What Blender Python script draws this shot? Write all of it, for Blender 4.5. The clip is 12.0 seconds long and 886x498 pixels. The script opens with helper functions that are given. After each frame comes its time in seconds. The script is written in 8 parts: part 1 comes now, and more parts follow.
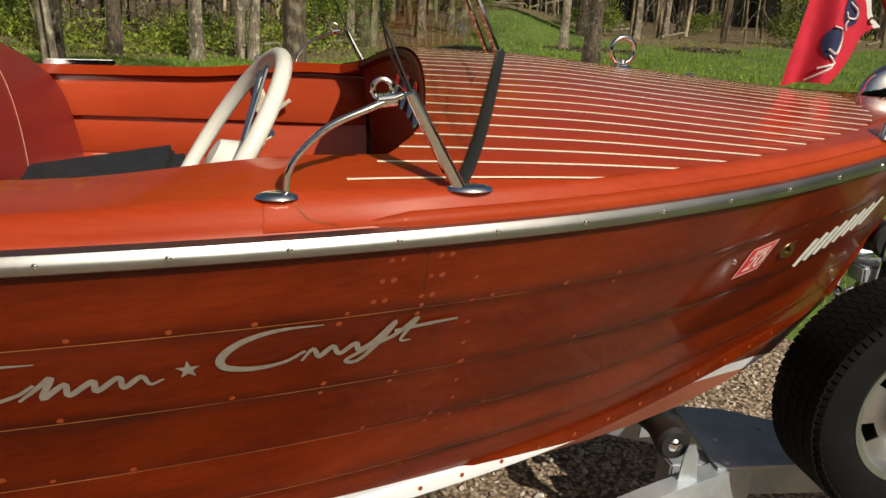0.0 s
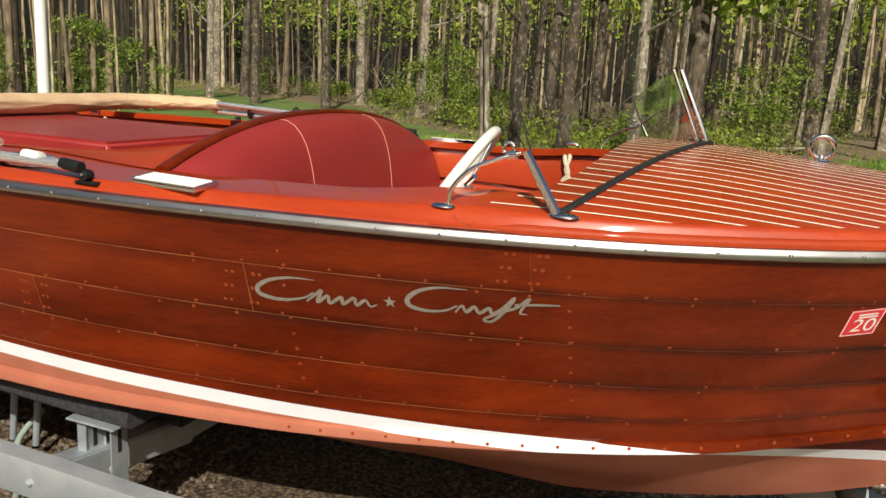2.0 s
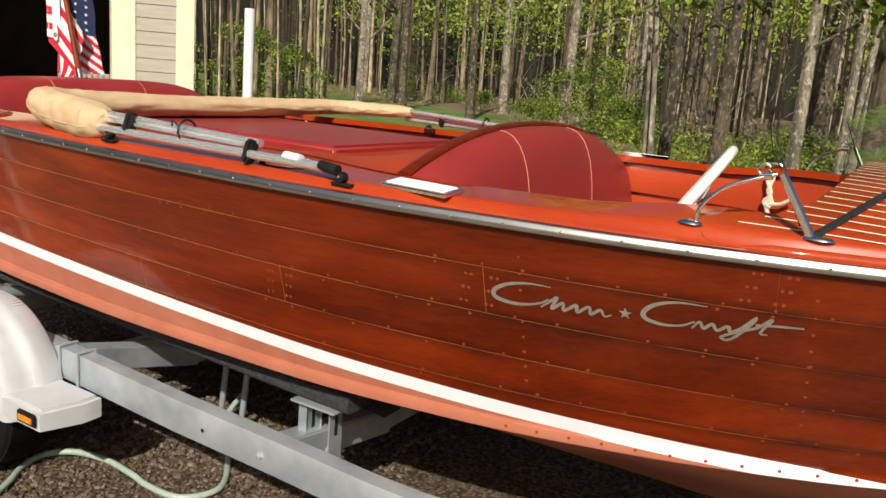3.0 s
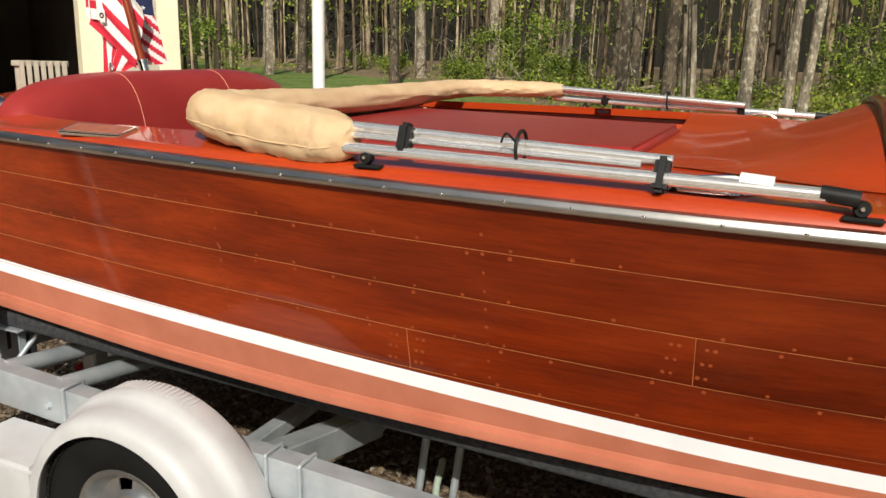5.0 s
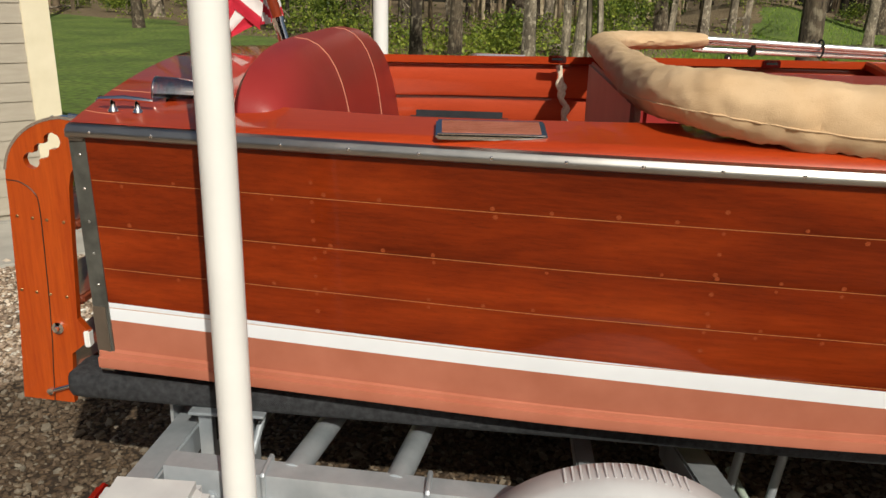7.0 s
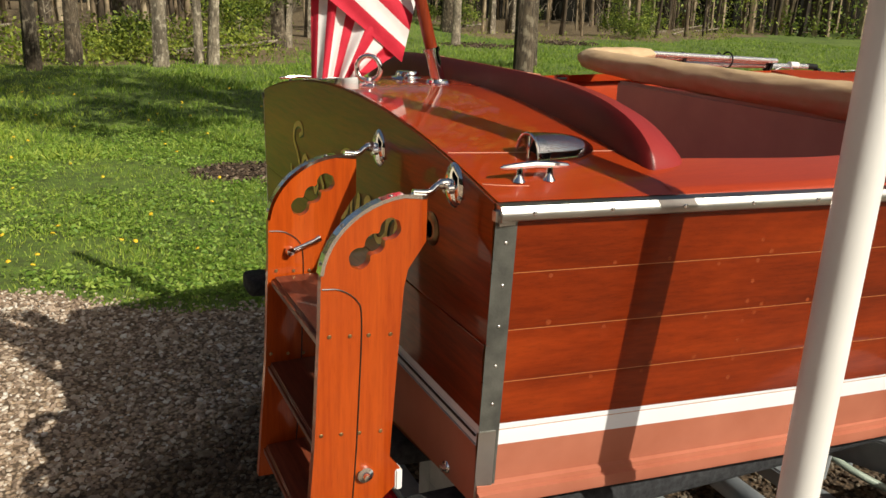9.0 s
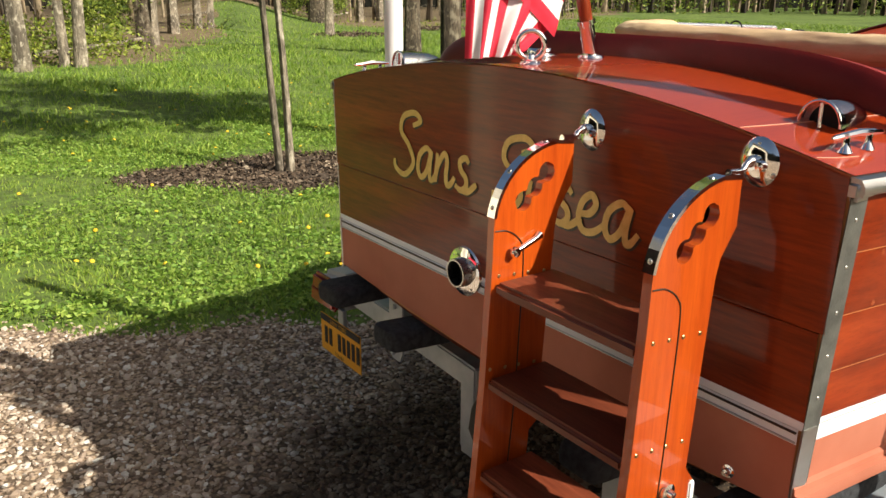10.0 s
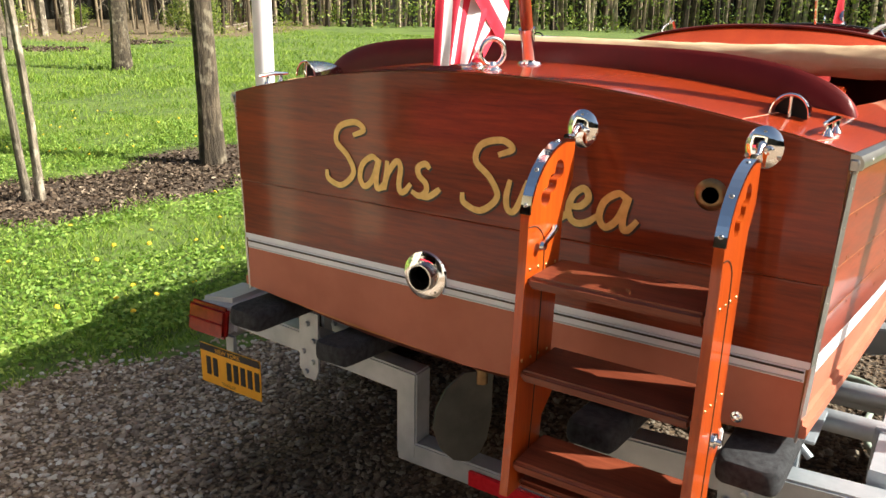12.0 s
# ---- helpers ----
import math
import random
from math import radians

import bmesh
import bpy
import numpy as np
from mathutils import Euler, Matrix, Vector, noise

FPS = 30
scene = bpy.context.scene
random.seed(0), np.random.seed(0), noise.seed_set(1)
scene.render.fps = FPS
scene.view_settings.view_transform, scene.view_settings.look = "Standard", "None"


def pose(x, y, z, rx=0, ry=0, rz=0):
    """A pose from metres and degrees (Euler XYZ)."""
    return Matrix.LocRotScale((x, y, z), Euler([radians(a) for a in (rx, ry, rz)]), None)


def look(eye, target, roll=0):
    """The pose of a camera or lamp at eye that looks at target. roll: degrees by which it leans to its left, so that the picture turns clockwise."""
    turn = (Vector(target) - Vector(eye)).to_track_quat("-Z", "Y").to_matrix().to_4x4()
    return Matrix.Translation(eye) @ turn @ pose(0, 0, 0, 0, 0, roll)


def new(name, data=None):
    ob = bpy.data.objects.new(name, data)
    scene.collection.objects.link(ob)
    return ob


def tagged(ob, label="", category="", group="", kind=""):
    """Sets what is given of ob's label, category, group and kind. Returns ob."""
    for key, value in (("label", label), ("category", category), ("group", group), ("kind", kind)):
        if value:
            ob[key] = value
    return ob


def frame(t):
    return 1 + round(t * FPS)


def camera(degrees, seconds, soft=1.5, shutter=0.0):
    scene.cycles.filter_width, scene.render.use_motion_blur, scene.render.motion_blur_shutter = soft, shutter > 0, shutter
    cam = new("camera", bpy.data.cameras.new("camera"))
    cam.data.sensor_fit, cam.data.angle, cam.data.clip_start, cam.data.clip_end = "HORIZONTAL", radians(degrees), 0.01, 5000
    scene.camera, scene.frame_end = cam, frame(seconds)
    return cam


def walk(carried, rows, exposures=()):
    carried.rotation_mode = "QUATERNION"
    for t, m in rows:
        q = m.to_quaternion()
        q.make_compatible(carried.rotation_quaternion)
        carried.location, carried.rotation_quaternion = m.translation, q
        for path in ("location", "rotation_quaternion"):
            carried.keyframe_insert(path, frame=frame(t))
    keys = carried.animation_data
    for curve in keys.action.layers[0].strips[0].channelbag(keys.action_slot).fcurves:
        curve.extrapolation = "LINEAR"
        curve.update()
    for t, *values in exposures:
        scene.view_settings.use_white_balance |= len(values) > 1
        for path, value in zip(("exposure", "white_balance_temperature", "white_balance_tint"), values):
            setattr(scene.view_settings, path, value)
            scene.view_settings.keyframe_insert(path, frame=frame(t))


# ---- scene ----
cam = camera(57.9, 12.0)
PATH = [
    (0, (3.851, -1.928, 1.645), (4.193, -0.054, 1.037), 2.7),
    (0.5, (4.044, -2.219, 1.645), (4.267, -0.284, 1.188), 3.4),
    (1, (4.257, -2.361, 1.673), (4.311, -0.4, 1.286), 4.0),
    (1.5, (4.498, -2.424, 1.667), (4.192, -0.49, 1.259), 4.0),
    (1.6, (4.501, -2.451, 1.674), (4.112, -0.533, 1.262), 4.0),
    (1.9, (4.505, -2.53, 1.668), (3.856, -0.685, 1.249), 3.5),
    (2, (4.477, -2.559, 1.669), (3.766, -0.738, 1.246), 3.4),
    (2.1, (4.46, -2.594, 1.677), (3.694, -0.796, 1.253), 3.6),
    (2.5, (4.408, -2.697, 1.674), (3.487, -0.972, 1.258), 3.9),
    (3, (4.269, -2.751, 1.668), (3.27, -1.071, 1.244), 4.7),
    (3.5, (3.955, -2.712, 1.654), (2.884, -1.089, 1.186), 3.1),
    (3.7, (3.822, -2.7, 1.653), (2.726, -1.097, 1.173), 2.7),
    (5.3, (2.513, -2.609, 1.623), (1.832, -0.798, 1.117), 1.6),
    (5.5, (2.331, -2.618, 1.614), (1.703, -0.79, 1.1), 1.6),
    (6, (1.857, -2.661, 1.643), (1.359, -0.807, 1.084), 0.8),
    (6.5, (1.408, -2.536, 1.624), (1.044, -0.667, 1.012), 0.6),
    (7, (0.943, -2.511, 1.644), (0.815, -0.616, 1.017), 1.4),
    (7.2, (0.758, -2.509, 1.673), (0.73, -0.609, 1.048), 1.6),
    (8.8, (-0.503, -2.034, 1.687), (0.256, -0.284, 1.084), 2.3),
    (9, (-0.645, -1.95, 1.661), (0.19, -0.234, 1.062), 2.2),
    (9.5, (-0.922, -1.665, 1.624), (0.01, -0.001, 1.022), 0.9),
    (10, (-1.188, -1.425, 1.605), (-0.083, 0.123, 0.987), 0.2),
    (10.5, (-1.404, -1.253, 1.613), (-0.109, 0.138, 0.99), -0.4),
    (11, (-1.435, -1.114, 1.596), (-0.022, 0.163, 0.986), -0.1),
    (11.5, (-1.534, -1.03, 1.596), (-0.013, 0.127, 1.006), 0.2),
    (12, (-1.647, -1.002, 1.587), (-0.049, 0.051, 1.007), 1.0),
]
walk(cam, [(t, look(eye, target, roll)) for t, eye, target, roll in PATH],
     [(0, -0.42, 6700, 6), (0.5, -0.22, 6700, 6), (1, -0.02, 6700, 6), (2.5, -0.02, 6450, 6), (5.3, -0.04, 6450, 6), (6.0, -0.16, 6450, 6), (7.2, -0.42, 6500, 6), (9.0, -0.12, 6700, 6), (9.5, 0.18, 6700, 6), (10.5, 0.76, 6450, 6), (12, 1.13, 6350, 6)])

# ---------------------------------------------------------------- world, sun
SUN = Vector((0.52, -1.2, 1.0)).normalized()
world = bpy.data.worlds.new("sky")
scene.world = world
world.use_nodes = True
wn = world.node_tree
sky = wn.nodes.new("ShaderNodeTexSky")
sky.sky_type = 'NISHITA'
sky.sun_disc = False
sky.dust_density = 5.0
sky.sun_elevation = math.asin(SUN.z)
sky.sun_rotation = math.atan2(SUN.x, SUN.y)
wn.links.new(sky.outputs[0], wn.nodes["Background"].inputs[0])
wn.nodes["Background"].inputs[1].default_value = 0.059
sun_data = bpy.data.lights.new("sun", 'SUN')
sun_data.energy, sun_data.angle, sun_data.color = 5.2, radians(0.55), (1.0, 0.93, 0.82)
sun_lamp = new("sun", sun_data)
sun_lamp.matrix_world = look(SUN * 60, (0, 0, 0))

# ---------------------------------------------------------------- helpers
def curve(xs, ys):
    """Smooth monotone-ish interpolation through the given pairs."""
    n = len(xs)
    d = [(ys[i + 1] - ys[i]) / (xs[i + 1] - xs[i]) for i in range(n - 1)]
    m = [d[0]] + [0.0 if d[i - 1] * d[i] <= 0 else 2 * d[i - 1] * d[i] / (d[i - 1] + d[i]) for i in range(1, n - 1)] + [d[-1]]

    def f(x):
        if x <= xs[0]:
            return ys[0] + m[0] * (x - xs[0])
        if x >= xs[-1]:
            return ys[-1] + m[-1] * (x - xs[-1])
        i = next(k for k in range(n - 1) if x <= xs[k + 1])
        h = xs[i + 1] - xs[i]
        s = (x - xs[i]) / h
        return (ys[i] * (1 + 2 * s) * (1 - s) ** 2 + ys[i + 1] * s * s * (3 - 2 * s)
                + h * m[i] * s * (1 - s) ** 2 + h * m[i + 1] * s * s * (s - 1))
    return f


def thing(name, label, category, group="", kind=""):
    ob = new(name)
    ob.empty_display_size = 0.05
    return tagged(ob, label, category, group, kind)


def finish(name, bm, material, smooth=True):
    me = bpy.data.meshes.new(name)
    bmesh.ops.recalc_face_normals(bm, faces=bm.faces)
    bm.to_mesh(me)
    bm.free()
    for mt in (material if isinstance(material, (list, tuple)) else [material]):
        me.materials.append(mt)
    if smooth:
        for p in me.polygons:
            p.use_smooth = True
        me.set_sharp_from_angle(angle=radians(38))
    return me


def part(name, bm, material, parent=None, label="", smooth=True):
    ob = new(name, finish(name, bm, material, smooth))
    if parent:
        ob.parent = parent
    if label:
        tagged(ob, label)
    return ob


def share(name, me, parent, m=None, label=""):
    ob = new(name, me)
    ob.parent = parent
    if m is not None:
        ob.matrix_basis = m
    return tagged(ob, label)


def box(x0, x1, y0, y1, z0, z1, bevel=0.0, bm=None, seg=2):
    bm = bm or bmesh.new()
    made = bmesh.ops.create_cube(bm, size=1.0, matrix=Matrix.LocRotScale(((x0 + x1) / 2, (y0 + y1) / 2, (z0 + z1) / 2), None, (abs(x1 - x0), abs(y1 - y0), abs(z1 - z0))))
    if bevel:
        edges = {e for v in made["verts"] for e in v.link_edges}
        bmesh.ops.bevel(bm, geom=list(edges), offset=bevel, segments=seg, affect='EDGES', clamp_overlap=True)
    return bm


def move(bm, m, start=0):
    bm.verts.ensure_lookup_table()
    bmesh.ops.transform(bm, matrix=m, verts=bm.verts[start:])
    return bm


def grid(rows, bm=None, closed_u=False, closed_v=False, cap=False):
    """A skin over rows of points."""
    bm = bm or bmesh.new()
    vs = [[bm.verts.new(p) for p in row] for row in rows]
    nu, nv = len(vs), len(vs[0])
    for i in range(nu if closed_u else nu - 1):
        for j in range(nv if closed_v else nv - 1):
            q = (vs[i][j], vs[(i + 1) % nu][j], vs[(i + 1) % nu][(j + 1) % nv], vs[i][(j + 1) % nv])
            if len(set(q)) == 4:
                bm.faces.new(q)
    if cap:
        bm.faces.new(vs[0][::-1])
        bm.faces.new(vs[-1])
    return bm


def tube(points, radius, sides=10, bm=None, cap=True, squash=1.0):
    """A round bar along points; radius is one number or one a point."""
    pts = [Vector(p) for p in points]
    rr = radius if isinstance(radius, (list, tuple)) else [radius] * len(pts)
    rows = []
    up = Vector((0, 0, 1))
    for i, p in enumerate(pts):
        t = (pts[min(i + 1, len(pts) - 1)] - pts[max(i - 1, 0)]).normalized()
        if abs(t.dot(up)) > 0.98:
            up = Vector((1, 0, 0)) if i == 0 else up
        a = t.cross(up).normalized()
        b = a.cross(t).normalized()
        up = b
        rows.append([p + (a * math.cos(k * math.tau / sides) + b * math.sin(k * math.tau / sides) * squash) * rr[i] for k in range(sides)])
    return grid(rows, bm, closed_v=True, cap=cap)


def spline(points, n=8):
    """Catmull-Rom through points."""
    p = [Vector(q) for q in points]
    p = [p[0] * 2 - p[1]] + p + [p[-1] * 2 - p[-2]]
    out = []
    for i in range(1, len(p) - 2):
        for k in range(n):
            t = k / n
            out.append(0.5 * ((2 * p[i]) + (p[i + 1] - p[i - 1]) * t + (2 * p[i - 1] - 5 * p[i] + 4 * p[i + 1] - p[i + 2]) * t * t + (3 * p[i] - p[i - 1] - 3 * p[i + 1] + p[i + 2]) * t ** 3))
    return out + [p[-2]]


def lathe(profile, sides=24, m=None, bm=None, close=False, fill=True):
    """Turns (radius, height) pairs round z."""
    rows = [[Vector((r * math.cos(k * math.tau / sides), r * math.sin(k * math.tau / sides), h)) for k in range(sides)] for r, h in profile]
    if m is not None:
        rows = [[m @ v for v in row] for row in rows]
    bm = grid(rows, bm, closed_v=True, closed_u=close)
    if fill and not close:
        bmesh.ops.holes_fill(bm, edges=[e for e in bm.edges if e.is_boundary], sides=0) if profile[0][0] > 1e-6 or profile[-1][0] > 1e-6 else None
    return bm


def torus(R, r, m=None, nu=32, nv=10, bm=None, squash=1.0):
    rows = [[Vector(((R + r * math.cos(b)) * math.cos(a), (R + r * math.cos(b)) * math.sin(a), r * squash * math.sin(b)))
             for b in (k * math.tau / nv for k in range(nv))] for a in (i * math.tau / nu for i in range(nu))]
    if m is not None:
        rows = [[m @ v for v in row] for row in rows]
    return grid(rows, bm, closed_u=True, closed_v=True)


def plate(outline, m, depth, bm=None, bevel=0.0):
    """An outline in a plane (list of pairs), thickened along the plane's normal, laid by m."""
    bm = bm or bmesh.new()
    top = [bm.verts.new(m @ Vector((u, v, depth))) for u, v in outline]
    low = [bm.verts.new(m @ Vector((u, v, 0))) for u, v in outline]
    bm.faces.new(top)
    bm.faces.new(low[::-1])
    n = len(top)
    for i in range(n):
        bm.faces.new((low[i], low[(i + 1) % n], top[(i + 1) % n], top[i]))
    if bevel:
        es = [e for e in bm.edges if e.verts[0] in top and e.verts[1] in top]
        bmesh.ops.bevel(bm, geom=es, offset=bevel, segments=2, affect='EDGES')
    return bm


# ---------------------------------------------------------------- materials
def nodes_of(name):
    mt = bpy.data.materials.new(name)
    mt.use_nodes = True
    nt = mt.node_tree
    return mt, nt, nt.nodes["Principled BSDF"]


def ramp(nt, fac, stops):
    r = nt.nodes.new("ShaderNodeValToRGB")
    el = r.color_ramp.elements
    while len(el) < len(stops):
        el.new(0.5)
    for e, (pos, col) in zip(el, stops):
        e.position, e.color = pos, (*col, 1)
    nt.links.new(fac, r.inputs[0])
    return r.outputs[0]


def noise_tex(nt, scale, detail=4.0, stretch=(1, 1, 1), rough=0.55, distortion=0.0):
    tc = nt.nodes.new("ShaderNodeTexCoord")
    mp = nt.nodes.new("ShaderNodeMapping")
    mp.inputs["Scale"].default_value = stretch
    nt.links.new(tc.outputs["Object"], mp.inputs["Vector"])
    n = nt.nodes.new("ShaderNodeTexNoise")
    n.inputs["Scale"].default_value, n.inputs["Detail"].default_value = scale, detail
    n.inputs["Roughness"].default_value, n.inputs["Distortion"].default_value = rough, distortion
    nt.links.new(mp.outputs[0], n.inputs["Vector"])
    return n.outputs["Fac"]


def mixed(nt, fac, a, b, mode='MIX'):
    n = nt.nodes.new("ShaderNodeMix")
    n.data_type, n.blend_type = 'RGBA', mode
    for sock, val in ((n.inputs[0], fac), (n.inputs[6], a), (n.inputs[7], b)):
        if hasattr(val, "is_linked"):
            nt.links.new(val, sock)
        elif isinstance(val, (int, float)):
            sock.default_value = val
        else:
            sock.default_value = (*val, 1)
    return n.outputs[2]


def math_node(nt, op, a, b=None):
    n = nt.nodes.new("ShaderNodeMath")
    n.operation = op
    for sock, val in zip(n.inputs, (a, b)):
        if val is None:
            continue
        if hasattr(val, "is_linked"):
            nt.links.new(val, sock)
        else:
            sock.default_value = val
    return n.outputs[0]


def bump(nt, bsdf, height, strength, distance=0.01):
    b = nt.nodes.new("ShaderNodeBump")
    b.inputs["Strength"].default_value, b.inputs["Distance"].default_value = strength, distance
    nt.links.new(height, b.inputs["Height"])
    nt.links.new(b.outputs[0], bsdf.inputs["Normal"])


def plain(name, a, b, scale=12, rough=0.6, metal=0.0, relief=0.0, relief_scale=None, spread=0.08, stretch=(1, 1, 1)):
    """Two tones mixed by noise, uneven gloss, fine relief."""
    mt, nt, bs = nodes_of(name)
    f = noise_tex(nt, scale, 5, stretch)
    fine = noise_tex(nt, (relief_scale or scale * 9), 3, stretch)
    col = ramp(nt, f, [(0.32, a), (0.68, b)])
    nt.links.new(col, bs.inputs["Base Color"])
    rg = math_node(nt, 'MULTIPLY_ADD', fine, spread * 2)
    rg.node.inputs[2].default_value = rough - spread
    nt.links.new(rg, bs.inputs["Roughness"])
    bs.inputs["Metallic"].default_value = metal
    if relief:
        bump(nt, bs, fine, relief, 0.004)
    return mt


def wood(name, dark, mid, light, coat=1.0, along=(0.9, 14, 14), rough=0.38, vary=0.35, coat_rough=0.04, grain_mix=0.45):
    """Straight-grained timber under varnish; pieces differ a little."""
    mt, nt, bs = nodes_of(name)
    broad = noise_tex(nt, 2.2, 4, (along[0] * 0.8, along[1] * 0.22, along[2] * 0.22), 0.6, 0.4)
    grain = noise_tex(nt, 9.0, 6, along, 0.65, 0.2)
    pore = noise_tex(nt, 40.0, 3, (along[0] * 1.2, along[1], along[2]), 0.5)
    col = ramp(nt, broad, [(0.30, dark), (0.52, mid), (0.74, light)])
    col = mixed(nt, grain_mix, col, ramp(nt, grain, [(0.3, tuple(c * 0.55 for c in dark)), (0.62, light)]), 'MIX')
    col = mixed(nt, ramp(nt, pore, [(0.28, (0.28,) * 3), (0.42, (0.0,) * 3)]), col, tuple(c * 0.4 for c in dark))
    info = nt.nodes.new("ShaderNodeObjectInfo")
    tone = ramp(nt, info.outputs["Random"], [(0.0, (1 - vary,) * 3), (1.0, (1 + vary * 0.35,) * 3)])
    col = mixed(nt, 1.0, col, tone, 'MULTIPLY')
    bs.inputs["Roughness"].default_value = rough
    bs.inputs["Coat Weight"].default_value = coat
    bs.inputs["Specular IOR Level"].default_value = 0.2
    bs.inputs["Coat Roughness"].default_value = coat_rough
    bs.inputs["Coat IOR"].default_value = 1.5
    nt.links.new(col, bs.inputs["Base Color"])
    wav = noise_tex(nt, 7.0, 2, (1, 2.5, 2.5))
    bump(nt, bs, wav, 0.016, 0.01)
    return mt, nt, bs, col


MAHOG = ((0.060, 0.007, 0.002), (0.19, 0.021, 0.003), (0.32, 0.044, 0.006))
deck_wood = wood("deck_mahogany", (0.355, 0.034, 0.006), (0.42, 0.044, 0.007), (0.48, 0.058, 0.010), vary=0.10, grain_mix=0.18, coat=1.0)[0]
staff_wood = wood("staff_mahogany", (0.15, 0.019, 0.006), (0.22, 0.032, 0.009), (0.29, 0.047, 0.013), along=(14, 14, 0.9), vary=0.1, coat=0.6, grain_mix=0.3)[0]
bridge_wood = wood("bridge_mahogany", (0.34, 0.034, 0.006), (0.40, 0.044, 0.008), (0.46, 0.058, 0.011), vary=0.08, grain_mix=0.18, coat=0.15, rough=0.55)[0]
ladder_wood = wood("ladder_mahogany", (0.38, 0.044, 0.004), (0.48, 0.070, 0.006), (0.57, 0.10, 0.009), along=(14, 14, 0.9), vary=0.1, coat=0.75, grain_mix=0.3)[0]
tread_wood = wood("tread_mahogany", (0.16, 0.035, 0.016), (0.24, 0.055, 0.026), (0.30, 0.075, 0.036), along=(14, 0.9, 14), coat=0.35, rough=0.5)[0]
inner_wood = wood("inner_mahogany", (0.42, 0.050, 0.016), (0.50, 0.066, 0.022), (0.57, 0.085, 0.03), vary=0.12, coat=0.8, rough=0.36, grain_mix=0.12)[0]
transom_wood, tnt, tbs, tcol = wood("transom_mahogany", *MAHOG, along=(14, 0.9, 14), vary=0.2, grain_mix=0.4, coat_rough=0.07)
hull_wood, hnt, hbs, hcol = wood("hull_mahogany", (0.105, 0.0105, 0.0015), (0.20, 0.0215, 0.0026), (0.31, 0.042, 0.0055), vary=0.24, grain_mix=0.24, coat_rough=0.08, coat=0.6)
# old varnish darkened along the seams, patchy
sat = hnt.nodes.new("ShaderNodeAttribute")
sat.attribute_name = "seam_stain"
stain = math_node(hnt, 'MULTIPLY', sat.outputs["Fac"], ramp(hnt, noise_tex(hnt, 3.0, 4, (1, 2, 2)), [(0.30, (0.15,) * 3), (0.65, (1.0,) * 3)]))
hbs.inputs["Specular IOR Level"].default_value = 0.08
hcol = mixed(hnt, stain, hcol, (0.020, 0.006, 0.004))
# the varnish is browner and older forward, fresher aft
htc = hnt.nodes.new("ShaderNodeTexCoord")
hsep = hnt.nodes.new("ShaderNodeSeparateXYZ")
hnt.links.new(htc.outputs["Object"], hsep.inputs[0])
hage = math_node(hnt, 'MULTIPLY_ADD', noise_tex(hnt, 1.9, 4, (1, 1, 2.6)), 0.85)
hnt.links.new(math_node(hnt, 'MULTIPLY', hsep.outputs[0], 0.25), hage.node.inputs[2])
hcol = mixed(hnt, 1.0, hcol, ramp(hnt, hage, [(0.60, (1.14, 1.14, 1.14)), (0.99, (0.80, 0.75, 0.68))]), 'MULTIPLY')
for nt, bs, col in ((tnt, tbs, tcol), (hnt, hbs, hcol)):
    # bottom paint and boot stripe by height above the tilted waterline
    tc = nt.nodes.new("ShaderNodeTexCoord")
    sep = nt.nodes.new("ShaderNodeSeparateXYZ")
    nt.links.new(tc.outputs["Object"], sep.inputs[0])
    lvl = math_node(nt, 'MULTIPLY_ADD', sep.outputs[0], 0.041)
    nt.links.new(sep.outputs[2], lvl.node.inputs[2])
    in_stripe = math_node(nt, 'LESS_THAN', lvl, 0.912)
    in_paint = math_node(nt, 'LESS_THAN', lvl, 0.866)
    f = noise_tex(nt, 6, 4)
    paint = ramp(nt, f, [(0.3, (0.40, 0.135, 0.082)), (0.7, (0.48, 0.175, 0.112))])
    white = ramp(nt, f, [(0.3, (0.78, 0.81, 0.86)), (0.7, (0.84, 0.87, 0.92))])
    c = mixed(nt, in_stripe, col, white)
    c = mixed(nt, in_paint, c, paint)
    nt.links.new(c, bs.inputs["Base Color"])
    ct = math_node(nt, 'MULTIPLY_ADD', in_stripe, -0.40)
    ct.node.inputs[2].default_value = 0.46
    nt.links.new(ct, bs.inputs["Coat Weight"])
    rg = math_node(nt, 'MULTIPLY_ADD', in_stripe, 0.2)
    rg.node.inputs[2].default_value = 0.38
    nt.links.new(rg, bs.inputs["Roughness"])

caulk, nt, bs = nodes_of("seam_caulk")
# tan compound aft, darker and patchy forward
tc = nt.nodes.new("ShaderNodeTexCoord")
sep = nt.nodes.new("ShaderNodeSeparateXYZ")
nt.links.new(tc.outputs["Object"], sep.inputs[0])
wear = math_node(nt, 'MULTIPLY_ADD', noise_tex(nt, 5, 4, (1, 1, 3)), 1.0)
nt.links.new(math_node(nt, 'MULTIPLY', sep.outputs[0], 0.17), wear.node.inputs[2])
nt.links.new(ramp(nt, math_node(nt, 'MULTIPLY', wear, 0.5), [(0.46, (0.46, 0.18, 0.055)), (0.62, (0.14, 0.036, 0.012)), (0.72, (0.02, 0.006, 0.004))]), bs.inputs["Base Color"])
bs.inputs["Roughness"].default_value = 0.5
white_caulk = plain("white_caulk", (0.82, 0.74, 0.56), (0.90, 0.82, 0.64), 20, 0.4)
bung_wood = plain("bung_wood", (0.20, 0.028, 0.006), (0.36, 0.080, 0.024), 60, 0.25)
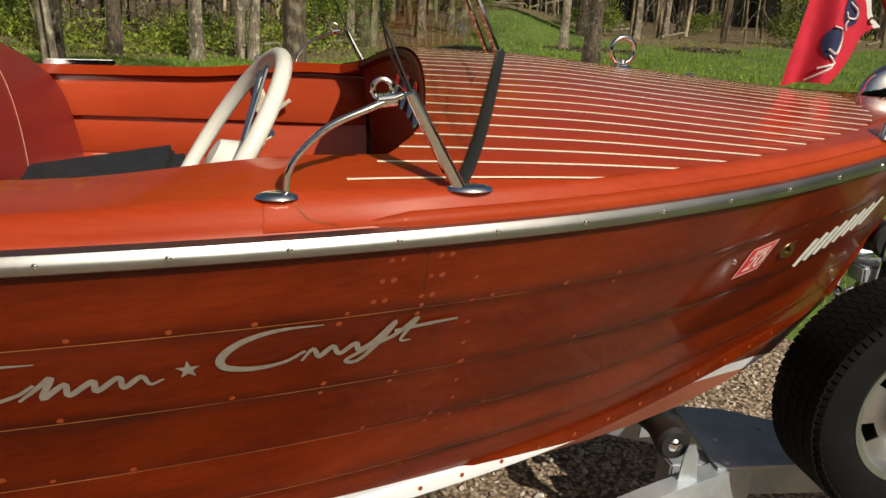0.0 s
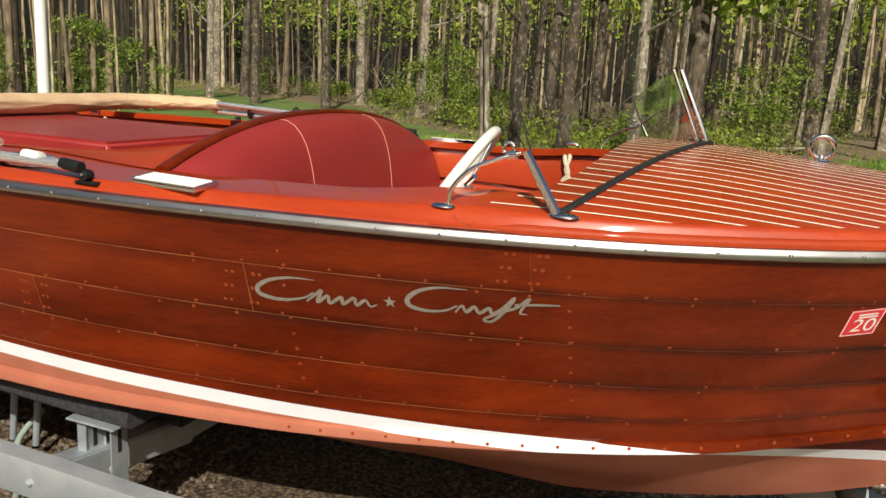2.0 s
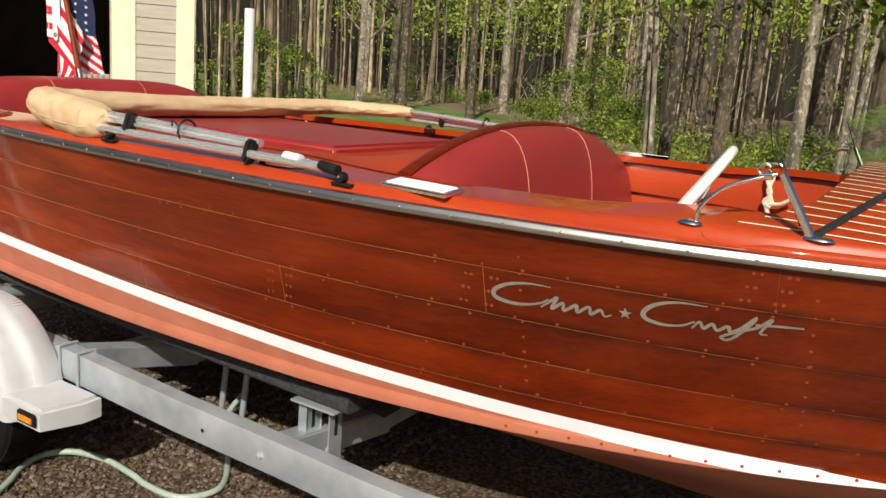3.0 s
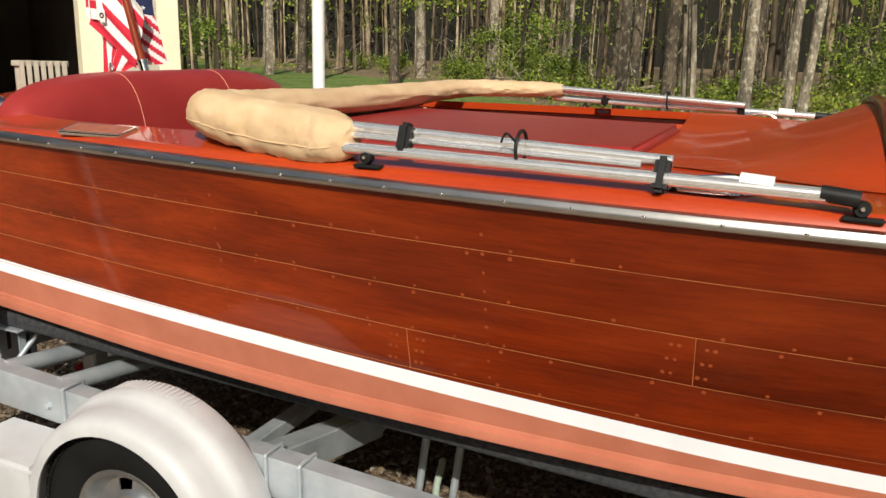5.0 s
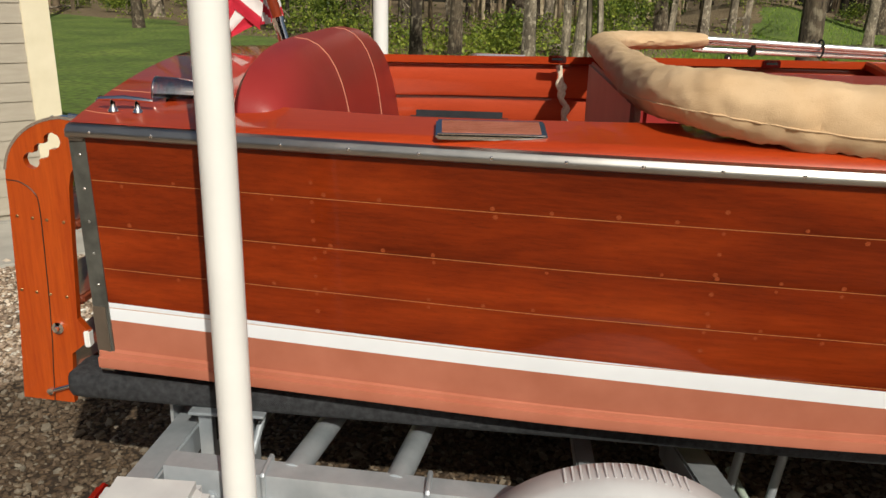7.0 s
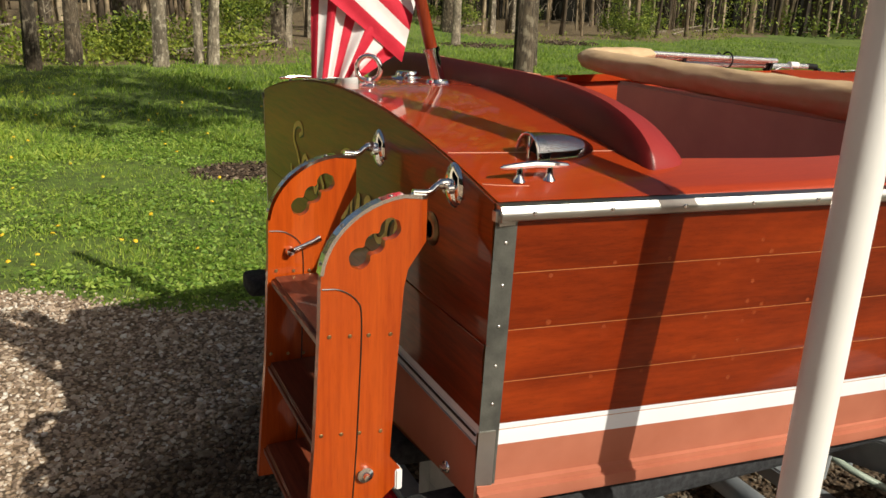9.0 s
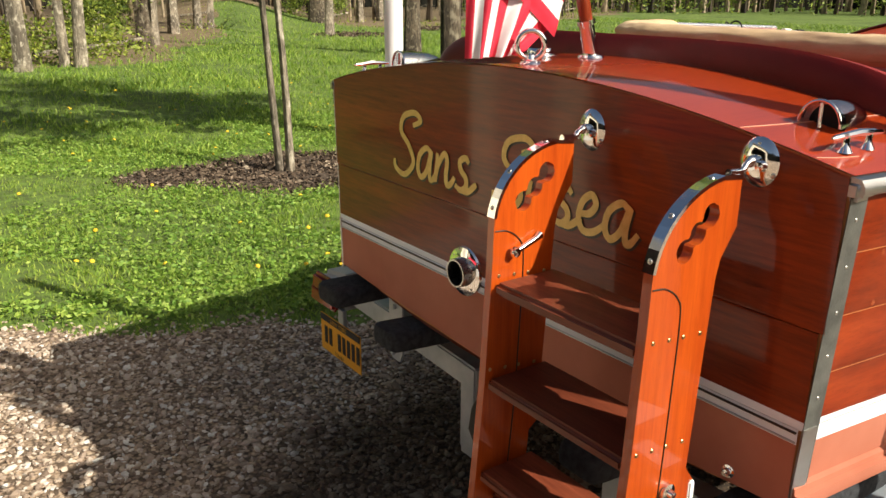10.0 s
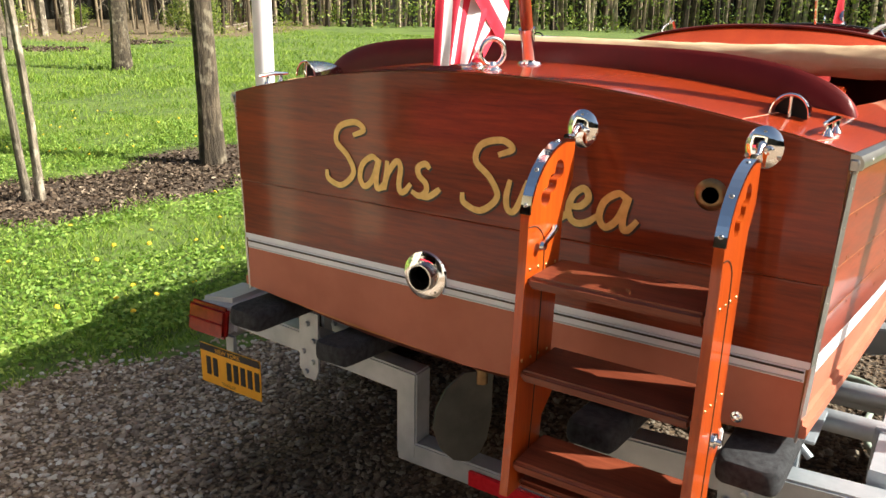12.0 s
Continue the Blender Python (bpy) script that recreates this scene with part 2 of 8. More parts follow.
chrome = plain("chrome", (0.90, 0.90, 0.91), (0.96, 0.96, 0.96), 30, 0.07, 1.0, spread=0.03)
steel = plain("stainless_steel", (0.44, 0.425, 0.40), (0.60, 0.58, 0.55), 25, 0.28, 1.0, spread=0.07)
rail_steel = plain("dull_rail_steel", (0.40, 0.39, 0.38), (0.50, 0.49, 0.47), 12, 0.34, 1.0, spread=0.03)
galv = plain("galvanised_steel", (0.36, 0.40, 0.44), (0.56, 0.595, 0.63), 7, 0.46, 0.5, relief=0.15, spread=0.12)
alu = plain("aluminium_tube", (0.82, 0.81, 0.80), (0.92, 0.91, 0.90), 30, 0.24, 0.75, spread=0.04)
vinyl = plain("burgundy_vinyl", (0.275, 0.026, 0.025), (0.315, 0.033, 0.031), 6, 0.36, relief=0.10, relief_scale=260)
dark_vinyl = plain("dark_maroon_vinyl", (0.105, 0.0075, 0.0070), (0.135, 0.010, 0.0095), 14, 0.40, relief=0.10, relief_scale=260)
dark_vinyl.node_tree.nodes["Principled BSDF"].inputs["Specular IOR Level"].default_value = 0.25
brown_vinyl = plain("dull_brown_vinyl", (0.43, 0.30, 0.235), (0.49, 0.345, 0.27), 9, 0.45, relief=0.10, relief_scale=260)
vinyl.node_tree.nodes["Principled BSDF"].inputs["Specular IOR Level"].default_value = 0.3
piping = plain("tan_stitching", (0.55, 0.22, 0.14), (0.62, 0.28, 0.18), 40, 0.6)
canvas = plain("tan_canvas", (0.57, 0.385, 0.22), (0.67, 0.48, 0.295), 10, 0.85, relief=0.25, relief_scale=340)
rubber = plain("black_rubber", (0.012, 0.012, 0.012), (0.022, 0.022, 0.022), 14, 0.55, relief=0.12)
tyre_rubber = plain("tyre_rubber", (0.005, 0.005, 0.0055), (0.010, 0.010, 0.0098), 7, 0.78, relief=0.2)
tyre_rubber.node_tree.nodes["Principled BSDF"].inputs["Specular IOR Level"].default_value = 0.15
black_plastic = plain("black_plastic", (0.009, 0.009, 0.010), (0.018, 0.018, 0.018), 30, 0.5)
black_plastic.node_tree.nodes["Principled BSDF"].inputs["Specular IOR Level"].default_value = 0.25
navy_canvas = plain("black_cushion", (0.010, 0.012, 0.016), (0.02, 0.022, 0.028), 30, 0.8, relief=0.2)
carpet = plain("grey_carpet", (0.016, 0.017, 0.020), (0.05, 0.052, 0.058), 60, 0.95, relief=0.9, relief_scale=500)
wheel_paint = plain("ivory_paint", (0.79, 0.77, 0.70), (0.86, 0.84, 0.77), 16, 0.3)
pvc = plain("white_pvc", (0.80, 0.80, 0.79), (0.86, 0.86, 0.85), 5, 0.4, relief=0.03)
fender_paint = plain("grey_fender_plastic", (0.45, 0.45, 0.465), (0.53, 0.53, 0.545), 8, 0.5, relief=0.05)
rim_paint = plain("silver_rim", (0.40, 0.41, 0.42), (0.54, 0.55, 0.56), 14, 0.33, 0.88)
pod_paint = plain("pale_grey_plastic", (0.50, 0.50, 0.51), (0.58, 0.58, 0.58), 12, 0.45, relief=0.05)
step_rubber = plain("red_brown_tread_pad", (0.30, 0.10, 0.06), (0.40, 0.15, 0.10), 30, 0.3)
rope = plain("white_rope", (0.62, 0.52, 0.38), (0.78, 0.70, 0.56), 90, 0.85, relief=0.5, relief_scale=300)
gold = plain("gold_leaf", (0.60, 0.40, 0.12), (0.74, 0.52, 0.19), 60, 0.38, 0.35)
shade_paint = plain("black_shade_line", (0.02, 0.012, 0.008), (0.03, 0.02, 0.012), 40, 0.4)
silver_paint = plain("silver_leaf", (0.30, 0.27, 0.235), (0.38, 0.35, 0.31), 60, 0.42, 0.4)
white_paint = plain("white_vinyl_marks", (0.80, 0.80, 0.78), (0.86, 0.86, 0.84), 30, 0.45)
red_vinyl = plain("red_sticker", (0.62, 0.03, 0.035), (0.70, 0.04, 0.045), 30, 0.4)
flag_red = plain("flag_red_cloth", (0.50, 0.012, 0.035), (0.60, 0.02, 0.05), 26, 0.8, relief=0.2, relief_scale=400)
flag_white = plain("flag_white_cloth", (0.74, 0.72, 0.72), (0.82, 0.80, 0.80), 26, 0.8, relief=0.2, relief_scale=400)
flag_blue = plain("flag_blue_cloth", (0.012, 0.018, 0.07), (0.02, 0.03, 0.10), 26, 0.8, relief=0.2, relief_scale=400)
plate_yellow = plain("yellow_plate", (0.80, 0.38, 0.02), (0.86, 0.44, 0.03), 20, 0.4)
dark_ink = plain("dark_ink", (0.012, 0.013, 0.02), (0.02, 0.02, 0.03), 30, 0.5)
lamp_red = plain("red_lamp_lens", (0.20, 0.006, 0.005), (0.30, 0.012, 0.008), 30, 0.10)
lamp_amber = plain("amber_lamp_lens", (0.85, 0.22, 0.02), (0.9, 0.28, 0.03), 30, 0.15)
reflector_red = plain("red_reflector", (0.50, 0.012, 0.02), (0.6, 0.02, 0.03), 60, 0.2)
hose_green = plain("green_hose", (0.30, 0.37, 0.31), (0.40, 0.47, 0.40), 30, 0.45)
brass = plain("dull_brass", (0.42, 0.28, 0.13), (0.58, 0.42, 0.22), 40, 0.35, 1.0)
bronze = plain("bronze", (0.17, 0.11, 0.06), (0.28, 0.19, 0.10), 40, 0.35, 1.0)
rudder_metal = plain("weathered_rudder_metal", (0.05, 0.055, 0.05), (0.10, 0.105, 0.092), 9, 0.55, 0.4, relief=0.2)
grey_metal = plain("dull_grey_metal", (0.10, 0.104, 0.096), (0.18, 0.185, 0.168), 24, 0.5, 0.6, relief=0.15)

glass, gnt, gbs = nodes_of("clear_glass")
gbs.inputs["Base Color"].default_value = (1, 1, 1, 1)
gbs.inputs["Metallic"].default_value = 1.0
gbs.inputs["Roughness"].default_value = 0.0
gtr = gnt.nodes.new("ShaderNodeBsdfTransparent")
gtr.inputs[0].default_value = (0.86, 0.88, 0.85, 1)
gfr = gnt.nodes.new("ShaderNodeFresnel")
gfr.inputs[0].default_value = 1.07
gmx = gnt.nodes.new("ShaderNodeMixShader")
gnt.links.new(gfr.outputs[0], gmx.inputs[0])
gnt.links.new(gtr.outputs[0], gmx.inputs[1])
gnt.links.new(gbs.outputs[0], gmx.inputs[2])
gnt.links.new(gmx.outputs[0], gnt.nodes["Material Output"].inputs[0])

# ---------------------------------------------------------------- ground
def edge_y(x):
    """Where the gravel gives way to the lawn."""
    return EDGE(x) + 0.05 * math.sin(3.1 * x + 0.4) + 0.04 * math.sin(7.3 * x)


EDGE = curve([-4.5, -2.5, -1.04, -0.4, -0.1, 0.2, 0.75, 1.5, 3.0, 9.0], [4.3, 3.7, 2.95, 2.43, 2.26, 2.10, 1.76, 1.66, 1.62, 1.60])


def rise(x, y):
    """The lawn rolls gently and swells to a low bank before the far trees."""
    b = min(1.0, max(0.0, (y - 27) / 12))
    bank = 1.25 * b * b * (3 - 2 * b) * math.exp(-((x - 12.5 - 0.2 * (y - 34)) / 4) ** 2) if y > 27 else 0.0
    return bank + 0.03 * math.sin(0.31 * x + 0.2 * y) * min(1, max(0, y - 3) / 6) + 0.04 * math.sin(0.9 * x) * math.sin(0.7 * y) * min(1, max(0, y - 4) / 5)


def wood_line(x):
    """Where the trees begin."""
    return TREE_EDGE(min(60.0, max(-95.0, x))) + 0.5 * math.sin(x * 0.9)


TREE_EDGE = curve([-95, -40, -30, -21, -14, -9, -5, -2, 0.5, 3, 4.4, 6, 8, 9.5, 11, 13.2, 15.4, 17, 24, 30, 60], [58, 46, 39, 34, 31, 25, 20.5, 18.4, 17.6, 18.2, 20.2, 25.5, 28.0, 29.0, 33.0, 37.5, 35.0, 30.0, 29.5, 32.0, 50.0])


def damp_and_shaded(nt, col):
    """Gravel's uneven dark pool round hose and hull: damp plus painted boat shade."""
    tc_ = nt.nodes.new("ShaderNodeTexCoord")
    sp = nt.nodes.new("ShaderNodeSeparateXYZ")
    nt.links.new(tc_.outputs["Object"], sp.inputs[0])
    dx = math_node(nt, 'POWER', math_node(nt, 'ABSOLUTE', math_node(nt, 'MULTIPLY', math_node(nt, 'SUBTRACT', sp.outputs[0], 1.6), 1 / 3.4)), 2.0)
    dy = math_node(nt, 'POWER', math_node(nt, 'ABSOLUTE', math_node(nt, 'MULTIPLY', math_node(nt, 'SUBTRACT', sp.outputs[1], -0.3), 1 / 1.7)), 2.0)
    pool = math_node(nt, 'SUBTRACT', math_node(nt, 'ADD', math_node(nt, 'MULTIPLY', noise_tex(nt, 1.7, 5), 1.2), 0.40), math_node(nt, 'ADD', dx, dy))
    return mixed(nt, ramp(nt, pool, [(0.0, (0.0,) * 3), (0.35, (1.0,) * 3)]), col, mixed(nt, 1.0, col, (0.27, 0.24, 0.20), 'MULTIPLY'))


ground_mat, nt, bs = nodes_of("lawn_and_gravel")
tc = nt.nodes.new("ShaderNodeTexCoord")
f1, f2, f3 = noise_tex(nt, 0.55, 5), noise_tex(nt, 9, 5), noise_tex(nt, 60, 4)
grass_c = ramp(nt, f1, [(0.30, (0.085, 0.140, 0.020)), (0.5, (0.145, 0.230, 0.032)), (0.72, (0.22, 0.30, 0.050))])
grass_c = mixed(nt, ramp(nt, f2, [(0.35, (0.75,) * 3), (0.65, (0.0,) * 3)]), grass_c, (0.050, 0.060, 0.018))
vor = nt.nodes.new("ShaderNodeTexVoronoi")
vor.inputs["Scale"].default_value = 56
nt.links.new(tc.outputs["Object"], vor.inputs["Vector"])
grav_c = ramp(nt, vor.outputs["Color"], [(0.15, (0.20, 0.16, 0.125)), (0.5, (0.38, 0.32, 0.255)), (0.9, (0.58, 0.51, 0.425))])
grav_c = mixed(nt, ramp(nt, vor.outputs["Distance"], [(0.42, (0.0,) * 3), (0.68, (0.9,) * 3)]), grav_c, (0.045, 0.036, 0.028))
grav_c = mixed(nt, ramp(nt, f1, [(0.35, (0.5,) * 3), (0.6, (0.0,) * 3)]), grav_c, (0.15, 0.115, 0.085))
grav_c = mixed(nt, 1.0, grav_c, (1.25, 1.08, 0.92), 'MULTIPLY')
grav_c = damp_and_shaded(nt, grav_c)
mulch_c = ramp(nt, f3, [(0.3, (0.030, 0.020, 0.013)), (0.55, (0.09, 0.060, 0.040)), (0.75, (0.20, 0.15, 0.105))])
wood_c = ramp(nt, f2, [(0.3, (0.085, 0.058, 0.032)), (0.5, (0.17, 0.120, 0.066)), (0.7, (0.29, 0.225, 0.125))])
attr = nt.nodes.new("ShaderNodeAttribute")
attr.attribute_name = "kind_of_ground"
sepc = nt.nodes.new("ShaderNodeSeparateColor")
nt.links.new(attr.outputs["Color"], sepc.inputs[0])
edge = math_node(nt, 'GREATER_THAN', math_node(nt, 'ADD', sepc.outputs[0], math_node(nt, 'MULTIPLY', math_node(nt, 'SUBTRACT', f2, 0.5), 0.9)), 0.5)
medge = math_node(nt, 'GREATER_THAN', math_node(nt, 'ADD', sepc.outputs[1], math_node(nt, 'MULTIPLY', math_node(nt, 'SUBTRACT', f2, 0.5), 0.8)), 0.5)
wedge = math_node(nt, 'GREATER_THAN', math_node(nt, 'ADD', sepc.outputs[2], math_node(nt, 'MULTIPLY', math_node(nt, 'SUBTRACT', f1, 0.5), 1.1)), 0.5)
gc = mixed(nt, edge, grav_c, grass_c)
gc = mixed(nt, wedge, gc, wood_c)
gc = mixed(nt, medge, gc, mulch_c)
nt.links.new(gc, bs.inputs["Base Color"])
bs.inputs["Roughness"].default_value = 0.95
bump(nt, bs, mixed(nt, 0.5, vor.outputs["Distance"], f3), 0.5, 0.02)

MULCH = [(1.9, 5.3, 0.95), (2.9, 5.1, 0.8), (3.95, 5.45, 0.95), (0.9, 5.6, 0.5), (13.2, 24.4, 1.2), (18.9, 27.0, 1.0)]
bm = bmesh.new()
col_layer = bm.verts.layers.float_color.new("kind_of_ground")
xs = [-600, -200, -90, -60] + [-45 + 1.5 * i for i in range(26)] + [-6 + 0.2 * i for i in range(81)] + [11 + 1.5 * i for i in range(30)] + [60, 90, 200, 600]
ys = [-600, -200, -60, -20, -9] + [-6 + 0.25 * i for i in range(24)] + [0.0 + 0.12 * i for i in range(70)] + [8.6 + 0.7 * i for i in range(50)] + [48, 60, 90, 200, 600]
rows = []
for x in xs:
    row = []
    for y in ys:
        v = bm.verts.new((x, y, rise(x, y)))
        g = min(1, max(0, 0.5 + (y - edge_y(x)) / 0.5)) if -4.5 < x < 9 else (1.0 if (x >= 9 or y > 4.2) else 0.0)
        if x > 6.0:
            g = max(g, min(1, (x - 6.0) / 0.8))
        mu = max([min(1, max(0, 1.25 - math.hypot(x - a, (y - b) * 1.1) / r * 0.75)) for a, b, r in MULCH])
        rough = math.exp(-((x - 7) / 3) ** 2)
        w = min(1, max(0, 0.5 + (y - wood_line(x) + 0.3 + 4.2 * rough) / (2.5 + 7 * rough)))
        v[col_layer] = (g, mu, w, 1)
        row.append(v)
    rows.append(row)
for i in range(len(xs) - 1):
    for j in range(len(ys) - 1):
        bm.faces.new((rows[i][j], rows[i + 1][j], rows[i + 1][j + 1], rows[i][j + 1]))
ground = part("ground", bm, ground_mat)
tagged(ground, "gravel drive meeting a green lawn with mulch beds and woodland floor", "ground", kind="structure")

# ---------------------------------------------------------------- boat shape
HS = curve([0, 0.73, 1.2, 1.65, 2.1, 2.6, 3.0, 3.4, 3.8, 4.2, 4.6, 4.9, 5.15, 5.35, 5.5, 5.575],
           [0.825, 0.918, 0.968, 1.008, 1.033, 1.043, 1.028, 0.985, 0.922, 0.826, 0.688, 0.548, 0.408, 0.268, 0.125, 0.015])
ZS = curve([0, 3.5, 4.2, 4.6, 5.0, 5.3, 5.575], [1.312, 1.310, 1.315, 1.325, 1.345, 1.368, 1.398])
HC = curve([0, 1, 2, 2.6, 3.2, 3.7, 4.1, 4.5, 4.8, 5.0, 5.2, 5.31], [0.80, 0.855, 0.875, 0.865, 0.80, 0.69, 0.565, 0.42, 0.29, 0.195, 0.085, 0.012])
ZC = curve([0, 0.7, 1.2, 1.8, 2.6, 3.2, 3.7, 4.1, 4.4, 4.65, 4.8, 5.0, 5.2, 5.31], [0.752, 0.722, 0.698, 0.686, 0.686, 0.69, 0.70, 0.715, 0.737, 0.774, 0.798, 0.830, 0.860, 0.878])
ZK = curve([0, 1, 2, 3, 3.6, 3.95, 4.31, 4.6, 4.92, 5.18, 5.31], [0.68, 0.55, 0.43, 0.33, 0.295, 0.30, 0.36, 0.43, 0.545, 0.71, 0.86])
BOW_S, BOW_C = 5.575, 5.31


def side(u, v, out=0.0, sgn=-1):
    """A point of the topsides: u from transom to stem, v from chine to sheer."""
    xs_, xc = u * BOW_S, u * BOW_C
    p = Vector((xc, HC(xc), ZC(xc))).lerp(Vector((xs_, HS(xs_), ZS(xs_))), v)
    tilt = Vector((0, ZS(xs_) - ZC(xc), -(HS(xs_) - HC(xc)))).normalized()
    p += tilt * out
    return Vector((p.x, sgn * max(p.y, 0.004), p.z))


def u_of(x, v=0.6):
    return x / (BOW_C + (BOW_S - BOW_C) * v)


CROWN = curve([0, 0.4, 2.6, 3.2, 4.0, 4.3, 4.63, 5.0, 5.3, 5.575], [0.10, 0.105, 0.10, 0.12, 0.145, 0.14, 0.108, 0.060, 0.022, 0.0])
SHOULDER = curve([0, 2.8, 3.7, 3.86, 4.06, 4.3, 5.6], [0.022, 0.022, 0.042, 0.042, 0.025, 0.022, 0.022])
STEP = curve([0, 0.8, 3.0, 4.0, 5.3, 5.575], [0.0, 0.010, 0.024, 0.03, 0.02, 0.006])


def deck_z(x, y):
    h = max(HS(x), 0.02)
    k = min(1, max(0, (h - abs(y)) / SHOULDER(x)))
    z = ZS(x) + 0.027 + STEP(x) * k * k * (3 - 2 * k) + CROWN(x) * max(0, 1 - (y / h) ** 2)
    if 2.5 < x < 3.86:
        # the side decks flatten beside the front cockpit
        a, b = min(1, (x - 2.5) / 0.5), min(1, (3.86 - x) / 0.36)
        z -= 0.024 * a * a * (3 - 2 * a) * b * b * (3 - 2 * b) * min(1, max(0, (h - abs(y)) / (h - YIN(x))))
    return z


boat = thing("motorboat", "varnished mahogany runabout with burgundy seats resting on its trailer", "boat")

SEAMS = [(0.0, 0.0), (0.26, 0.17), (0.44, 0.36), (0.625, 0.565), (0.82, 0.80), (1.0, 1.0)]
BUTTS = [[], [1.958], [2.64], [3.325], [4.024]]


def seam_v(k, u):
    a, b = SEAMS[k]
    s = min(1, max(0, (u - 0.3) / 0.5))
    return a + (b - a) * s


bung_bm = bmesh.new()
bung_bm.faces.new([bung_bm.verts.new((math.cos(q * math.tau / 8), math.sin(q * math.tau / 8), 0)) for q in range(8)])
bung_me = finish("bung", bung_bm, bung_wood, False)
screw_bm = bmesh.new()
bmesh.ops.create_uvsphere(screw_bm, u_segments=8, v_segments=5, radius=0.0042, matrix=Matrix.Diagonal((1, 0.5, 1, 1)))
screw_me = finish("rail_screw", screw_bm, chrome)
for sgn in (-1, 1):
    us = [i / 112 for i in range(113)]
    shell = grid([[side(u, v / 6, 0.0004, sgn) for v in range(7)] for u in us])
    shell_ob = part("side_planking", shell, caulk, boat, "mahogany topsides with bright seams")
    for k in range(5):
        cuts = [0.0] + BUTTS[k] + [9.0]
        for a, b in zip(cuts, cuts[1:]):
            n = max(12, int(16 * (min(b, 5.5) - a)))
            rows = []
            for i in range(n + 1):
                row = []
                for j, oo in enumerate((-0.008, 0.0008, 0.0013, 0.0014, 0.0014, 0.0014, 0.0013, 0.0008, -0.008)):
                    u = 0.5
                    for _ in range(3):
                        v0, v1 = seam_v(k, u), seam_v(k + 1, u)
                        g0, g1, c, e = (0.0009 / 0.6 if k else 0), (0.0009 / 0.6 if k < 4 else 0), 0.004 / 0.6, 0.022 / 0.6
                        v = (v0 + g0, v0 + g0, v0 + g0 + c, v0 + e, (v0 + v1) / 2, v1 - e, v1 - g1 - c, v1 - g1, v1 - g1)[j]
                        end = BOW_C + (BOW_S - BOW_C) * v
                        lo, hi = a + (0.0008 if a else 0), min(b - 0.0008, end)
                        u = (lo + (hi - lo) * i / n) / end
                    row.append(side(u, v, oo, sgn))
                rows.append(row)
            pl = part("plank", grid(rows), hull_wood, shell_ob)
            st_at = pl.data.attributes.new("seam_stain", 'FLOAT', 'POINT')
            st_at.data.foreach_set("value", [w * min(1, max(0.34 if k < 3 else 0.16, (q.x - 2.2) / 1.4)) for r_ in rows for q, w in zip(r_, (0.9, 0.9, 0.62, 0.06, 0, 0.10, 0.70, 0.95, 0.95))])
    # bungs over the fastenings
    rnd = random.Random(3)
    spots = []
    for k in range(1, 5):
        u = 0.02
        while u < 0.965:
            v = seam_v(k, u)
            if rnd.random() < 0.70:
                spots.append((u + rnd.uniform(-0.002, 0.002), v + 0.014 + rnd.uniform(-0.003, 0.003)))
            if rnd.random() < 0.30:
                spots.append((u + rnd.uniform(-0.002, 0.002), v - 0.016))
            u += 0.0215
    for fx in (0.55, 1.39, 2.17, 3.42, 4.1, 4.85):
        for q in range(9):
            spots.append((u_of(fx, 0.25 + 0.075 * q), 0.28 + 0.075 * q))
    for k in range(1, 5):
        for b in BUTTS[k]:
            for dx in (-0.045, -0.028, 0.028, 0.045):
                for dv in (0.2, 0.5, 0.8):
                    uu = u_of(b + dx, 0.2 + 0.2 * k)
                    spots.append((uu, seam_v(k, uu) * (1 - dv) + seam_v(k + 1, uu) * dv))
    for u, v in spots:
        lvl = side(u, v).z + 0.041 * side(u, v).x
        if lvl < 0.93 or v > 0.97:
            continue
        p = side(u, v, 0.0019, sgn)
        nx = (side(u + 0.005, v, 0.0, sgn) - side(u - 0.005, v, 0.0, sgn)).normalized()
        nz = (side(u, v + 0.01, 0.0, sgn) - side(u, v - 0.01, 0.0, sgn)).normalized()
        m = Matrix((nx, nz, nx.cross(nz))).transposed().to_4x4()
        share("bung", bung_me, shell_ob, Matrix.Translation(p) @ m @ Matrix.Scale(rnd.uniform(0.0038, 0.0056), 4))
    # bottom
    bot = []
    for i in range(41):
        u = i / 40
        xc = u * BOW_C
        c = Vector((xc, sgn * HC(xc), ZC(xc)))
        kx = Vector((xc, sgn * 0.012, min(ZK(xc), ZC(xc) - 0.004)))
        bot.append([c.lerp(kx, s / 5) - Vector((0, 0, 0.02 * math.sin(math.pi * s / 5) * (1 if xc < 3.5 else -1 * min(1, (xc - 3.5))))) for s in range(6)])
    part("hull_bottom", grid(bot), hull_wood, boat, "copper-red painted bottom")
    # chine strake
    st = []
    for i in range(61):
        u = i / 60
        a = side(u, 0.0, 0.0, sgn)
        q = min(1, (1 - u) * 12)
        w = 0.018 * q + 0.004
        hgt = (0.030 if u < 0.6 else 0.030 + 0.01 * min(1, (u - 0.6) * 4)) * (0.4 + 0.6 * q)
        o = Vector((0, sgn, 0))
        st.append([a + Vector((0, 0, -0.012)), a + o * w * 0.9 + Vector((0, 0, -0.010)), a + o * w + Vector((0, 0, -0.004)), a + o * w * 0.95 + Vector((0, 0, hgt * 0.55)),
                   a + o * (w * 0.55) + Vector((0, 0, hgt * 0.62)), a + o * w * 0.5 + Vector((0, 0, hgt)), a + o * 0.002 + Vector((0, 0, hgt + 0.006))])
    strake = part("chine_strake", grid(st, closed_v=True, cap=True), hull_wood, boat)
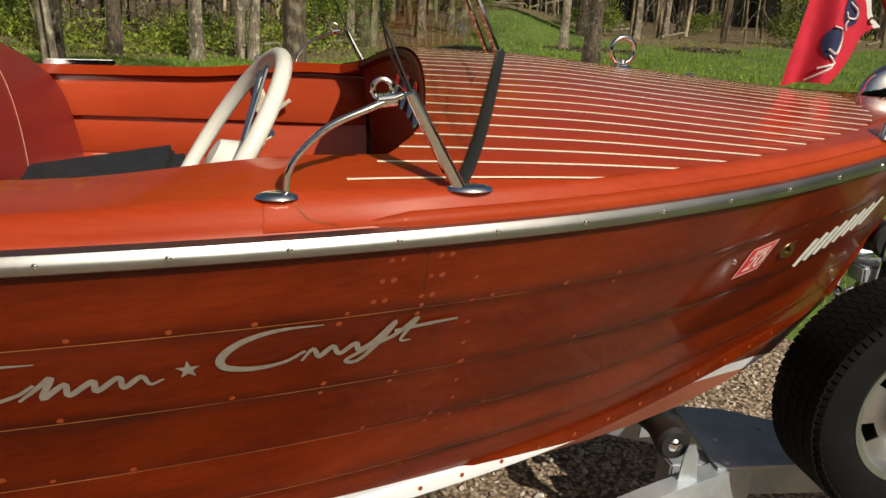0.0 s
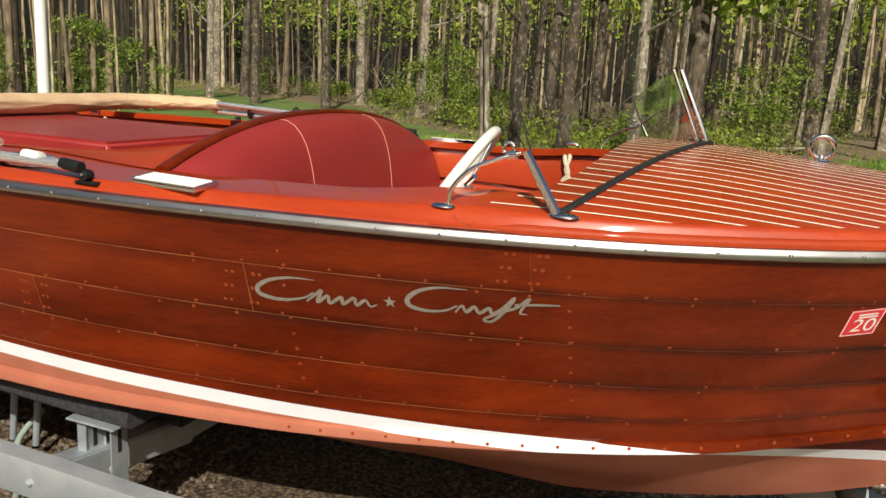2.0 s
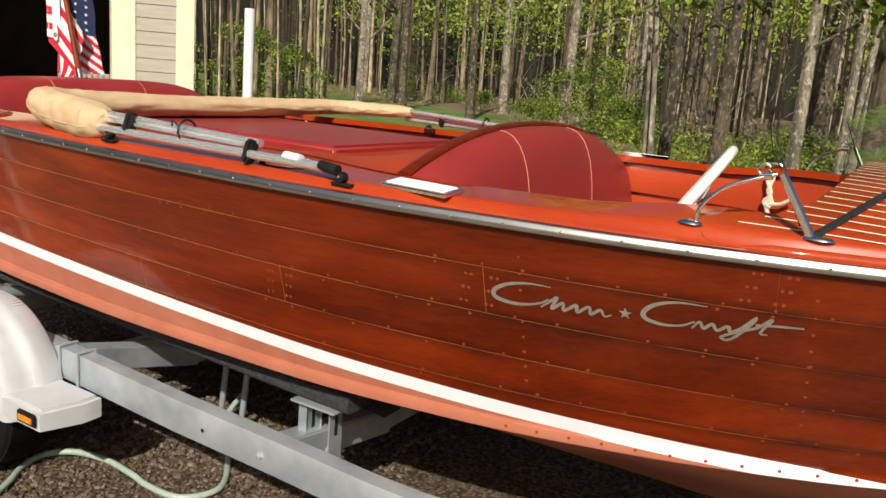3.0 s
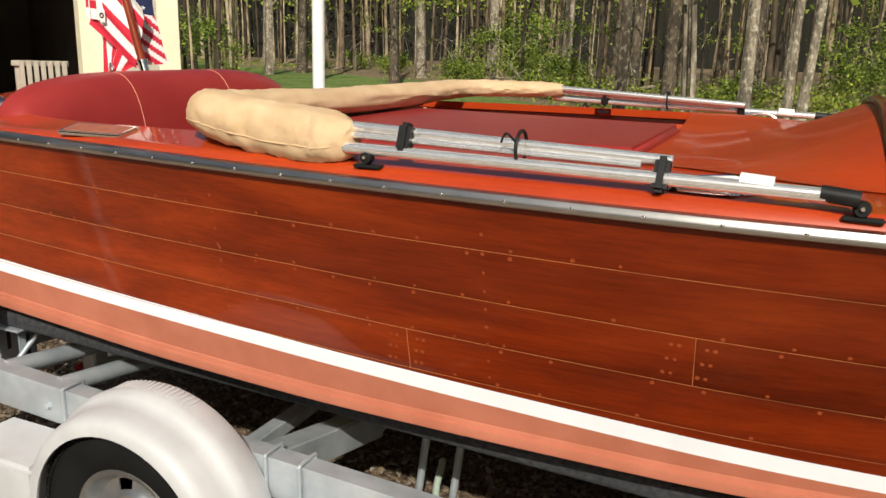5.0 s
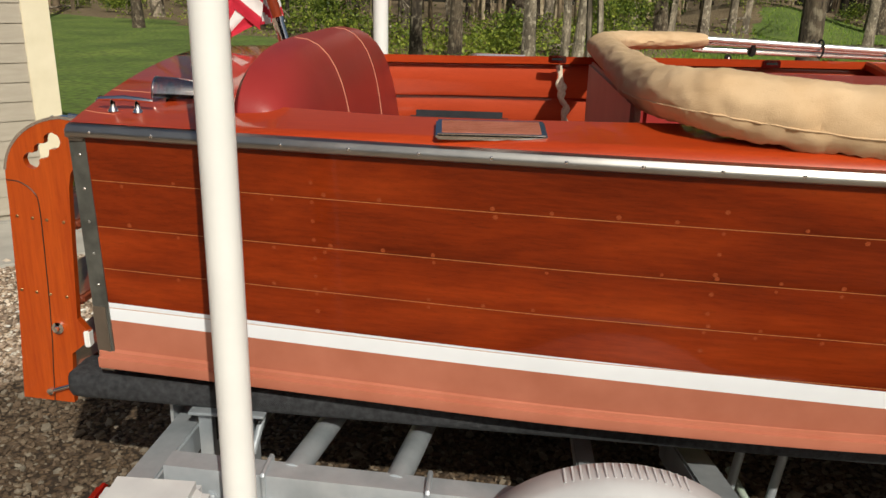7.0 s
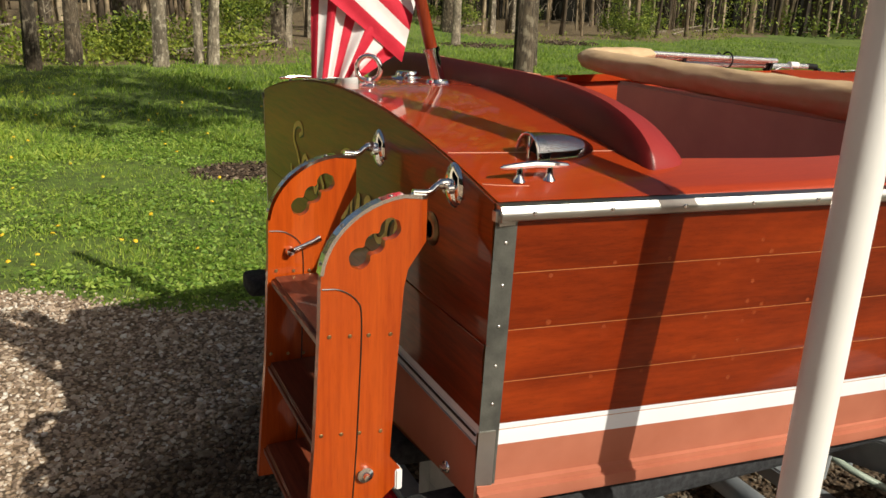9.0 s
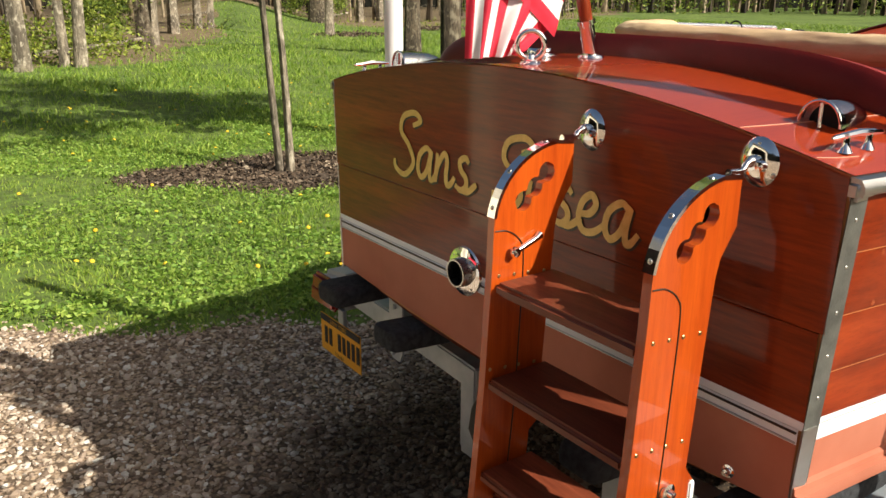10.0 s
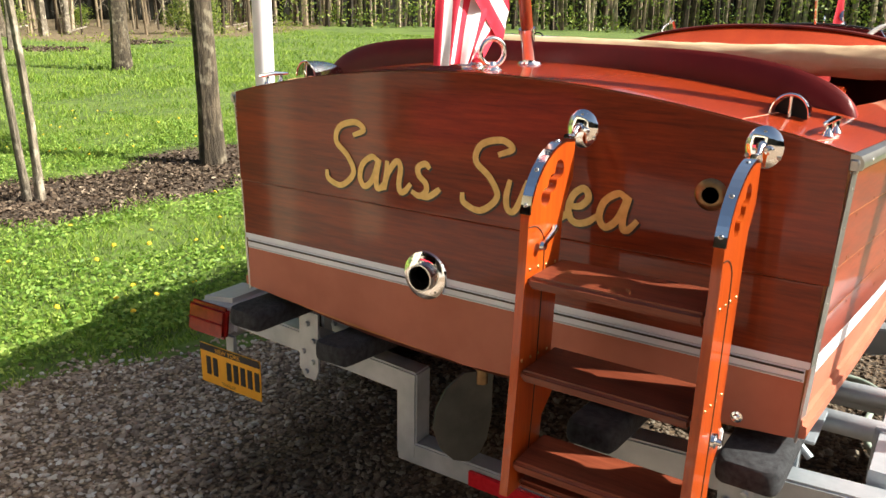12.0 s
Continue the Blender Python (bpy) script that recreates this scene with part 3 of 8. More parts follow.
    for i in range(38, 58):
        p = (st[i][2] + st[i][3]) / 2
        along_ = (st[i + 1][2] - st[i - 1][2]).normalized()
        up_ = (st[i][3] - st[i][2]).normalized()
        out_ = along_.cross(up_).normalized() * -sgn
        out_ = out_ if out_.y * sgn > 0 else -out_
        share("bung", bung_me, strake, Matrix.Translation(p + out_ * 0.0012) @ Matrix((along_, out_.cross(along_), out_)).transposed().to_4x4() @ Matrix.Scale(0.0050, 4))
    # metal rub rail with its screws
    rl = []
    for i in range(81):
        u = i / 80
        a = side(u, 1.0, 0.0, sgn)
        o = Vector((0, sgn, 0)) * (0.35 + 0.65 * min(1, (1 - u) * 30))
        prof = [(0.0, -0.003), (0.013, -0.003), (0.018, 0.000), (0.0195, 0.005), (0.0185, 0.013), (0.012, 0.0225), (-0.004, 0.0265), (-0.012, 0.018)]
        rl.append([a + o * p + Vector((0, 0, q)) for p, q in prof])
    rail = part("rub_rail", grid(rl, closed_v=True, cap=True), rail_steel, boat, "half-round stainless rub rail with screws")
    for i in range(38):
        u = (i + 0.4) / 38.4
        share("rail_screw", screw_me, rail, Matrix.Translation(side(u, 1.0, 0.0, sgn) + Vector((0, sgn * 0.0195, 0.011))))

# transom


def transom_half(z):
    return 0.80 + 0.025 * (z - 0.75) / 0.56


def transom_top(y):
    return 1.337 + 0.10 * (1 - (y / 0.825) ** 2)


outline = [(0.0, 0.682), (0.4, 0.70), (0.80, 0.737)] + [(0.80 + 0.025 * k / 6, 0.737 + 0.60 * k / 6) for k in range(1, 7)] + \
          [(y, transom_top(y)) for y in [0.825 - 1.65 * i / 24 for i in range(1, 24)]] + [(-0.80 - 0.025 * k / 6, 0.737 + 0.60 * k / 6) for k in range(6, -1, -1)] + [(-0.4, 0.70)]
TM = Matrix(((0, 0, -1, 0), (1, 0, 0, 0), (0, 1, 0, 0), (0, 0, 0, 1)))
transom = part("transom", plate(outline, TM @ Matrix.Translation((0, 0, -0.03)), 0.028), caulk, boat, "varnished mahogany transom")
SEAM_Z = [0.60, 0.895, 1.076, 1.45]
for z0, z1 in zip(SEAM_Z, SEAM_Z[1:]):
    rows = []
    for i in range(33):
        y = -0.82 + 1.64 * i / 32
        lo = max(z0 + 0.0008, 0.683 + 0.068 * abs(y))
        hi = min(z1 - 0.0008, transom_top(y) - 0.001)
        half = transom_half((lo + hi) / 2) - 0.001
        yy = max(-half, min(half, y))
        rows.append([Vector((0.004, yy, lo)), Vector((-0.0016, yy, lo)), Vector((-0.0022, yy, lo + 0.002)), Vector((-0.0022, yy, lo + 0.004)), Vector((-0.0022, yy, hi - 0.004)), Vector((-0.0022, yy, hi - 0.002)), Vector((-0.0016, yy, hi)), Vector((0.004, yy, hi))])
    part("transom_plank", grid(rows), transom_wood, transom)
for sgn in (-1, 1):
    # metal corner straps, a duller grey to starboard than to port
    rows = []
    for i in range(12):
        z = 0.765 + (1.305 - 0.765) * i / 11
        h = 0.80 + 0.025 * (z - 0.737) / 0.6
        rows.append([Vector((-0.001, sgn * (h + 0.001), z)), Vector((-0.0030, sgn * (h + 0.0040), z)), Vector((0.004, sgn * (h + 0.0048), z)), Vector((0.037, sgn * (h + 0.0088), z)), Vector((0.037, sgn * (h + 0.004), z))])
    strap = part("corner_strap", grid(rows, closed_v=True, cap=True), grey_metal if sgn < 0 else steel, boat, "metal corner strap")
    rows = []
    for i in range(5):
        z = 0.730 + (0.900 - 0.730) * i / 4
        h = 0.80 + 0.025 * (z - 0.737) / 0.6
        rows.append([Vector((-0.002, sgn * (h + 0.001), z)), Vector((-0.0042, sgn * (h + 0.0060), z)), Vector((0.004, sgn * (h + 0.0068), z)), Vector((0.030, sgn * (h + 0.0105), z)), Vector((0.030, sgn * (h + 0.004), z))])
    part("strap_foot", grid(rows, closed_v=True, cap=True), rail_steel, boat, "bright lower end of the corner strap")
    # rail end cap
    part("rail_end", box(-0.007, 0.040, sgn * 0.829 - 0.013, sgn * 0.829 + 0.015, 1.300, 1.334, 0.008, seg=3), rail_steel, boat)

# ---------------------------------------------------------------- decks and cockpits
YIN = curve([0.3, 0.5, 0.8, 1.2, 1.7, 2.4, 3.0, 3.5, 4.0], [0.70, 0.75, 0.80, 0.818, 0.825, 0.83, 0.83, 0.80, 0.74])


def hull_y(x, z):
    """Half breadth of the topsides at a height."""
    t = (z - ZC(x)) / (ZS(x) - ZC(x))
    return HC(x) + (HS(x) - HC(x)) * t


# aft deck, side decks, covering boards
rows = []
for i in range(11):
    x = 0.002 + 0.345 * i / 10
    rows.append([Vector((x, HS(x) * 0.998 * (j / 16 - 1), deck_z(x, HS(x) * 0.998 * (j / 16 - 1)))) for j in range(33)])
part("aft_deck", grid(rows), deck_wood, boat, "glossy mahogany aft deck")
for sgn in (-1, 1):
    rows = []
    for i in range(61):
        x = 0.34 + (4.04 - 0.34) * i / 60
        h = HS(x) - 0.004
        ys_ = [h - (h - YIN(x)) * s for s in (0, 0.05, 0.10, 0.15, 0.20, 0.26, 0.33, 0.42, 0.6, 0.8, 0.97, 1.0)]
        row = [Vector((x, sgn * (h + 0.006), ZS(x) + 0.012))] + [Vector((x, sgn * y, deck_z(x, y) - 0.001)) for y in ys_]
        row += [Vector((x, sgn * YIN(x), deck_z(x, YIN(x)) - 0.03)), Vector((x, sgn * (YIN(x) + 0.02), deck_z(x, YIN(x)) - 0.035))]
        rows.append(row)
    part("side_deck", grid(rows), deck_wood, boat, "glossy mahogany side deck")
    # inner planking
    for k in range(4):
        z1 = 1.335 - 0.125 * k - (0.0 if k == 0 else 0.0)
        z0 = z1 - 0.1232
        off = 0.0 if k == 0 else 0.022
        rows = []
        for i in range(31):
            x = 0.36 + (4.06 - 0.36) * i / 30
            ya = min(YIN(min(x, 4.0)) + off + 0.03, hull_y(x, z0) - 0.05)
            yb = min(YIN(min(x, 4.0)) + off + 0.03, hull_y(x, z1) - 0.05)
            zt = max(z1, deck_z(x, YIN(min(x, 4.0))) - 0.022) if k == 0 else z1
            rows.append([Vector((x, sgn * (ya + 0.02), z0)), Vector((x, sgn * ya, z0)), Vector((x, sgn * (ya - 0.002), z0 + 0.004)), Vector((x, sgn * (yb - 0.002), zt - 0.004)), Vector((x, sgn * yb, zt)), Vector((x, sgn * (yb + 0.02), zt))])
        part("inner_plank", grid(rows), inner_wood, boat)
    rows = [[Vector((x, sgn * min(YIN(min(x, 4.0)) + 0.075, hull_y(x, z) - 0.02), z)) for z in (0.80, 0.95, 1.1, 1.2, 1.33)] for x in (0.36 + 0.37 * i for i in range(11))]
    part("inner_liner", grid(rows), rubber, boat)

part("cockpit_sole", box(0.3, 3.4, -0.60, 0.60, 0.80, 0.82), vinyl, boat)

# foredeck: bright caulk below, planks above, covering boards outside
DX0 = 3.80


def dash_x(y):
    a = abs(y)
    return 4.10 - 0.05 * (a / 0.6) ** 2 - 1.6 * max(0.0, a - 0.60) ** 1.8


rows = []
for i in range(61):
    s = i / 60
    row = []
    for j in range(61):
        w = j / 30 - 1
        x0 = dash_x(w * 0.8)
        x = x0 + (5.545 - x0) * s
        y = w * (HS(x) - 0.004)
        row.append(Vector((x, y, deck_z(x, y) - 0.0025)))
    rows.append(row)
foredeck = part("foredeck", grid(rows), deck_wood, boat, "planked foredeck with cream seams")


COVER = curve([3.80, 4.08, 4.319, 4.43, 4.524, 4.62, 4.704, 4.848, 4.914, 5.008, 5.12, 5.225], [0.875, 0.824, 0.765, 0.724, 0.687, 0.645, 0.604, 0.519, 0.477, 0.418, 0.300, 0.0])


def cover_in(x):
    """Inner edge of the covering board."""
    return COVER(x) if x < 5.225 else 0.0


PW = 0.0455


def seam_y(k, x):
    """Deck seam k, counted from the middle; the outer ones toe in a little."""
    return 0.0285 + PW * k - 0.15 * max(0, k / 17) ** 4 * (x - 4.076)


def seam_end(k):
    """Where a seam meets the covering board."""
    x = 5.22
    while x > 3.85 and cover_in(x) < seam_y(k, x):
        x -= 0.003
    return x


def deck_strip(k0, d0, k1, d1, sgn, lift, edge):
    """A strip from seam k0 plus d0 to seam k1 plus d1."""
    rows = []
    for i in range(31):
        row = []
        for q in (0, 0.1, 0.5, 0.9, 1):
            k = k0 + (k1 - k0) * q
            off = d0 + (d1 - d0) * q
            a = dash_x(seam_y(k, 4.0))
            x = a + 0.002 + (seam_end(k) - a - 0.002) * i / 30
            y = seam_y(k, x) + off
            row.append(Vector((x, sgn * y, deck_z(x, y) + (edge if q in (0, 1) else lift))))
        rows.append(row)
    return grid(rows)


SW = 0.0022
for sgn in (-1, 1):
    for k in range(-1, 17):
        k0 = k if k >= 0 else -0.0285 / PW
        part("deck_plank", deck_strip(k0, SW if k >= 0 else 0.0, k + 1, -SW, sgn, 0.001, 0.0004), deck_wood, foredeck)
        part("deck_seam", deck_strip(k + 1, -SW, k + 1, SW, sgn, 0.0009, 0.0006), white_caulk, foredeck)
    # covering board from the cockpit round to the stem
    rows = []
    for i in range(61):
        x = 3.80 + (5.55 - 3.80) * i / 60
        h = HS(x) - 0.003
        ci = min(cover_in(x), h - 0.014) if x < 5.22 else 0.0
        rows.append([Vector((x, sgn * (h + (ci - h) * q), deck_z(x, h + (ci - h) * q) + 0.0016)) for q in (0, 0.1, 0.2, 0.32, 0.45, 0.6, 0.8, 1.0)])
    part("covering_board", grid(rows), deck_wood, boat, "rounded mahogany covering board")
    # rounded moulding outside the covering board
    rows = []
    for i in range(71):
        x = 3.905 + (5.50 - 3.905) * i / 70
        k = min(1, i / 4, (70 - i) / 6)
        y, z = HS(x) - 0.010, ZS(x) + 0.030
        rows.append([Vector((x, sgn * (y + 0.0145 * k * math.cos(a)), z + 0.0145 * k * math.sin(a))) for a in (math.tau * q / 12 for q in range(12))])
    part("deck_moulding", grid(rows, closed_v=True, cap=True), bridge_wood, boat, "rounded mahogany edge moulding")
    # light joint where the side deck meets the foredeck
    pts = spline([(3.822, -0.868, 0), (3.830, -0.878, 0), (3.842, -0.888, 0), (3.860, -0.897, 0), (3.900, -0.897, 0)], 4)
    rows = []
    for i, p in enumerate(pts):
        t = (pts[min(i + 1, len(pts) - 1)] - pts[max(i - 1, 0)]).normalized()
        rows.append([Vector((p.x - t.y * w, sgn * -(p.y + t.x * w), deck_z(p.x - t.y * w, p.y + t.x * w) + 0.0028)) for w in (-0.0011, 0.0011)])
    part("deck_joint", grid(rows), bung_wood, boat)
# dash under the foredeck edge
rows = []
for j in range(33):
    y = -0.66 + 1.32 * j / 32
    x = dash_x(y)
    z = deck_z(x, y)
    rows.append([Vector((x + 0.02, y, z - 0.001)), Vector((x - 0.006, y, z - 0.006)), Vector((x - 0.008, y, z - 0.02)), Vector((x + 0.01, y, z - 0.03)), Vector((x + 0.05, y, 1.12))])
part("dashboard", grid(rows), dark_vinyl, boat, "dark padded dashboard below the foredeck edge")
for sgn in (-1, 1):
    rows = []
    for j in range(9):
        y = sgn * (0.655 + 0.145 * j / 8)
        x, z = dash_x(y), deck_z(dash_x(y), y)
        rows.append([Vector((x + 0.03, y, z - 0.001)), Vector((x - 0.004, y, z - 0.004)), Vector((x - 0.005, y, z - 0.030)), Vector((x + 0.03, y, z - 0.034))])
    part("deck_edge", grid(rows), deck_wood, boat)
for y in (-0.20, -0.06, 0.08, 0.22):
    m = pose(dash_x(y) + 0.02, y, 1.40, 0, -78, 0)
    part("gauge", lathe([(0.0, 0.012), (0.038, 0.012), (0.044, 0.018), (0.046, 0.0)], 20, m), chrome, boat, "round chrome gauge")

# bridge deck behind the front seat, dished by the sun-pad and rising to the seat's top
rows = []
for i in range(25):
    s = i / 24
    x = 2.372 + (2.975 - 2.372) * s
    lift = max(0, (s - 0.16) / 0.84) ** 1.6
    row = []
    for j in range(41):
        y = (j / 20 - 1) * 0.845
        k = max(0, 1 - (abs(y) / 0.845) ** 2.4)
        z_flat = deck_z(x, 0.84) + 0.002 - 0.046 * k * k * (3 - 2 * k)
        row.append(Vector((x, y, z_flat + (1.372 + 0.140 * k - z_flat) * lift * min(1, k * 4))))
    if i == 0:
        rows.append([v - Vector((0, 0, 0.035)) for v in row])
        rows.append([v + Vector((-0.006, 0, -0.010)) for v in row])
    rows.append(row)
part("bridge_deck", grid(rows), bridge_wood, boat, "arched mahogany bridge deck behind the front seat")
part("seat_trim", tube([Vector((2.978, y, 1.374 + 0.140 * max(0, 1 - (abs(y) / 0.845) ** 2.4))) for y in (-0.84 + 1.68 * i / 48 for i in range(49))], 0.021, 10, squash=0.6), hull_wood, boat, "rounded mahogany trim along the seat top")


def seat_back(name, x_top, lean, y_half, z_side, rise_, z_low, label, power=2.4, blunt=1.0, thick=0.09):
    """A padded, arched back with three panels."""
    rows = []
    for j in range(49):
        y = -y_half * math.cos(math.pi * j / 48)
        k = max(0.0, 1 - (abs(y) / y_half) ** power) ** blunt
        top = z_side + rise_ * k
        row = []
        for q in range(12):
            s = q / 11
            z = z_low + (top - z_low) * math.sin(s * math.pi / 2)
            belly = 0.035 * math.sin(s * math.pi) * (0.5 + 0.5 * k)
            x = x_top + lean * (1 - s) + belly - 0.03 * (s ** 6)
            row.append(Vector((x, y, z)))
        row += [Vector((x_top - 0.036, y, top + 0.001)), Vector((x_top - 0.046, y, top - 0.010)), Vector((x_top - thick, y, top - 0.055)), Vector((x_top - thick, y, z_low))]
        rows.append(row)
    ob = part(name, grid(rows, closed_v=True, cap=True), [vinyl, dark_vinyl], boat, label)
    # faces turned aft take a darker maroon, their shade put into the colour
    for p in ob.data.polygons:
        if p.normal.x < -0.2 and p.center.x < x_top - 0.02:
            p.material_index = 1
    for ys_ in (-y_half * 0.36, y_half * 0.33):
        k = (1 - (abs(ys_) / y_half) ** power) ** blunt
        top = z_side + rise_ * k
        pts = []
        for q in range(12):
            s = q / 11
            z = z_low + (top - z_low) * math.sin(s * math.pi / 2)
            belly = 0.035 * math.sin(s * math.pi) * (0.5 + 0.5 * k)
            pts.append(Vector((x_top + lean * (1 - s) + belly - 0.03 * (s ** 6) + 0.0015, ys_, z)))
        part("seam_piping", tube(pts, 0.0014, 6), piping, ob)
    return ob


seat_back("front_seat_back", 3.02, 0.13, 0.83, 1.372, 0.14, 1.02, "arched burgundy vinyl front seat back")
part("front_seat_cushion", box(3.12, 3.62, -0.72, 0.72, 0.96, 1.08, 0.05, seg=3), vinyl, boat, "burgundy vinyl bench cushion")
seat_back("rear_seat_back", 0.40, 0.14, 0.782, 1.335, 0.164, 1.02, "arched burgundy vinyl rear seat back", power=4.0, blunt=0.42, thick=0.055)
part("rear_seat_cushion", box(0.46, 0.92, -0.66, 0.66, 0.96, 1.10, 0.05, seg=3), vinyl, boat, "burgundy vinyl bench cushion")
# engine box with cushion
part("engine_box", box(1.285, 2.35, -0.50, 0.50, 0.78, 1.276, 0.01), deck_wood, boat)
part("engine_box_panel", box(1.258, 1.284, -0.53, 0.53, 0.80, 1.388, 0.010), brown_vinyl, boat, "dull brown vinyl panel on the engine box")
part("engine_box_cushion", box(1.30, 2.385, -0.425, 0.425, 1.28, 1.378, 0.016, seg=3), vinyl, boat, "flat burgundy vinyl sun-pad on the engine box")

# ---------------------------------------------------------------- windscreen
def arc_base(t, sgn):
    """The foot of a pane on the deck, from the outer stanchion to the middle post."""
    x = 4.068 + (4.322 - 4.068) * (t ** 0.85)
    y = sgn * 0.835 * (1 - t)
    return Vector((x, y, deck_z(x, y)))


MID_LOW, MID_TOP = Vector((4.322, 0, 1.507)), Vector((4.212, 0, 1.726))
for sgn in (-1, 1):
    top_out = Vector((3.952, sgn * 0.815, 1.618))
    brk = Vector((3.992, sgn * 0.853, 1.517))
    rows = []
    for i in range(13):
        t = i / 12
        low = arc_base(t, sgn) + Vector((0, 0, 0.006))
        top = top_out.lerp(MID_TOP, t) + Vector((0, 0, 0.012 * math.sin(math.pi * t)))
        if i == 0:
            low = Vector((4.045, sgn * 0.842, 1.405))
        rows.append([low.lerp(top, q / 6) + Vector((-0.02 * math.sin(math.pi * q / 6) * math.sin(math.pi * t), 0, 0)) for q in range(7)])
    bm = grid(rows)
    geo = bmesh.ops.solidify(bm, geom=bm.faces[:], thickness=0.006)
    pane = part("windscreen_pane", bm, glass, boat, "clear curved windscreen pane")
    pane.visible_shadow = False
    part("pane_edge", tube([rows[0][q] for q in range(7)], 0.002, 6), black_plastic, pane)
    part("rubber_gasket", tube([arc_base(i / 24, sgn) + Vector((0, 0, 0.004)) for i in range(25)], 0.0105, 8, squash=0.75), rubber, boat, "thick black rubber gasket")
    # stanchion, a channel of polished metal
    foot, axis = Vector((4.068, sgn * 0.836, 1.384)), None
    d = (brk - foot)
    side_v = Vector((0.95, sgn * 0.10, 0.3)).normalized()
    side_v = (side_v - d.normalized() * side_v.dot(d.normalized())).normalized()
    out_v = d.normalized().cross(side_v)
    prof = [(-0.0095, -0.004), (-0.006, -0.0085), (0.0, -0.010), (0.006, -0.0085), (0.0095, -0.004), (0.0095, 0.006), (0.005, 0.004), (-0.005, 0.004), (-0.0095, 0.006)]
    part("stanchion", grid([[foot + d * s + side_v * a * k + out_v * b for a, b in prof] for s, k in ((0, 1.0), (0.5, 0.95), (0.94, 0.85), (1.0, 0.7))], closed_v=True, cap=True), chrome, boat, "polished chrome windscreen stanchion")
    part("stanchion_foot", lathe([(0, 0.009), (0.014, 0.008), (0.022, 0.004), (0.024, 0.0)], 20, pose(4.085, sgn * 0.834, deck_z(4.085, 0.834) + 0.001) @ Matrix.Diagonal((1.5, 0.8, 1, 1))), chrome, boat)
    bf = Vector((3.824, sgn * 0.881, deck_z(3.824, 0.881)))
    part("brace_rod", tube(spline([bf + Vector((0.004, 0, 0.0)), bf + Vector((0.012, 0, 0.045)), bf + Vector((0.055, 0.0, 0.092)), bf + Vector((0.11, sgn * -0.01, 0.118)), brk + Vector((-0.01, 0, -0.004))], 7), 0.005, 10), chrome, boat, "curved chrome brace rod")
    part("brace_foot", lathe([(0, 0.008), (0.012, 0.008), (0.02, 0.004), (0.022, 0.0)], 18, pose(bf.x - 0.008, bf.y, bf.z + 0.001) @ Matrix.Diagonal((1.35, 0.85, 1, 1))), chrome, boat)
    part("wing_nut", torus(0.013, 0.0035, pose(3.955, sgn * 0.858, 1.521, 90, 0, 0), 18, 8), chrome, boat)
    part("rod_clamp", lathe([(0, -0.012), (0.010, -0.012), (0.010, 0.012), (0, 0.012)], 12, pose(3.962, sgn * 0.858, 1.507, 0, 82, 0)), chrome, boat)
bm = tube([MID_LOW + Vector((-0.004, 0, -0.004)), MID_TOP], 0.009, 8)
tube([MID_LOW + Vector((-0.030, 0, -0.004)), MID_TOP + Vector((-0.022, 0, 0.0))], 0.006, 8, bm)
part("middle_post", bm, chrome, boat, "slim chrome middle post")
part("mirror", box(4.20, 4.225, -0.085, 0.035, 1.502, 1.512, 0.004), chrome, boat)
part("aerial_wire", tube(spline([(3.99, -0.85, 1.52), (3.965, -0.852, 1.565), (3.952, -0.853, 1.62), (3.956, -0.853, 1.66)], 5), 0.0016, 6), black_plastic, boat)

# ---------------------------------------------------------------- helm
tilt_m = pose(3.708, -0.560, 1.366, 0, -56.8, 10.5)
helm = part("steering_wheel", torus(0.200, 0.0140, tilt_m, 48, 12), wheel_paint, boat, "ivory steering wheel with sprung spokes")
bm = bmesh.new()
for a in (20, 32, 140, 152, 260, 272):
    ca, sa = math.cos(radians(a)), math.sin(radians(a))
    tube([tilt_m @ Vector((0.03 * ca, 0.03 * sa, -0.03)), tilt_m @ Vector((0.195 * ca, 0.195 * sa, 0))], 0.0035, 6, bm)
part("spoke", bm, chrome, helm)
part("hub", lathe([(0, 0.015), (0.03, 0.01), (0.045, -0.02), (0.05, -0.05), (0, -0.05)], 20, tilt_m), wheel_paint, helm)
part("steering_column", tube([tilt_m @ Vector((0, 0, -0.04)), tilt_m @ Vector((0, 0, -0.34))], 0.022, 12), wheel_paint, boat)
part("throttle_lever", tube([tilt_m @ Vector((0.02, -0.02, -0.02)), tilt_m @ Vector((0.09, -0.09, -0.035))], [0.004, 0.007], 8), chrome, boat)
part("shift_console", box(3.70, 3.90, -0.62, -0.36, 1.14, 1.25, 0.03), wheel_paint, boat)

# ---------------------------------------------------------------- deck fittings
def ring_bolt(x, y, lean=0.0):
    z = deck_z(x, y)
    ob = part("lifting_ring", torus(0.0315, 0.0068, pose(x, y, z + 0.042, 90, 0, 8 + lean), 30, 10), chrome, boat, "chrome lifting ring")
    part("ring_base", lathe([(0, 0.020), (0.009, 0.020), (0.011, 0.011), (0.022, 0.005), (0.026, 0.0)], 20, pose(x, y, z)), chrome, ob)


ring_bolt(4.63, 0.0)
ring_bolt(0.075, 0.0, -46)


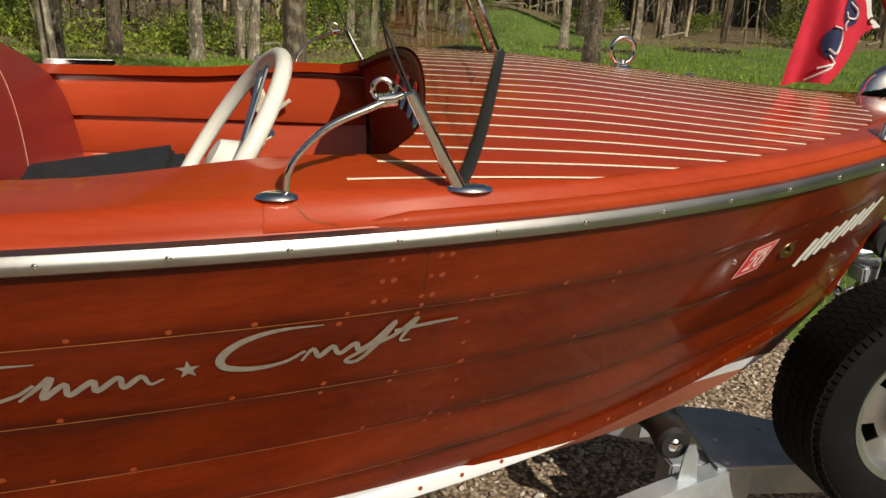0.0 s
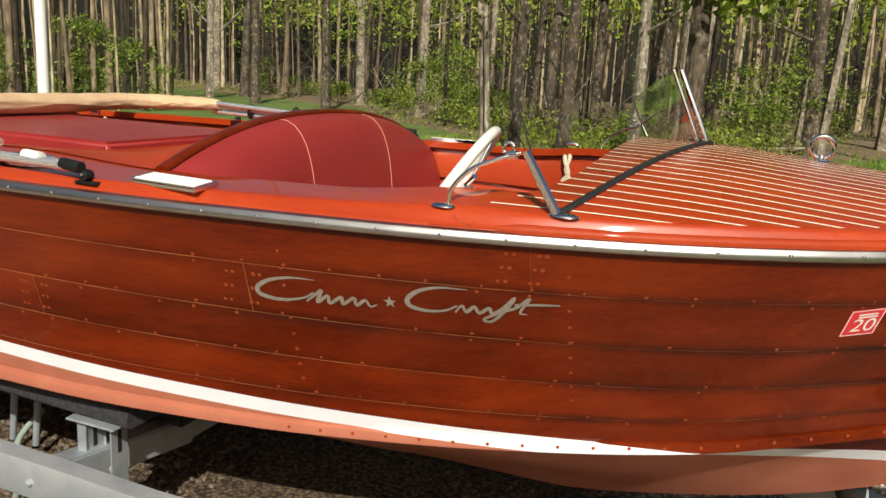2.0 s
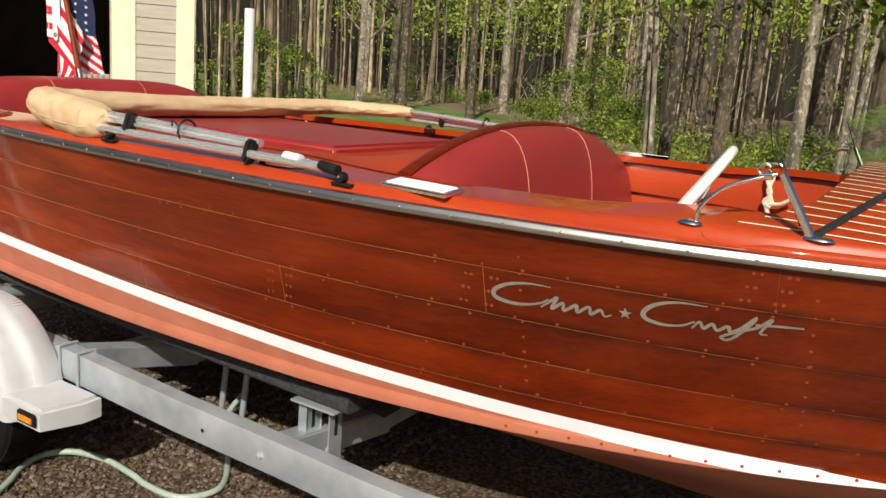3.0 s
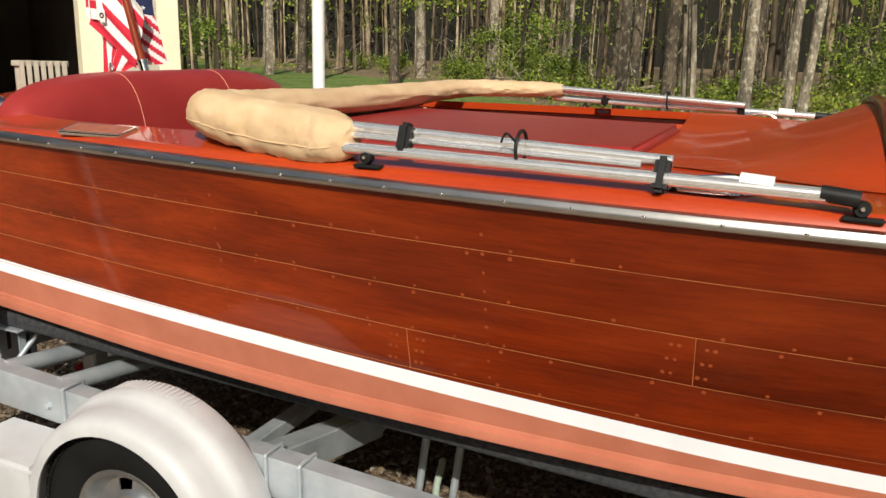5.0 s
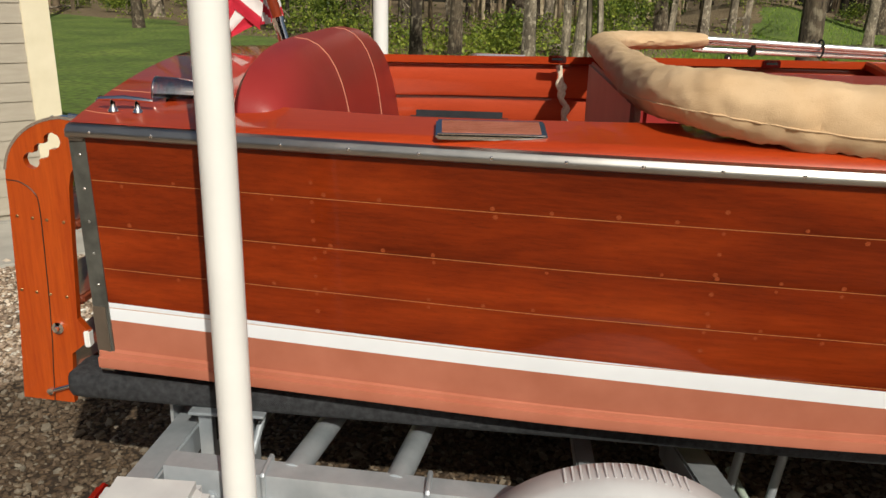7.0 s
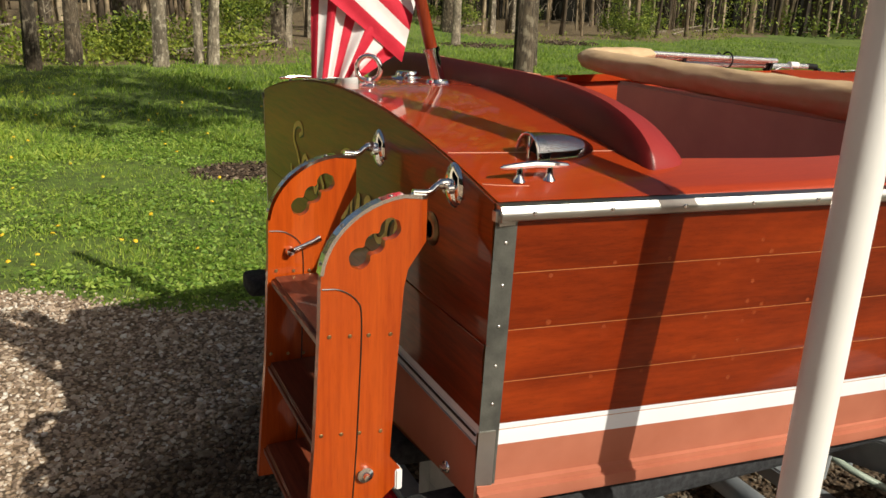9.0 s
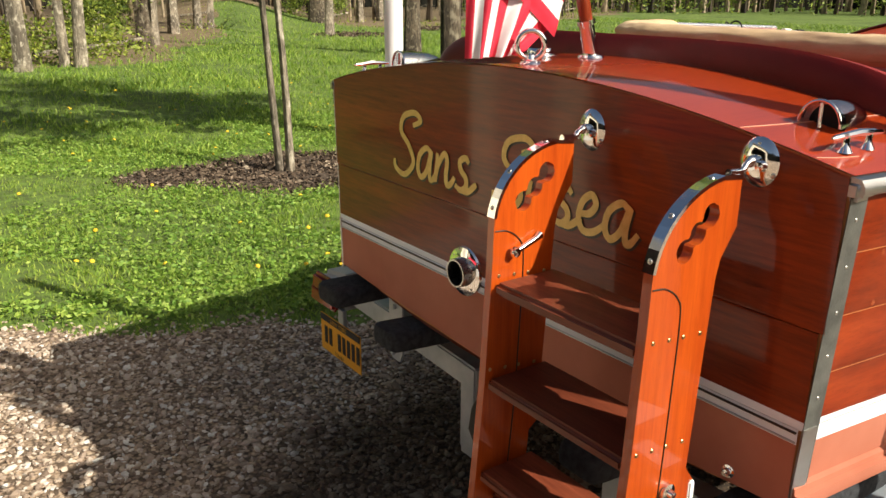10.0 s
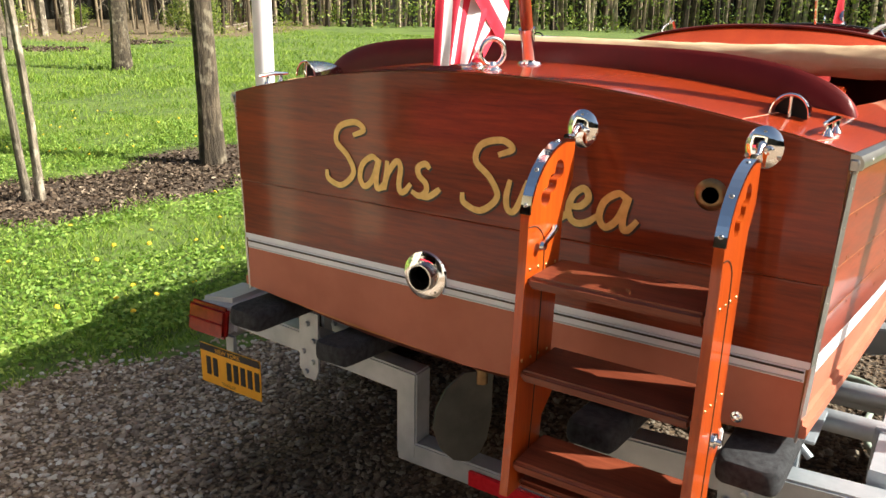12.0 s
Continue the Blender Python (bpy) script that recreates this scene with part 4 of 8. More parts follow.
def cleat(x, y, length, yaw=0, high=0.028):
    z = deck_z(x, y)
    m = pose(x, y, z, 0, 0, yaw)
    ob = part("deck_cleat", tube([m @ Vector((s * length / 2, 0, high + 0.004 * (1 - abs(s)) - 0.002)) for s in (-1, -0.9, -0.5, 0, 0.5, 0.9, 1)], [0.002, 0.0045, 0.006, 0.0065, 0.006, 0.0045, 0.002], 8), chrome, boat, "chrome horned deck cleat")
    for s in (-0.22, 0.22):
        part("cleat_post", lathe([(0.012, 0), (0.010, 0.004), (0.006, 0.012), (0.0055, high)], 12, m @ pose(s * length, 0, 0)), chrome, ob)


cleat(0.105, -0.767, 0.135, -5)
cleat(0.105, 0.767, 0.135, 5)
cleat(2.672, -0.972, 0.13, 4)
for sgn in (-1, 1):
    for pts in ([(0.006, 0.616), (0.12, 0.640), (0.25, 0.664), (0.342, 0.680)], [(0.006, 0.757), (0.04, 0.771), (0.085, 0.783)]):
        joint = [Vector((x, sgn * y, deck_z(x, y) + 0.0004)) for x, y in pts]
        part("deck_joint", tube(spline(joint, 5), 0.0010, 6), piping, boat)


def chock(x, y, yaw):
    z = deck_z(x, y)
    m = pose(x, y, z, 0, 0, yaw)
    ob = part("bow_chock", lathe([(0, 0.02), (0.014, 0.018), (0.022, 0.006), (0.024, 0)], 18, m @ Matrix.Diagonal((1.4, 0.75, 1, 1))), chrome, boat, "small chrome bow chock")
    part("chock_horn", tube(spline([m @ Vector((-0.03, 0, 0.008)), m @ Vector((-0.016, 0, 0.034)), m @ Vector((0.0, 0, 0.036)), m @ Vector((0.016, 0, 0.03)), m @ Vector((0.03, 0, 0.006))], 4), 0.005, 8), chrome, ob)


chock(5.045, -0.452, 34)
chock(5.045, 0.452, -34)


def cowl(x, y, yaw, s=1.0):
    """A teardrop ventilator with an open mouth."""
    z = deck_z(x, y)
    m = pose(x, y, z - 0.002, 0, 0, yaw)
    rows = []
    for i in range(15):
        t = i / 14
        px = (-0.085 + 0.185 * t) * s
        r = 0.044 * s * math.sqrt(max(0.0, 1 - t ** 2.2)) + 0.0015
        rows.append([m @ Vector((px, r * math.cos(a) * 1.02, max(0.0, r * 1.18 * math.sin(a)) + 0.002)) for a in (math.pi * k / 16 for k in range(17))])
    bm = grid(rows)
    bmesh.ops.solidify(bm, geom=bm.faces[:], thickness=0.003)
    ob = part("ventilator_cowl", bm, chrome, boat, "chrome teardrop ventilator cowl")
    part("cowl_mouth", lathe([(0, 0), (0.040 * s, 0)], 20, m @ pose(-0.05 * s, 0, 0.004, 0, -90, 0)), rubber, ob)
    part("cowl_divider", tube([m @ Vector((-0.083 * s, 0, 0.0)), m @ Vector((-0.083 * s, 0, 0.05 * s))], 0.004 * s, 8), chrome, ob)
    part("cowl_rim", tube([m @ Vector((-0.085 * s, 0.045 * s * math.cos(a), 0.053 * s * math.sin(a) + 0.002)) for a in (math.pi * k / 16 for k in range(17))], 0.0035 * s, 8), chrome, ob)


cowl(0.215, -0.672, 3, 0.84)
cowl(0.215, 0.672, -3, 0.84)


def step_plate(x, y, yaw, insert, label):
    z = deck_z(x, y)
    sl = math.degrees(math.atan2(deck_z(x, abs(y) - 0.03) - deck_z(x, abs(y) + 0.03), 0.06)) * (1 if y < 0 else -1)
    m = pose(x, y, z + 0.001, sl, 0, yaw)
    bm = box(-0.112, 0.112, -0.043, 0.043, -0.003, 0.010, 0.004)
    ob = part("step_plate", move(bm, m), chrome, boat, label)
    part("tread_pad", move(box(-0.100, 0.100, -0.032, 0.032, 0.008, 0.0112, 0.001), m), insert, ob)
    for k in range(7):
        part("tread_rib", move(box(-0.098, 0.098, -0.029 + k * 0.0092, -0.0255 + k * 0.0092, 0.0109, 0.0124, 0.0005), m), insert, ob)


step_plate(0.925, -0.887, 4, step_rubber, "chrome-framed ribbed step plate on the aft side deck")
step_plate(3.125, -0.965, -6, pvc, "chrome-framed step plate with a pale pad")
step_plate(0.925, 0.887, -4, step_rubber, "chrome-framed ribbed step plate on the aft side deck")
step_plate(3.125, 0.965, 6, pvc, "chrome-framed step plate with a pale pad")
for y in (-0.985, 0.985):
    z = deck_z(2.62, y)
    ob = part("spring_cleat", lathe([(0, 0.012), (0.012, 0.012), (0.017, 0.004), (0.018, 0)], 20, pose(2.62, y, z) @ Matrix.Diagonal((4.0, 1.0, 1, 1))), chrome, boat, "low oval chrome cleat")
    part("cleat_bar", tube([(2.56, y, z + 0.012), (2.60, y, z + 0.026), (2.66, y, z + 0.024), (2.685, y, z + 0.008)], 0.006, 8), chrome, ob)
for x, y in ((2.005, 0.862), (1.157, 0.79)):
    z = deck_z(x, y)
    ob = part("catch_plate", box(x - 0.035, x + 0.035, y - 0.045, y - 0.035, z - 0.026, z + 0.004, 0.004), chrome, boat)
    part("catch_slot", box(x - 0.022, x + 0.022, y - 0.0465, y - 0.044, z - 0.015, z - 0.005, 0.002), black_plastic, ob)
part("filler_cap", lathe([(0, 0.020), (0.03, 0.019), (0.034, 0.012), (0.034, 0.006), (0.044, 0.003), (0.046, 0)], 26, pose(0.25, 0.16, deck_z(0.25, 0.16))), chrome, boat, "round chrome filler cap")
# bow lamp
rows = []
m = pose(5.40, 0, deck_z(5.4, 0) - 0.003)
for i in range(17):
    t = i / 16
    px = -0.105 + 0.195 * t
    r = 0.052 * min(1, math.sqrt(max(0, 1 - (1 - t) ** 2.6))) + 0.001
    if t > 0.9:
        r *= 1 - 0.10 * ((t - 0.9) / 0.1) ** 2
    rows.append([m @ Vector((px - 0.012 * (1 - math.sin(a)) * (t > 0.95), r * 0.92 * math.cos(a), r * 1.95 * max(0, math.sin(a)))) for a in (math.pi * k / 18 for k in range(19))])
lamp = part("bow_ventilator", grid(rows), chrome, boat, "streamlined chrome bow ventilator")
part("ventilator_mouth", plate([(0.040 * math.cos(a), 0.085 * math.sin(a)) for a in (math.pi * k / 16 for k in range(17))], m @ Matrix(((0, 0, 1, 0.084), (1, 0, 0, 0), (0, 1, 0, 0.003), (0, 0, 0, 1))), 0.004), rubber, lamp)
part("stem_cap", box(5.50, 5.585, -0.02, 0.02, deck_z(5.54, 0) - 0.012, deck_z(5.54, 0) + 0.006, 0.006), chrome, boat)
part("stem_band", tube([side(1, v, 0) + Vector((0.003, 0, 0)) for v in (0, 0.2, 0.4, 0.6, 0.8, 0.97)], 0.009, 8), hull_wood, boat)
part("hull_outlet", lathe([(0.008, 0.0), (0.008, 0.006), (0.016, 0.008), (0.0205, 0.004), (0.021, 0.0)], 22, Matrix.Translation(side(u_of(4.842, 0.72), 0.70, 0.001)) @ (Vector((0, 0, 1)).rotation_difference((side(u_of(4.842, 0.72), 0.7, 0.02) - side(u_of(4.842, 0.72), 0.7, 0.0)) * 0.6 + Vector((0.007, -0.010, 0)))).to_matrix().to_4x4()), bronze, boat, "bronze through-hull outlet")

# ---------------------------------------------------------------- marks on the hull side
def on_side(x, z, out=0.0026):
    v = 0.6
    for _ in range(6):
        u = u_of(x, v)
        lo, hi = side(u, 0).z, side(u, 1).z
        v = (z - lo) / (hi - lo)
    return side(u_of(x, v), v, out)


def ribbon(points, widths, material, parent=None, name="mark", out=0.0028):
    pts = spline([(a, 0, b) for a, b in points], 6)
    n = len(pts)
    rows = []
    for i, p in enumerate(pts):
        t = (pts[min(i + 1, n - 1)] - pts[max(i - 1, 0)]).normalized()
        nrm = Vector((-t.z, 0, t.x))
        f = i / (n - 1) * (len(widths) - 1)
        k = min(int(f), len(widths) - 2)
        w = widths[k] + (widths[k + 1] - widths[k]) * (f - k)
        rows.append([on_side(p.x + nrm.x * w * s, p.z + nrm.z * w * s, out + 0.0004 * i / n) for s in (-0.5, 0.5)])
    return part(name, grid(rows), material, parent, smooth=False)


emblem = new("brand_emblem")
emblem.parent = boat
tagged(emblem, "silver-grey flowing emblem on the topsides")
EMBLEM = (
    ([(3.507, 1.167), (3.45, 1.167), (3.395, 1.156), (3.356, 1.134), (3.354, 1.113), (3.388, 1.103), (3.430, 1.104), (3.475, 1.116), (3.500, 1.132)], [0.002, 0.007, 0.011, 0.013, 0.010, 0.006, 0.005]),
    ([(3.478, 1.106), (3.500, 1.124), (3.522, 1.142), (3.506, 1.107), (3.536, 1.129), (3.538, 1.108), (3.570, 1.129), (3.572, 1.110), (3.602, 1.131), (3.606, 1.111), (3.630, 1.128), (3.640, 1.112), (3.658, 1.119)], [0.004, 0.009, 0.008, 0.009, 0.008, 0.008, 0.003]),
    ([(3.879, 1.186), (3.815, 1.185), (3.765, 1.171), (3.736, 1.147), (3.739, 1.127), (3.776, 1.118), (3.820, 1.123), (3.852, 1.140)], [0.002, 0.007, 0.011, 0.013, 0.010, 0.006, 0.005]),
    ([(3.846, 1.121), (3.863, 1.142), (3.872, 1.126), (3.892, 1.142), (3.902, 1.126), (3.926, 1.142), (3.932, 1.128), (3.955, 1.142), (3.986, 1.176), (3.962, 1.138), (3.930, 1.106), (3.912, 1.110), (3.950, 1.132), (3.988, 1.150), (4.020, 1.178), (3.996, 1.138), (4.012, 1.134)], [0.004, 0.009, 0.008, 0.009, 0.008, 0.007, 0.007, 0.008, 0.003]),
    ([(3.985, 1.157), (4.040, 1.163), (4.087, 1.166)], [0.007, 0.007, 0.004]),
)
for k, (pts, wds) in enumerate(EMBLEM):
    ribbon(pts, wds, silver_paint, emblem, "stroke", 0.0028 + 0.0005 * k)
star = bmesh.new()
star.faces.new([star.verts.new(on_side(3.690 + (0.017 if k % 2 == 0 else 0.0068) * math.sin(k * math.pi / 5), 1.130 + (0.017 if k % 2 == 0 else 0.0068) * math.cos(k * math.pi / 5), 0.003)) for k in range(10)])
part("star", star, silver_paint, emblem, smooth=False)
for k in range(8):
    x0 = 4.922 + 0.0300 * k
    z0 = 1.112 + 0.34 * (x0 - 4.95)
    ribbon([(x0, z0), (x0 + 0.013, z0 + 0.037), (x0 + 0.026, z0 + 0.074)], [0.020, 0.020, 0.020], white_paint, boat, "registration_bar")
# sticker
bm = bmesh.new()
sk = [(4.694, 1.124), (4.768, 1.138), (4.786, 1.213), (4.712, 1.199)]
bm.faces.new([bm.verts.new(on_side(a, b, 0.0026)) for a, b in sk])
sticker = part("sticker", bm, red_vinyl, boat, "red sticker with white figures", smooth=False)
for a, b in zip(sk, sk[1:] + sk[:1]):
    c = (4.740, 1.1685)
    ribbon([tuple(p + (q - p) * 0.07 for p, q in zip(a, c)), tuple((p + r) / 2 + (q - (p + r) / 2) * 0.07 for p, q, r in zip(a, c, b)), tuple(p + (q - p) * 0.07 for p, q in zip(b, c))], [0.002, 0.002, 0.002], white_paint, sticker, "border", 0.0032)
for k in range(2):
    ribbon([(4.728, 1.188 - 0.007 * k), (4.75, 1.1925 - 0.007 * k), (4.768, 1.196 - 0.007 * k)], [0.004, 0.004, 0.004], white_paint, sticker, "printed_bar", 0.0032)


def text_mesh(body, size, place):
    """A word in the built-in font; place maps flat (x, y) to a point."""
    cu = bpy.data.curves.new("word", 'FONT')
    cu.body, cu.size, cu.resolution_u = body, size, 6
    ob = bpy.data.objects.new("word", cu)
    scene.collection.objects.link(ob)
    dg = bpy.context.evaluated_depsgraph_get()
    ev = ob.evaluated_get(dg)
    me = bpy.data.meshes.new_from_object(ev)
    bm = bmesh.new()
    bm.from_mesh(me)
    bmesh.ops.remove_doubles(bm, verts=bm.verts, dist=1e-6)
    bpy.data.objects.remove(ob)
    bpy.data.meshes.remove(me)
    bpy.data.curves.remove(cu)
    for v in bm.verts:
        v.co = place(v.co.x, v.co.y)
    return bm


part("figures", text_mesh("20", 0.052, lambda a, b: on_side(4.712 + a * 1.0 + b * 0.24, 1.140 + b + a * 0.17, 0.0034)), white_paint, sticker, smooth=False)

# the name on the transom, gilt with a dark shade
name_ob = new("boat_name")
name_ob.parent = boat
tagged(name_ob, "gilt script name with a dark shade line")
BIG_S = [(0.40, 0.82), (0.56, 0.92), (0.42, 1.02), (0.18, 0.93), (0.14, 0.70), (0.34, 0.50), (0.46, 0.25), (0.28, 0.03), (0.06, 0.10), (0.02, 0.24)]
SMALL = {
    "a": [[(0.70, 0.80), (0.46, 0.98), (0.14, 0.72), (0.08, 0.28), (0.28, 0.03), (0.54, 0.30), (0.70, 0.92), (0.66, 0.40), (0.72, 0.06), (0.86, 0.08), (1.02, 0.34)]],
    "n": [[(0.10, 0.92), (0.12, 0.55), (0.08, 0.04), (0.16, 0.52), (0.42, 0.94), (0.58, 0.78), (0.58, 0.30), (0.66, 0.05), (0.82, 0.10), (0.98, 0.34)]],
    "s": [[(0.60, 0.86), (0.44, 0.99), (0.22, 0.86), (0.28, 0.62), (0.52, 0.42), (0.56, 0.18), (0.36, 0.02), (0.08, 0.12)], [(0.38, 0.03), (0.66, 0.04), (1.0, 0.32)]],
    "u": [[(0.10, 0.92), (0.06, 0.42), (0.16, 0.06), (0.38, 0.10), (0.62, 0.92), (0.60, 0.36), (0.68, 0.05), (0.84, 0.10), (0.98, 0.34)]],
    "e": [[(0.10, 0.44), (0.40, 0.50), (0.56, 0.76), (0.40, 0.98), (0.16, 0.76), (0.10, 0.32), (0.30, 0.03), (0.62, 0.08), (0.92, 0.36)]],
}


def script(points, y0, z0, w, h, stroke_no=0):
    """One written stroke, laid twice: the dark shade, then the gilt."""
    for dy, dz, off, mt in ((-0.004, -0.0045, 0.0026, shade_paint), (0, 0, 0.0042, gold)):
        pts = spline([(0, y0 - a * w - 0.12 * h * b + dy, z0 + b * h + dz) for a, b in points], 7)
        n = len(pts)
        rows = []
        for i, p in enumerate(pts):
            t = (pts[min(i + 1, n - 1)] - pts[max(i - 1, 0)])
            t = t.normalized() if t.length > 1e-9 else Vector((0, 1, 0))
            nr = Vector((0, -t.z, t.y))
            wd = 0.0082 * (0.75 + 0.25 * min(1, 8 * min(i, n - 1 - i) / n))
            rows.append([p + nr * s * wd + Vector((-off - 0.0007 * i / n - 0.0002 * stroke_no, 0, 0)) for s in (-1, 1)])
        part("letter", grid(rows), mt, name_ob, smooth=False)


script(BIG_S, 0.478, 1.108, 0.215, 0.178)
for ch, y0 in (("a", 0.362), ("n", 0.279), ("s", 0.190)):
    for q, stroke in enumerate(SMALL[ch]):
        script(stroke, y0, 1.118, 0.094, 0.088, q + 1)
script(BIG_S, 0.036, 1.104, 0.225, 0.180)
for ch, y0 in (("u", -0.088), ("s", -0.172), ("e", -0.248), ("a", -0.326)):
    for q, stroke in enumerate(SMALL[ch]):
        script(stroke, y0, 1.118, 0.094, 0.085, q + 1)

# ---------------------------------------------------------------- transom fittings
XM = Matrix(((0, 0, -1, 0), (0, 1, 0, 0), (1, 0, 0, 0), (0, 0, 0, 1)))


def at_transom(y, z, x=-0.002):
    return Matrix.Translation((x, y, z)) @ XM


ex = part("exhaust_flange", lathe([(0.034, 0.0), (0.034, 0.012), (0.048, 0.012), (0.065, 0.006), (0.068, 0.0)], 32, at_transom(0.135, 0.908), close=True), chrome, boat, "chrome exhaust flange")
part("exhaust_pipe", lathe([(0.033, 0.0), (0.033, 0.040), (0.037, 0.040), (0.039, 0.0)], 28, at_transom(0.128, 0.912), close=True), steel, ex)
part("pipe_bore", lathe([(0, 0.004), (0.033, 0.004)], 24, at_transom(0.128, 0.912)), rubber, ex)
for k in range(4):
    a = radians(45 + 90 * k)
    part("flange_screw", lathe([(0, 0.012), (0.005, 0.010), (0.006, 0.006)], 10, at_transom(0.135 + 0.051 * math.cos(a), 0.908 + 0.051 * math.sin(a))), steel, ex)
dr = part("transom_outlet", lathe([(0.018, 0.0), (0.018, 0.007), (0.026, 0.007), (0.034, 0.002), (0.034, 0.0)], 26, at_transom(-0.575, 1.226), close=True), bronze, boat, "dark bronze outlet ring")
part("outlet_bore", lathe([(0, 0.003), (0.019, 0.003)], 18, at_transom(-0.575, 1.226)), rubber, dr)
part("drain_plug", lathe([(0, 0.014), (0.007, 0.013), (0.008, 0.004), (0.013, 0.003), (0.014, 0)], 18, at_transom(-0.683, 0.752)), chrome, boat)
part("stripe_bead", box(-0.0065, -0.002, -0.80, 0.80, 0.8865, 0.8905, 0.001), shade_paint, boat)
part("lower_bead", box(-0.005, -0.002, -0.80, 0.80, 0.868, 0.872, 0.001), galv, boat)
for sgn in (-1, 1):
    for k in range(7):
        z = 0.80 + 0.078 * k
        h = 0.80 + 0.025 * (z - 0.737) / 0.6
        part("strap_screw", lathe([(0, 0.0016), (0.0028, 0.0009), (0.0036, 0)], 10, Matrix.Translation((0.019, sgn * (h + 0.0068), z)) @ pose(0, 0, 0, 90 if sgn < 0 else -90)), steel, boat)

# ---------------------------------------------------------------- loose in the boat
def cushion(name, m, sx, sy, sz, label):
    ob = thing(name, label, "cushion")
    bm = box(-sx, sx, -sy, sy, -sz, sz, min(sx, sy, sz) * 0.8, seg=4)
    part("pad", move(bm, m), navy_canvas, ob)
    for s in (-1, 1):
        part("strap", tube(spline([m @ Vector((s * sx * 0.98, -sy * 0.3, 0)), m @ Vector((s * (sx + 0.04), -sy * 0.3, 0.005)), m @ Vector((s * (sx + 0.05), 0, 0.008)), m @ Vector((s * (sx + 0.04), sy * 0.3, 0.005)), m @ Vector((s * sx * 0.98, sy * 0.3, 0))], 4), 0.010, 8, squash=0.5), pvc, ob)
    return ob


cushion("throw_cushion", pose(0.775, 0.742, 0.968, 86, 0, 0), 0.20, 0.19, 0.030, "black square throw cushion propped upright beside the rear bench")
cushion("throw_cushion", pose(3.36, 0.02, 1.145, 14, -9, 0), 0.20, 0.20, 0.035, "black square throw cushion lying on the front bench")
line = thing("mooring_line", "knotted cream rope hanging from a cleat on the port coaming", "rope")
part("hank", tube(spline([(3.715, 0.80, 1.392), (3.722, 0.775, 1.36), (3.712, 0.768, 1.31), (3.728, 0.765, 1.275), (3.712, 0.768, 1.25), (3.726, 0.77, 1.20), (3.718, 0.772, 1.14)], 6), 0.009, 8), rope, line)
part("hank", tube(spline([(3.700, 0.80, 1.392), (3.702, 0.775, 1.35), (3.724, 0.762, 1.30), (3.708, 0.765, 1.262), (3.73, 0.765, 1.24)], 6), 0.009, 8), rope, line)
part("knot", torus(0.014, 0.010, pose(3.718, 0.768, 1.262, 80, 20, 0), 16, 8), rope, line)
part("tail", tube(spline([(3.72, 0.765, 1.255), (3.77, 0.755, 1.262), (3.81, 0.745, 1.29)], 5), 0.008, 8), rope, line)
stern_line = thing("mooring_line", "short grey frayed rope hanging inside the port coaming", "rope")
part("hank", tube(spline([(1.172, 0.805, 1.345), (1.176, 0.795, 1.30), (1.168, 0.792, 1.27), (1.192, 0.790, 1.24), (1.186, 0.790, 1.21), (1.214, 0.790, 1.175), (1.200, 0.792, 1.145), (1.206, 0.794, 1.10)], 6), 0.010, 8), rope, stern_line)
part("hank", tube(spline([(1.164, 0.805, 1.345), (1.182, 0.790, 1.285), (1.180, 0.786, 1.255), (1.178, 0.786, 1.225), (1.204, 0.786, 1.19), (1.196, 0.788, 1.16), (1.212, 0.790, 1.12)], 6), 0.009, 8), rope, stern_line)
part("knot", torus(0.012, 0.009, pose(1.184, 0.790, 1.262, 70, 10, 0), 16, 8), rope, stern_line)
part("coaming_cleat", tube([(3.700, 0.805, 1.412), (3.706, 0.805, 1.418), (3.738, 0.805, 1.418), (3.744, 0.805, 1.412)], 0.008, 8), chrome, boat)

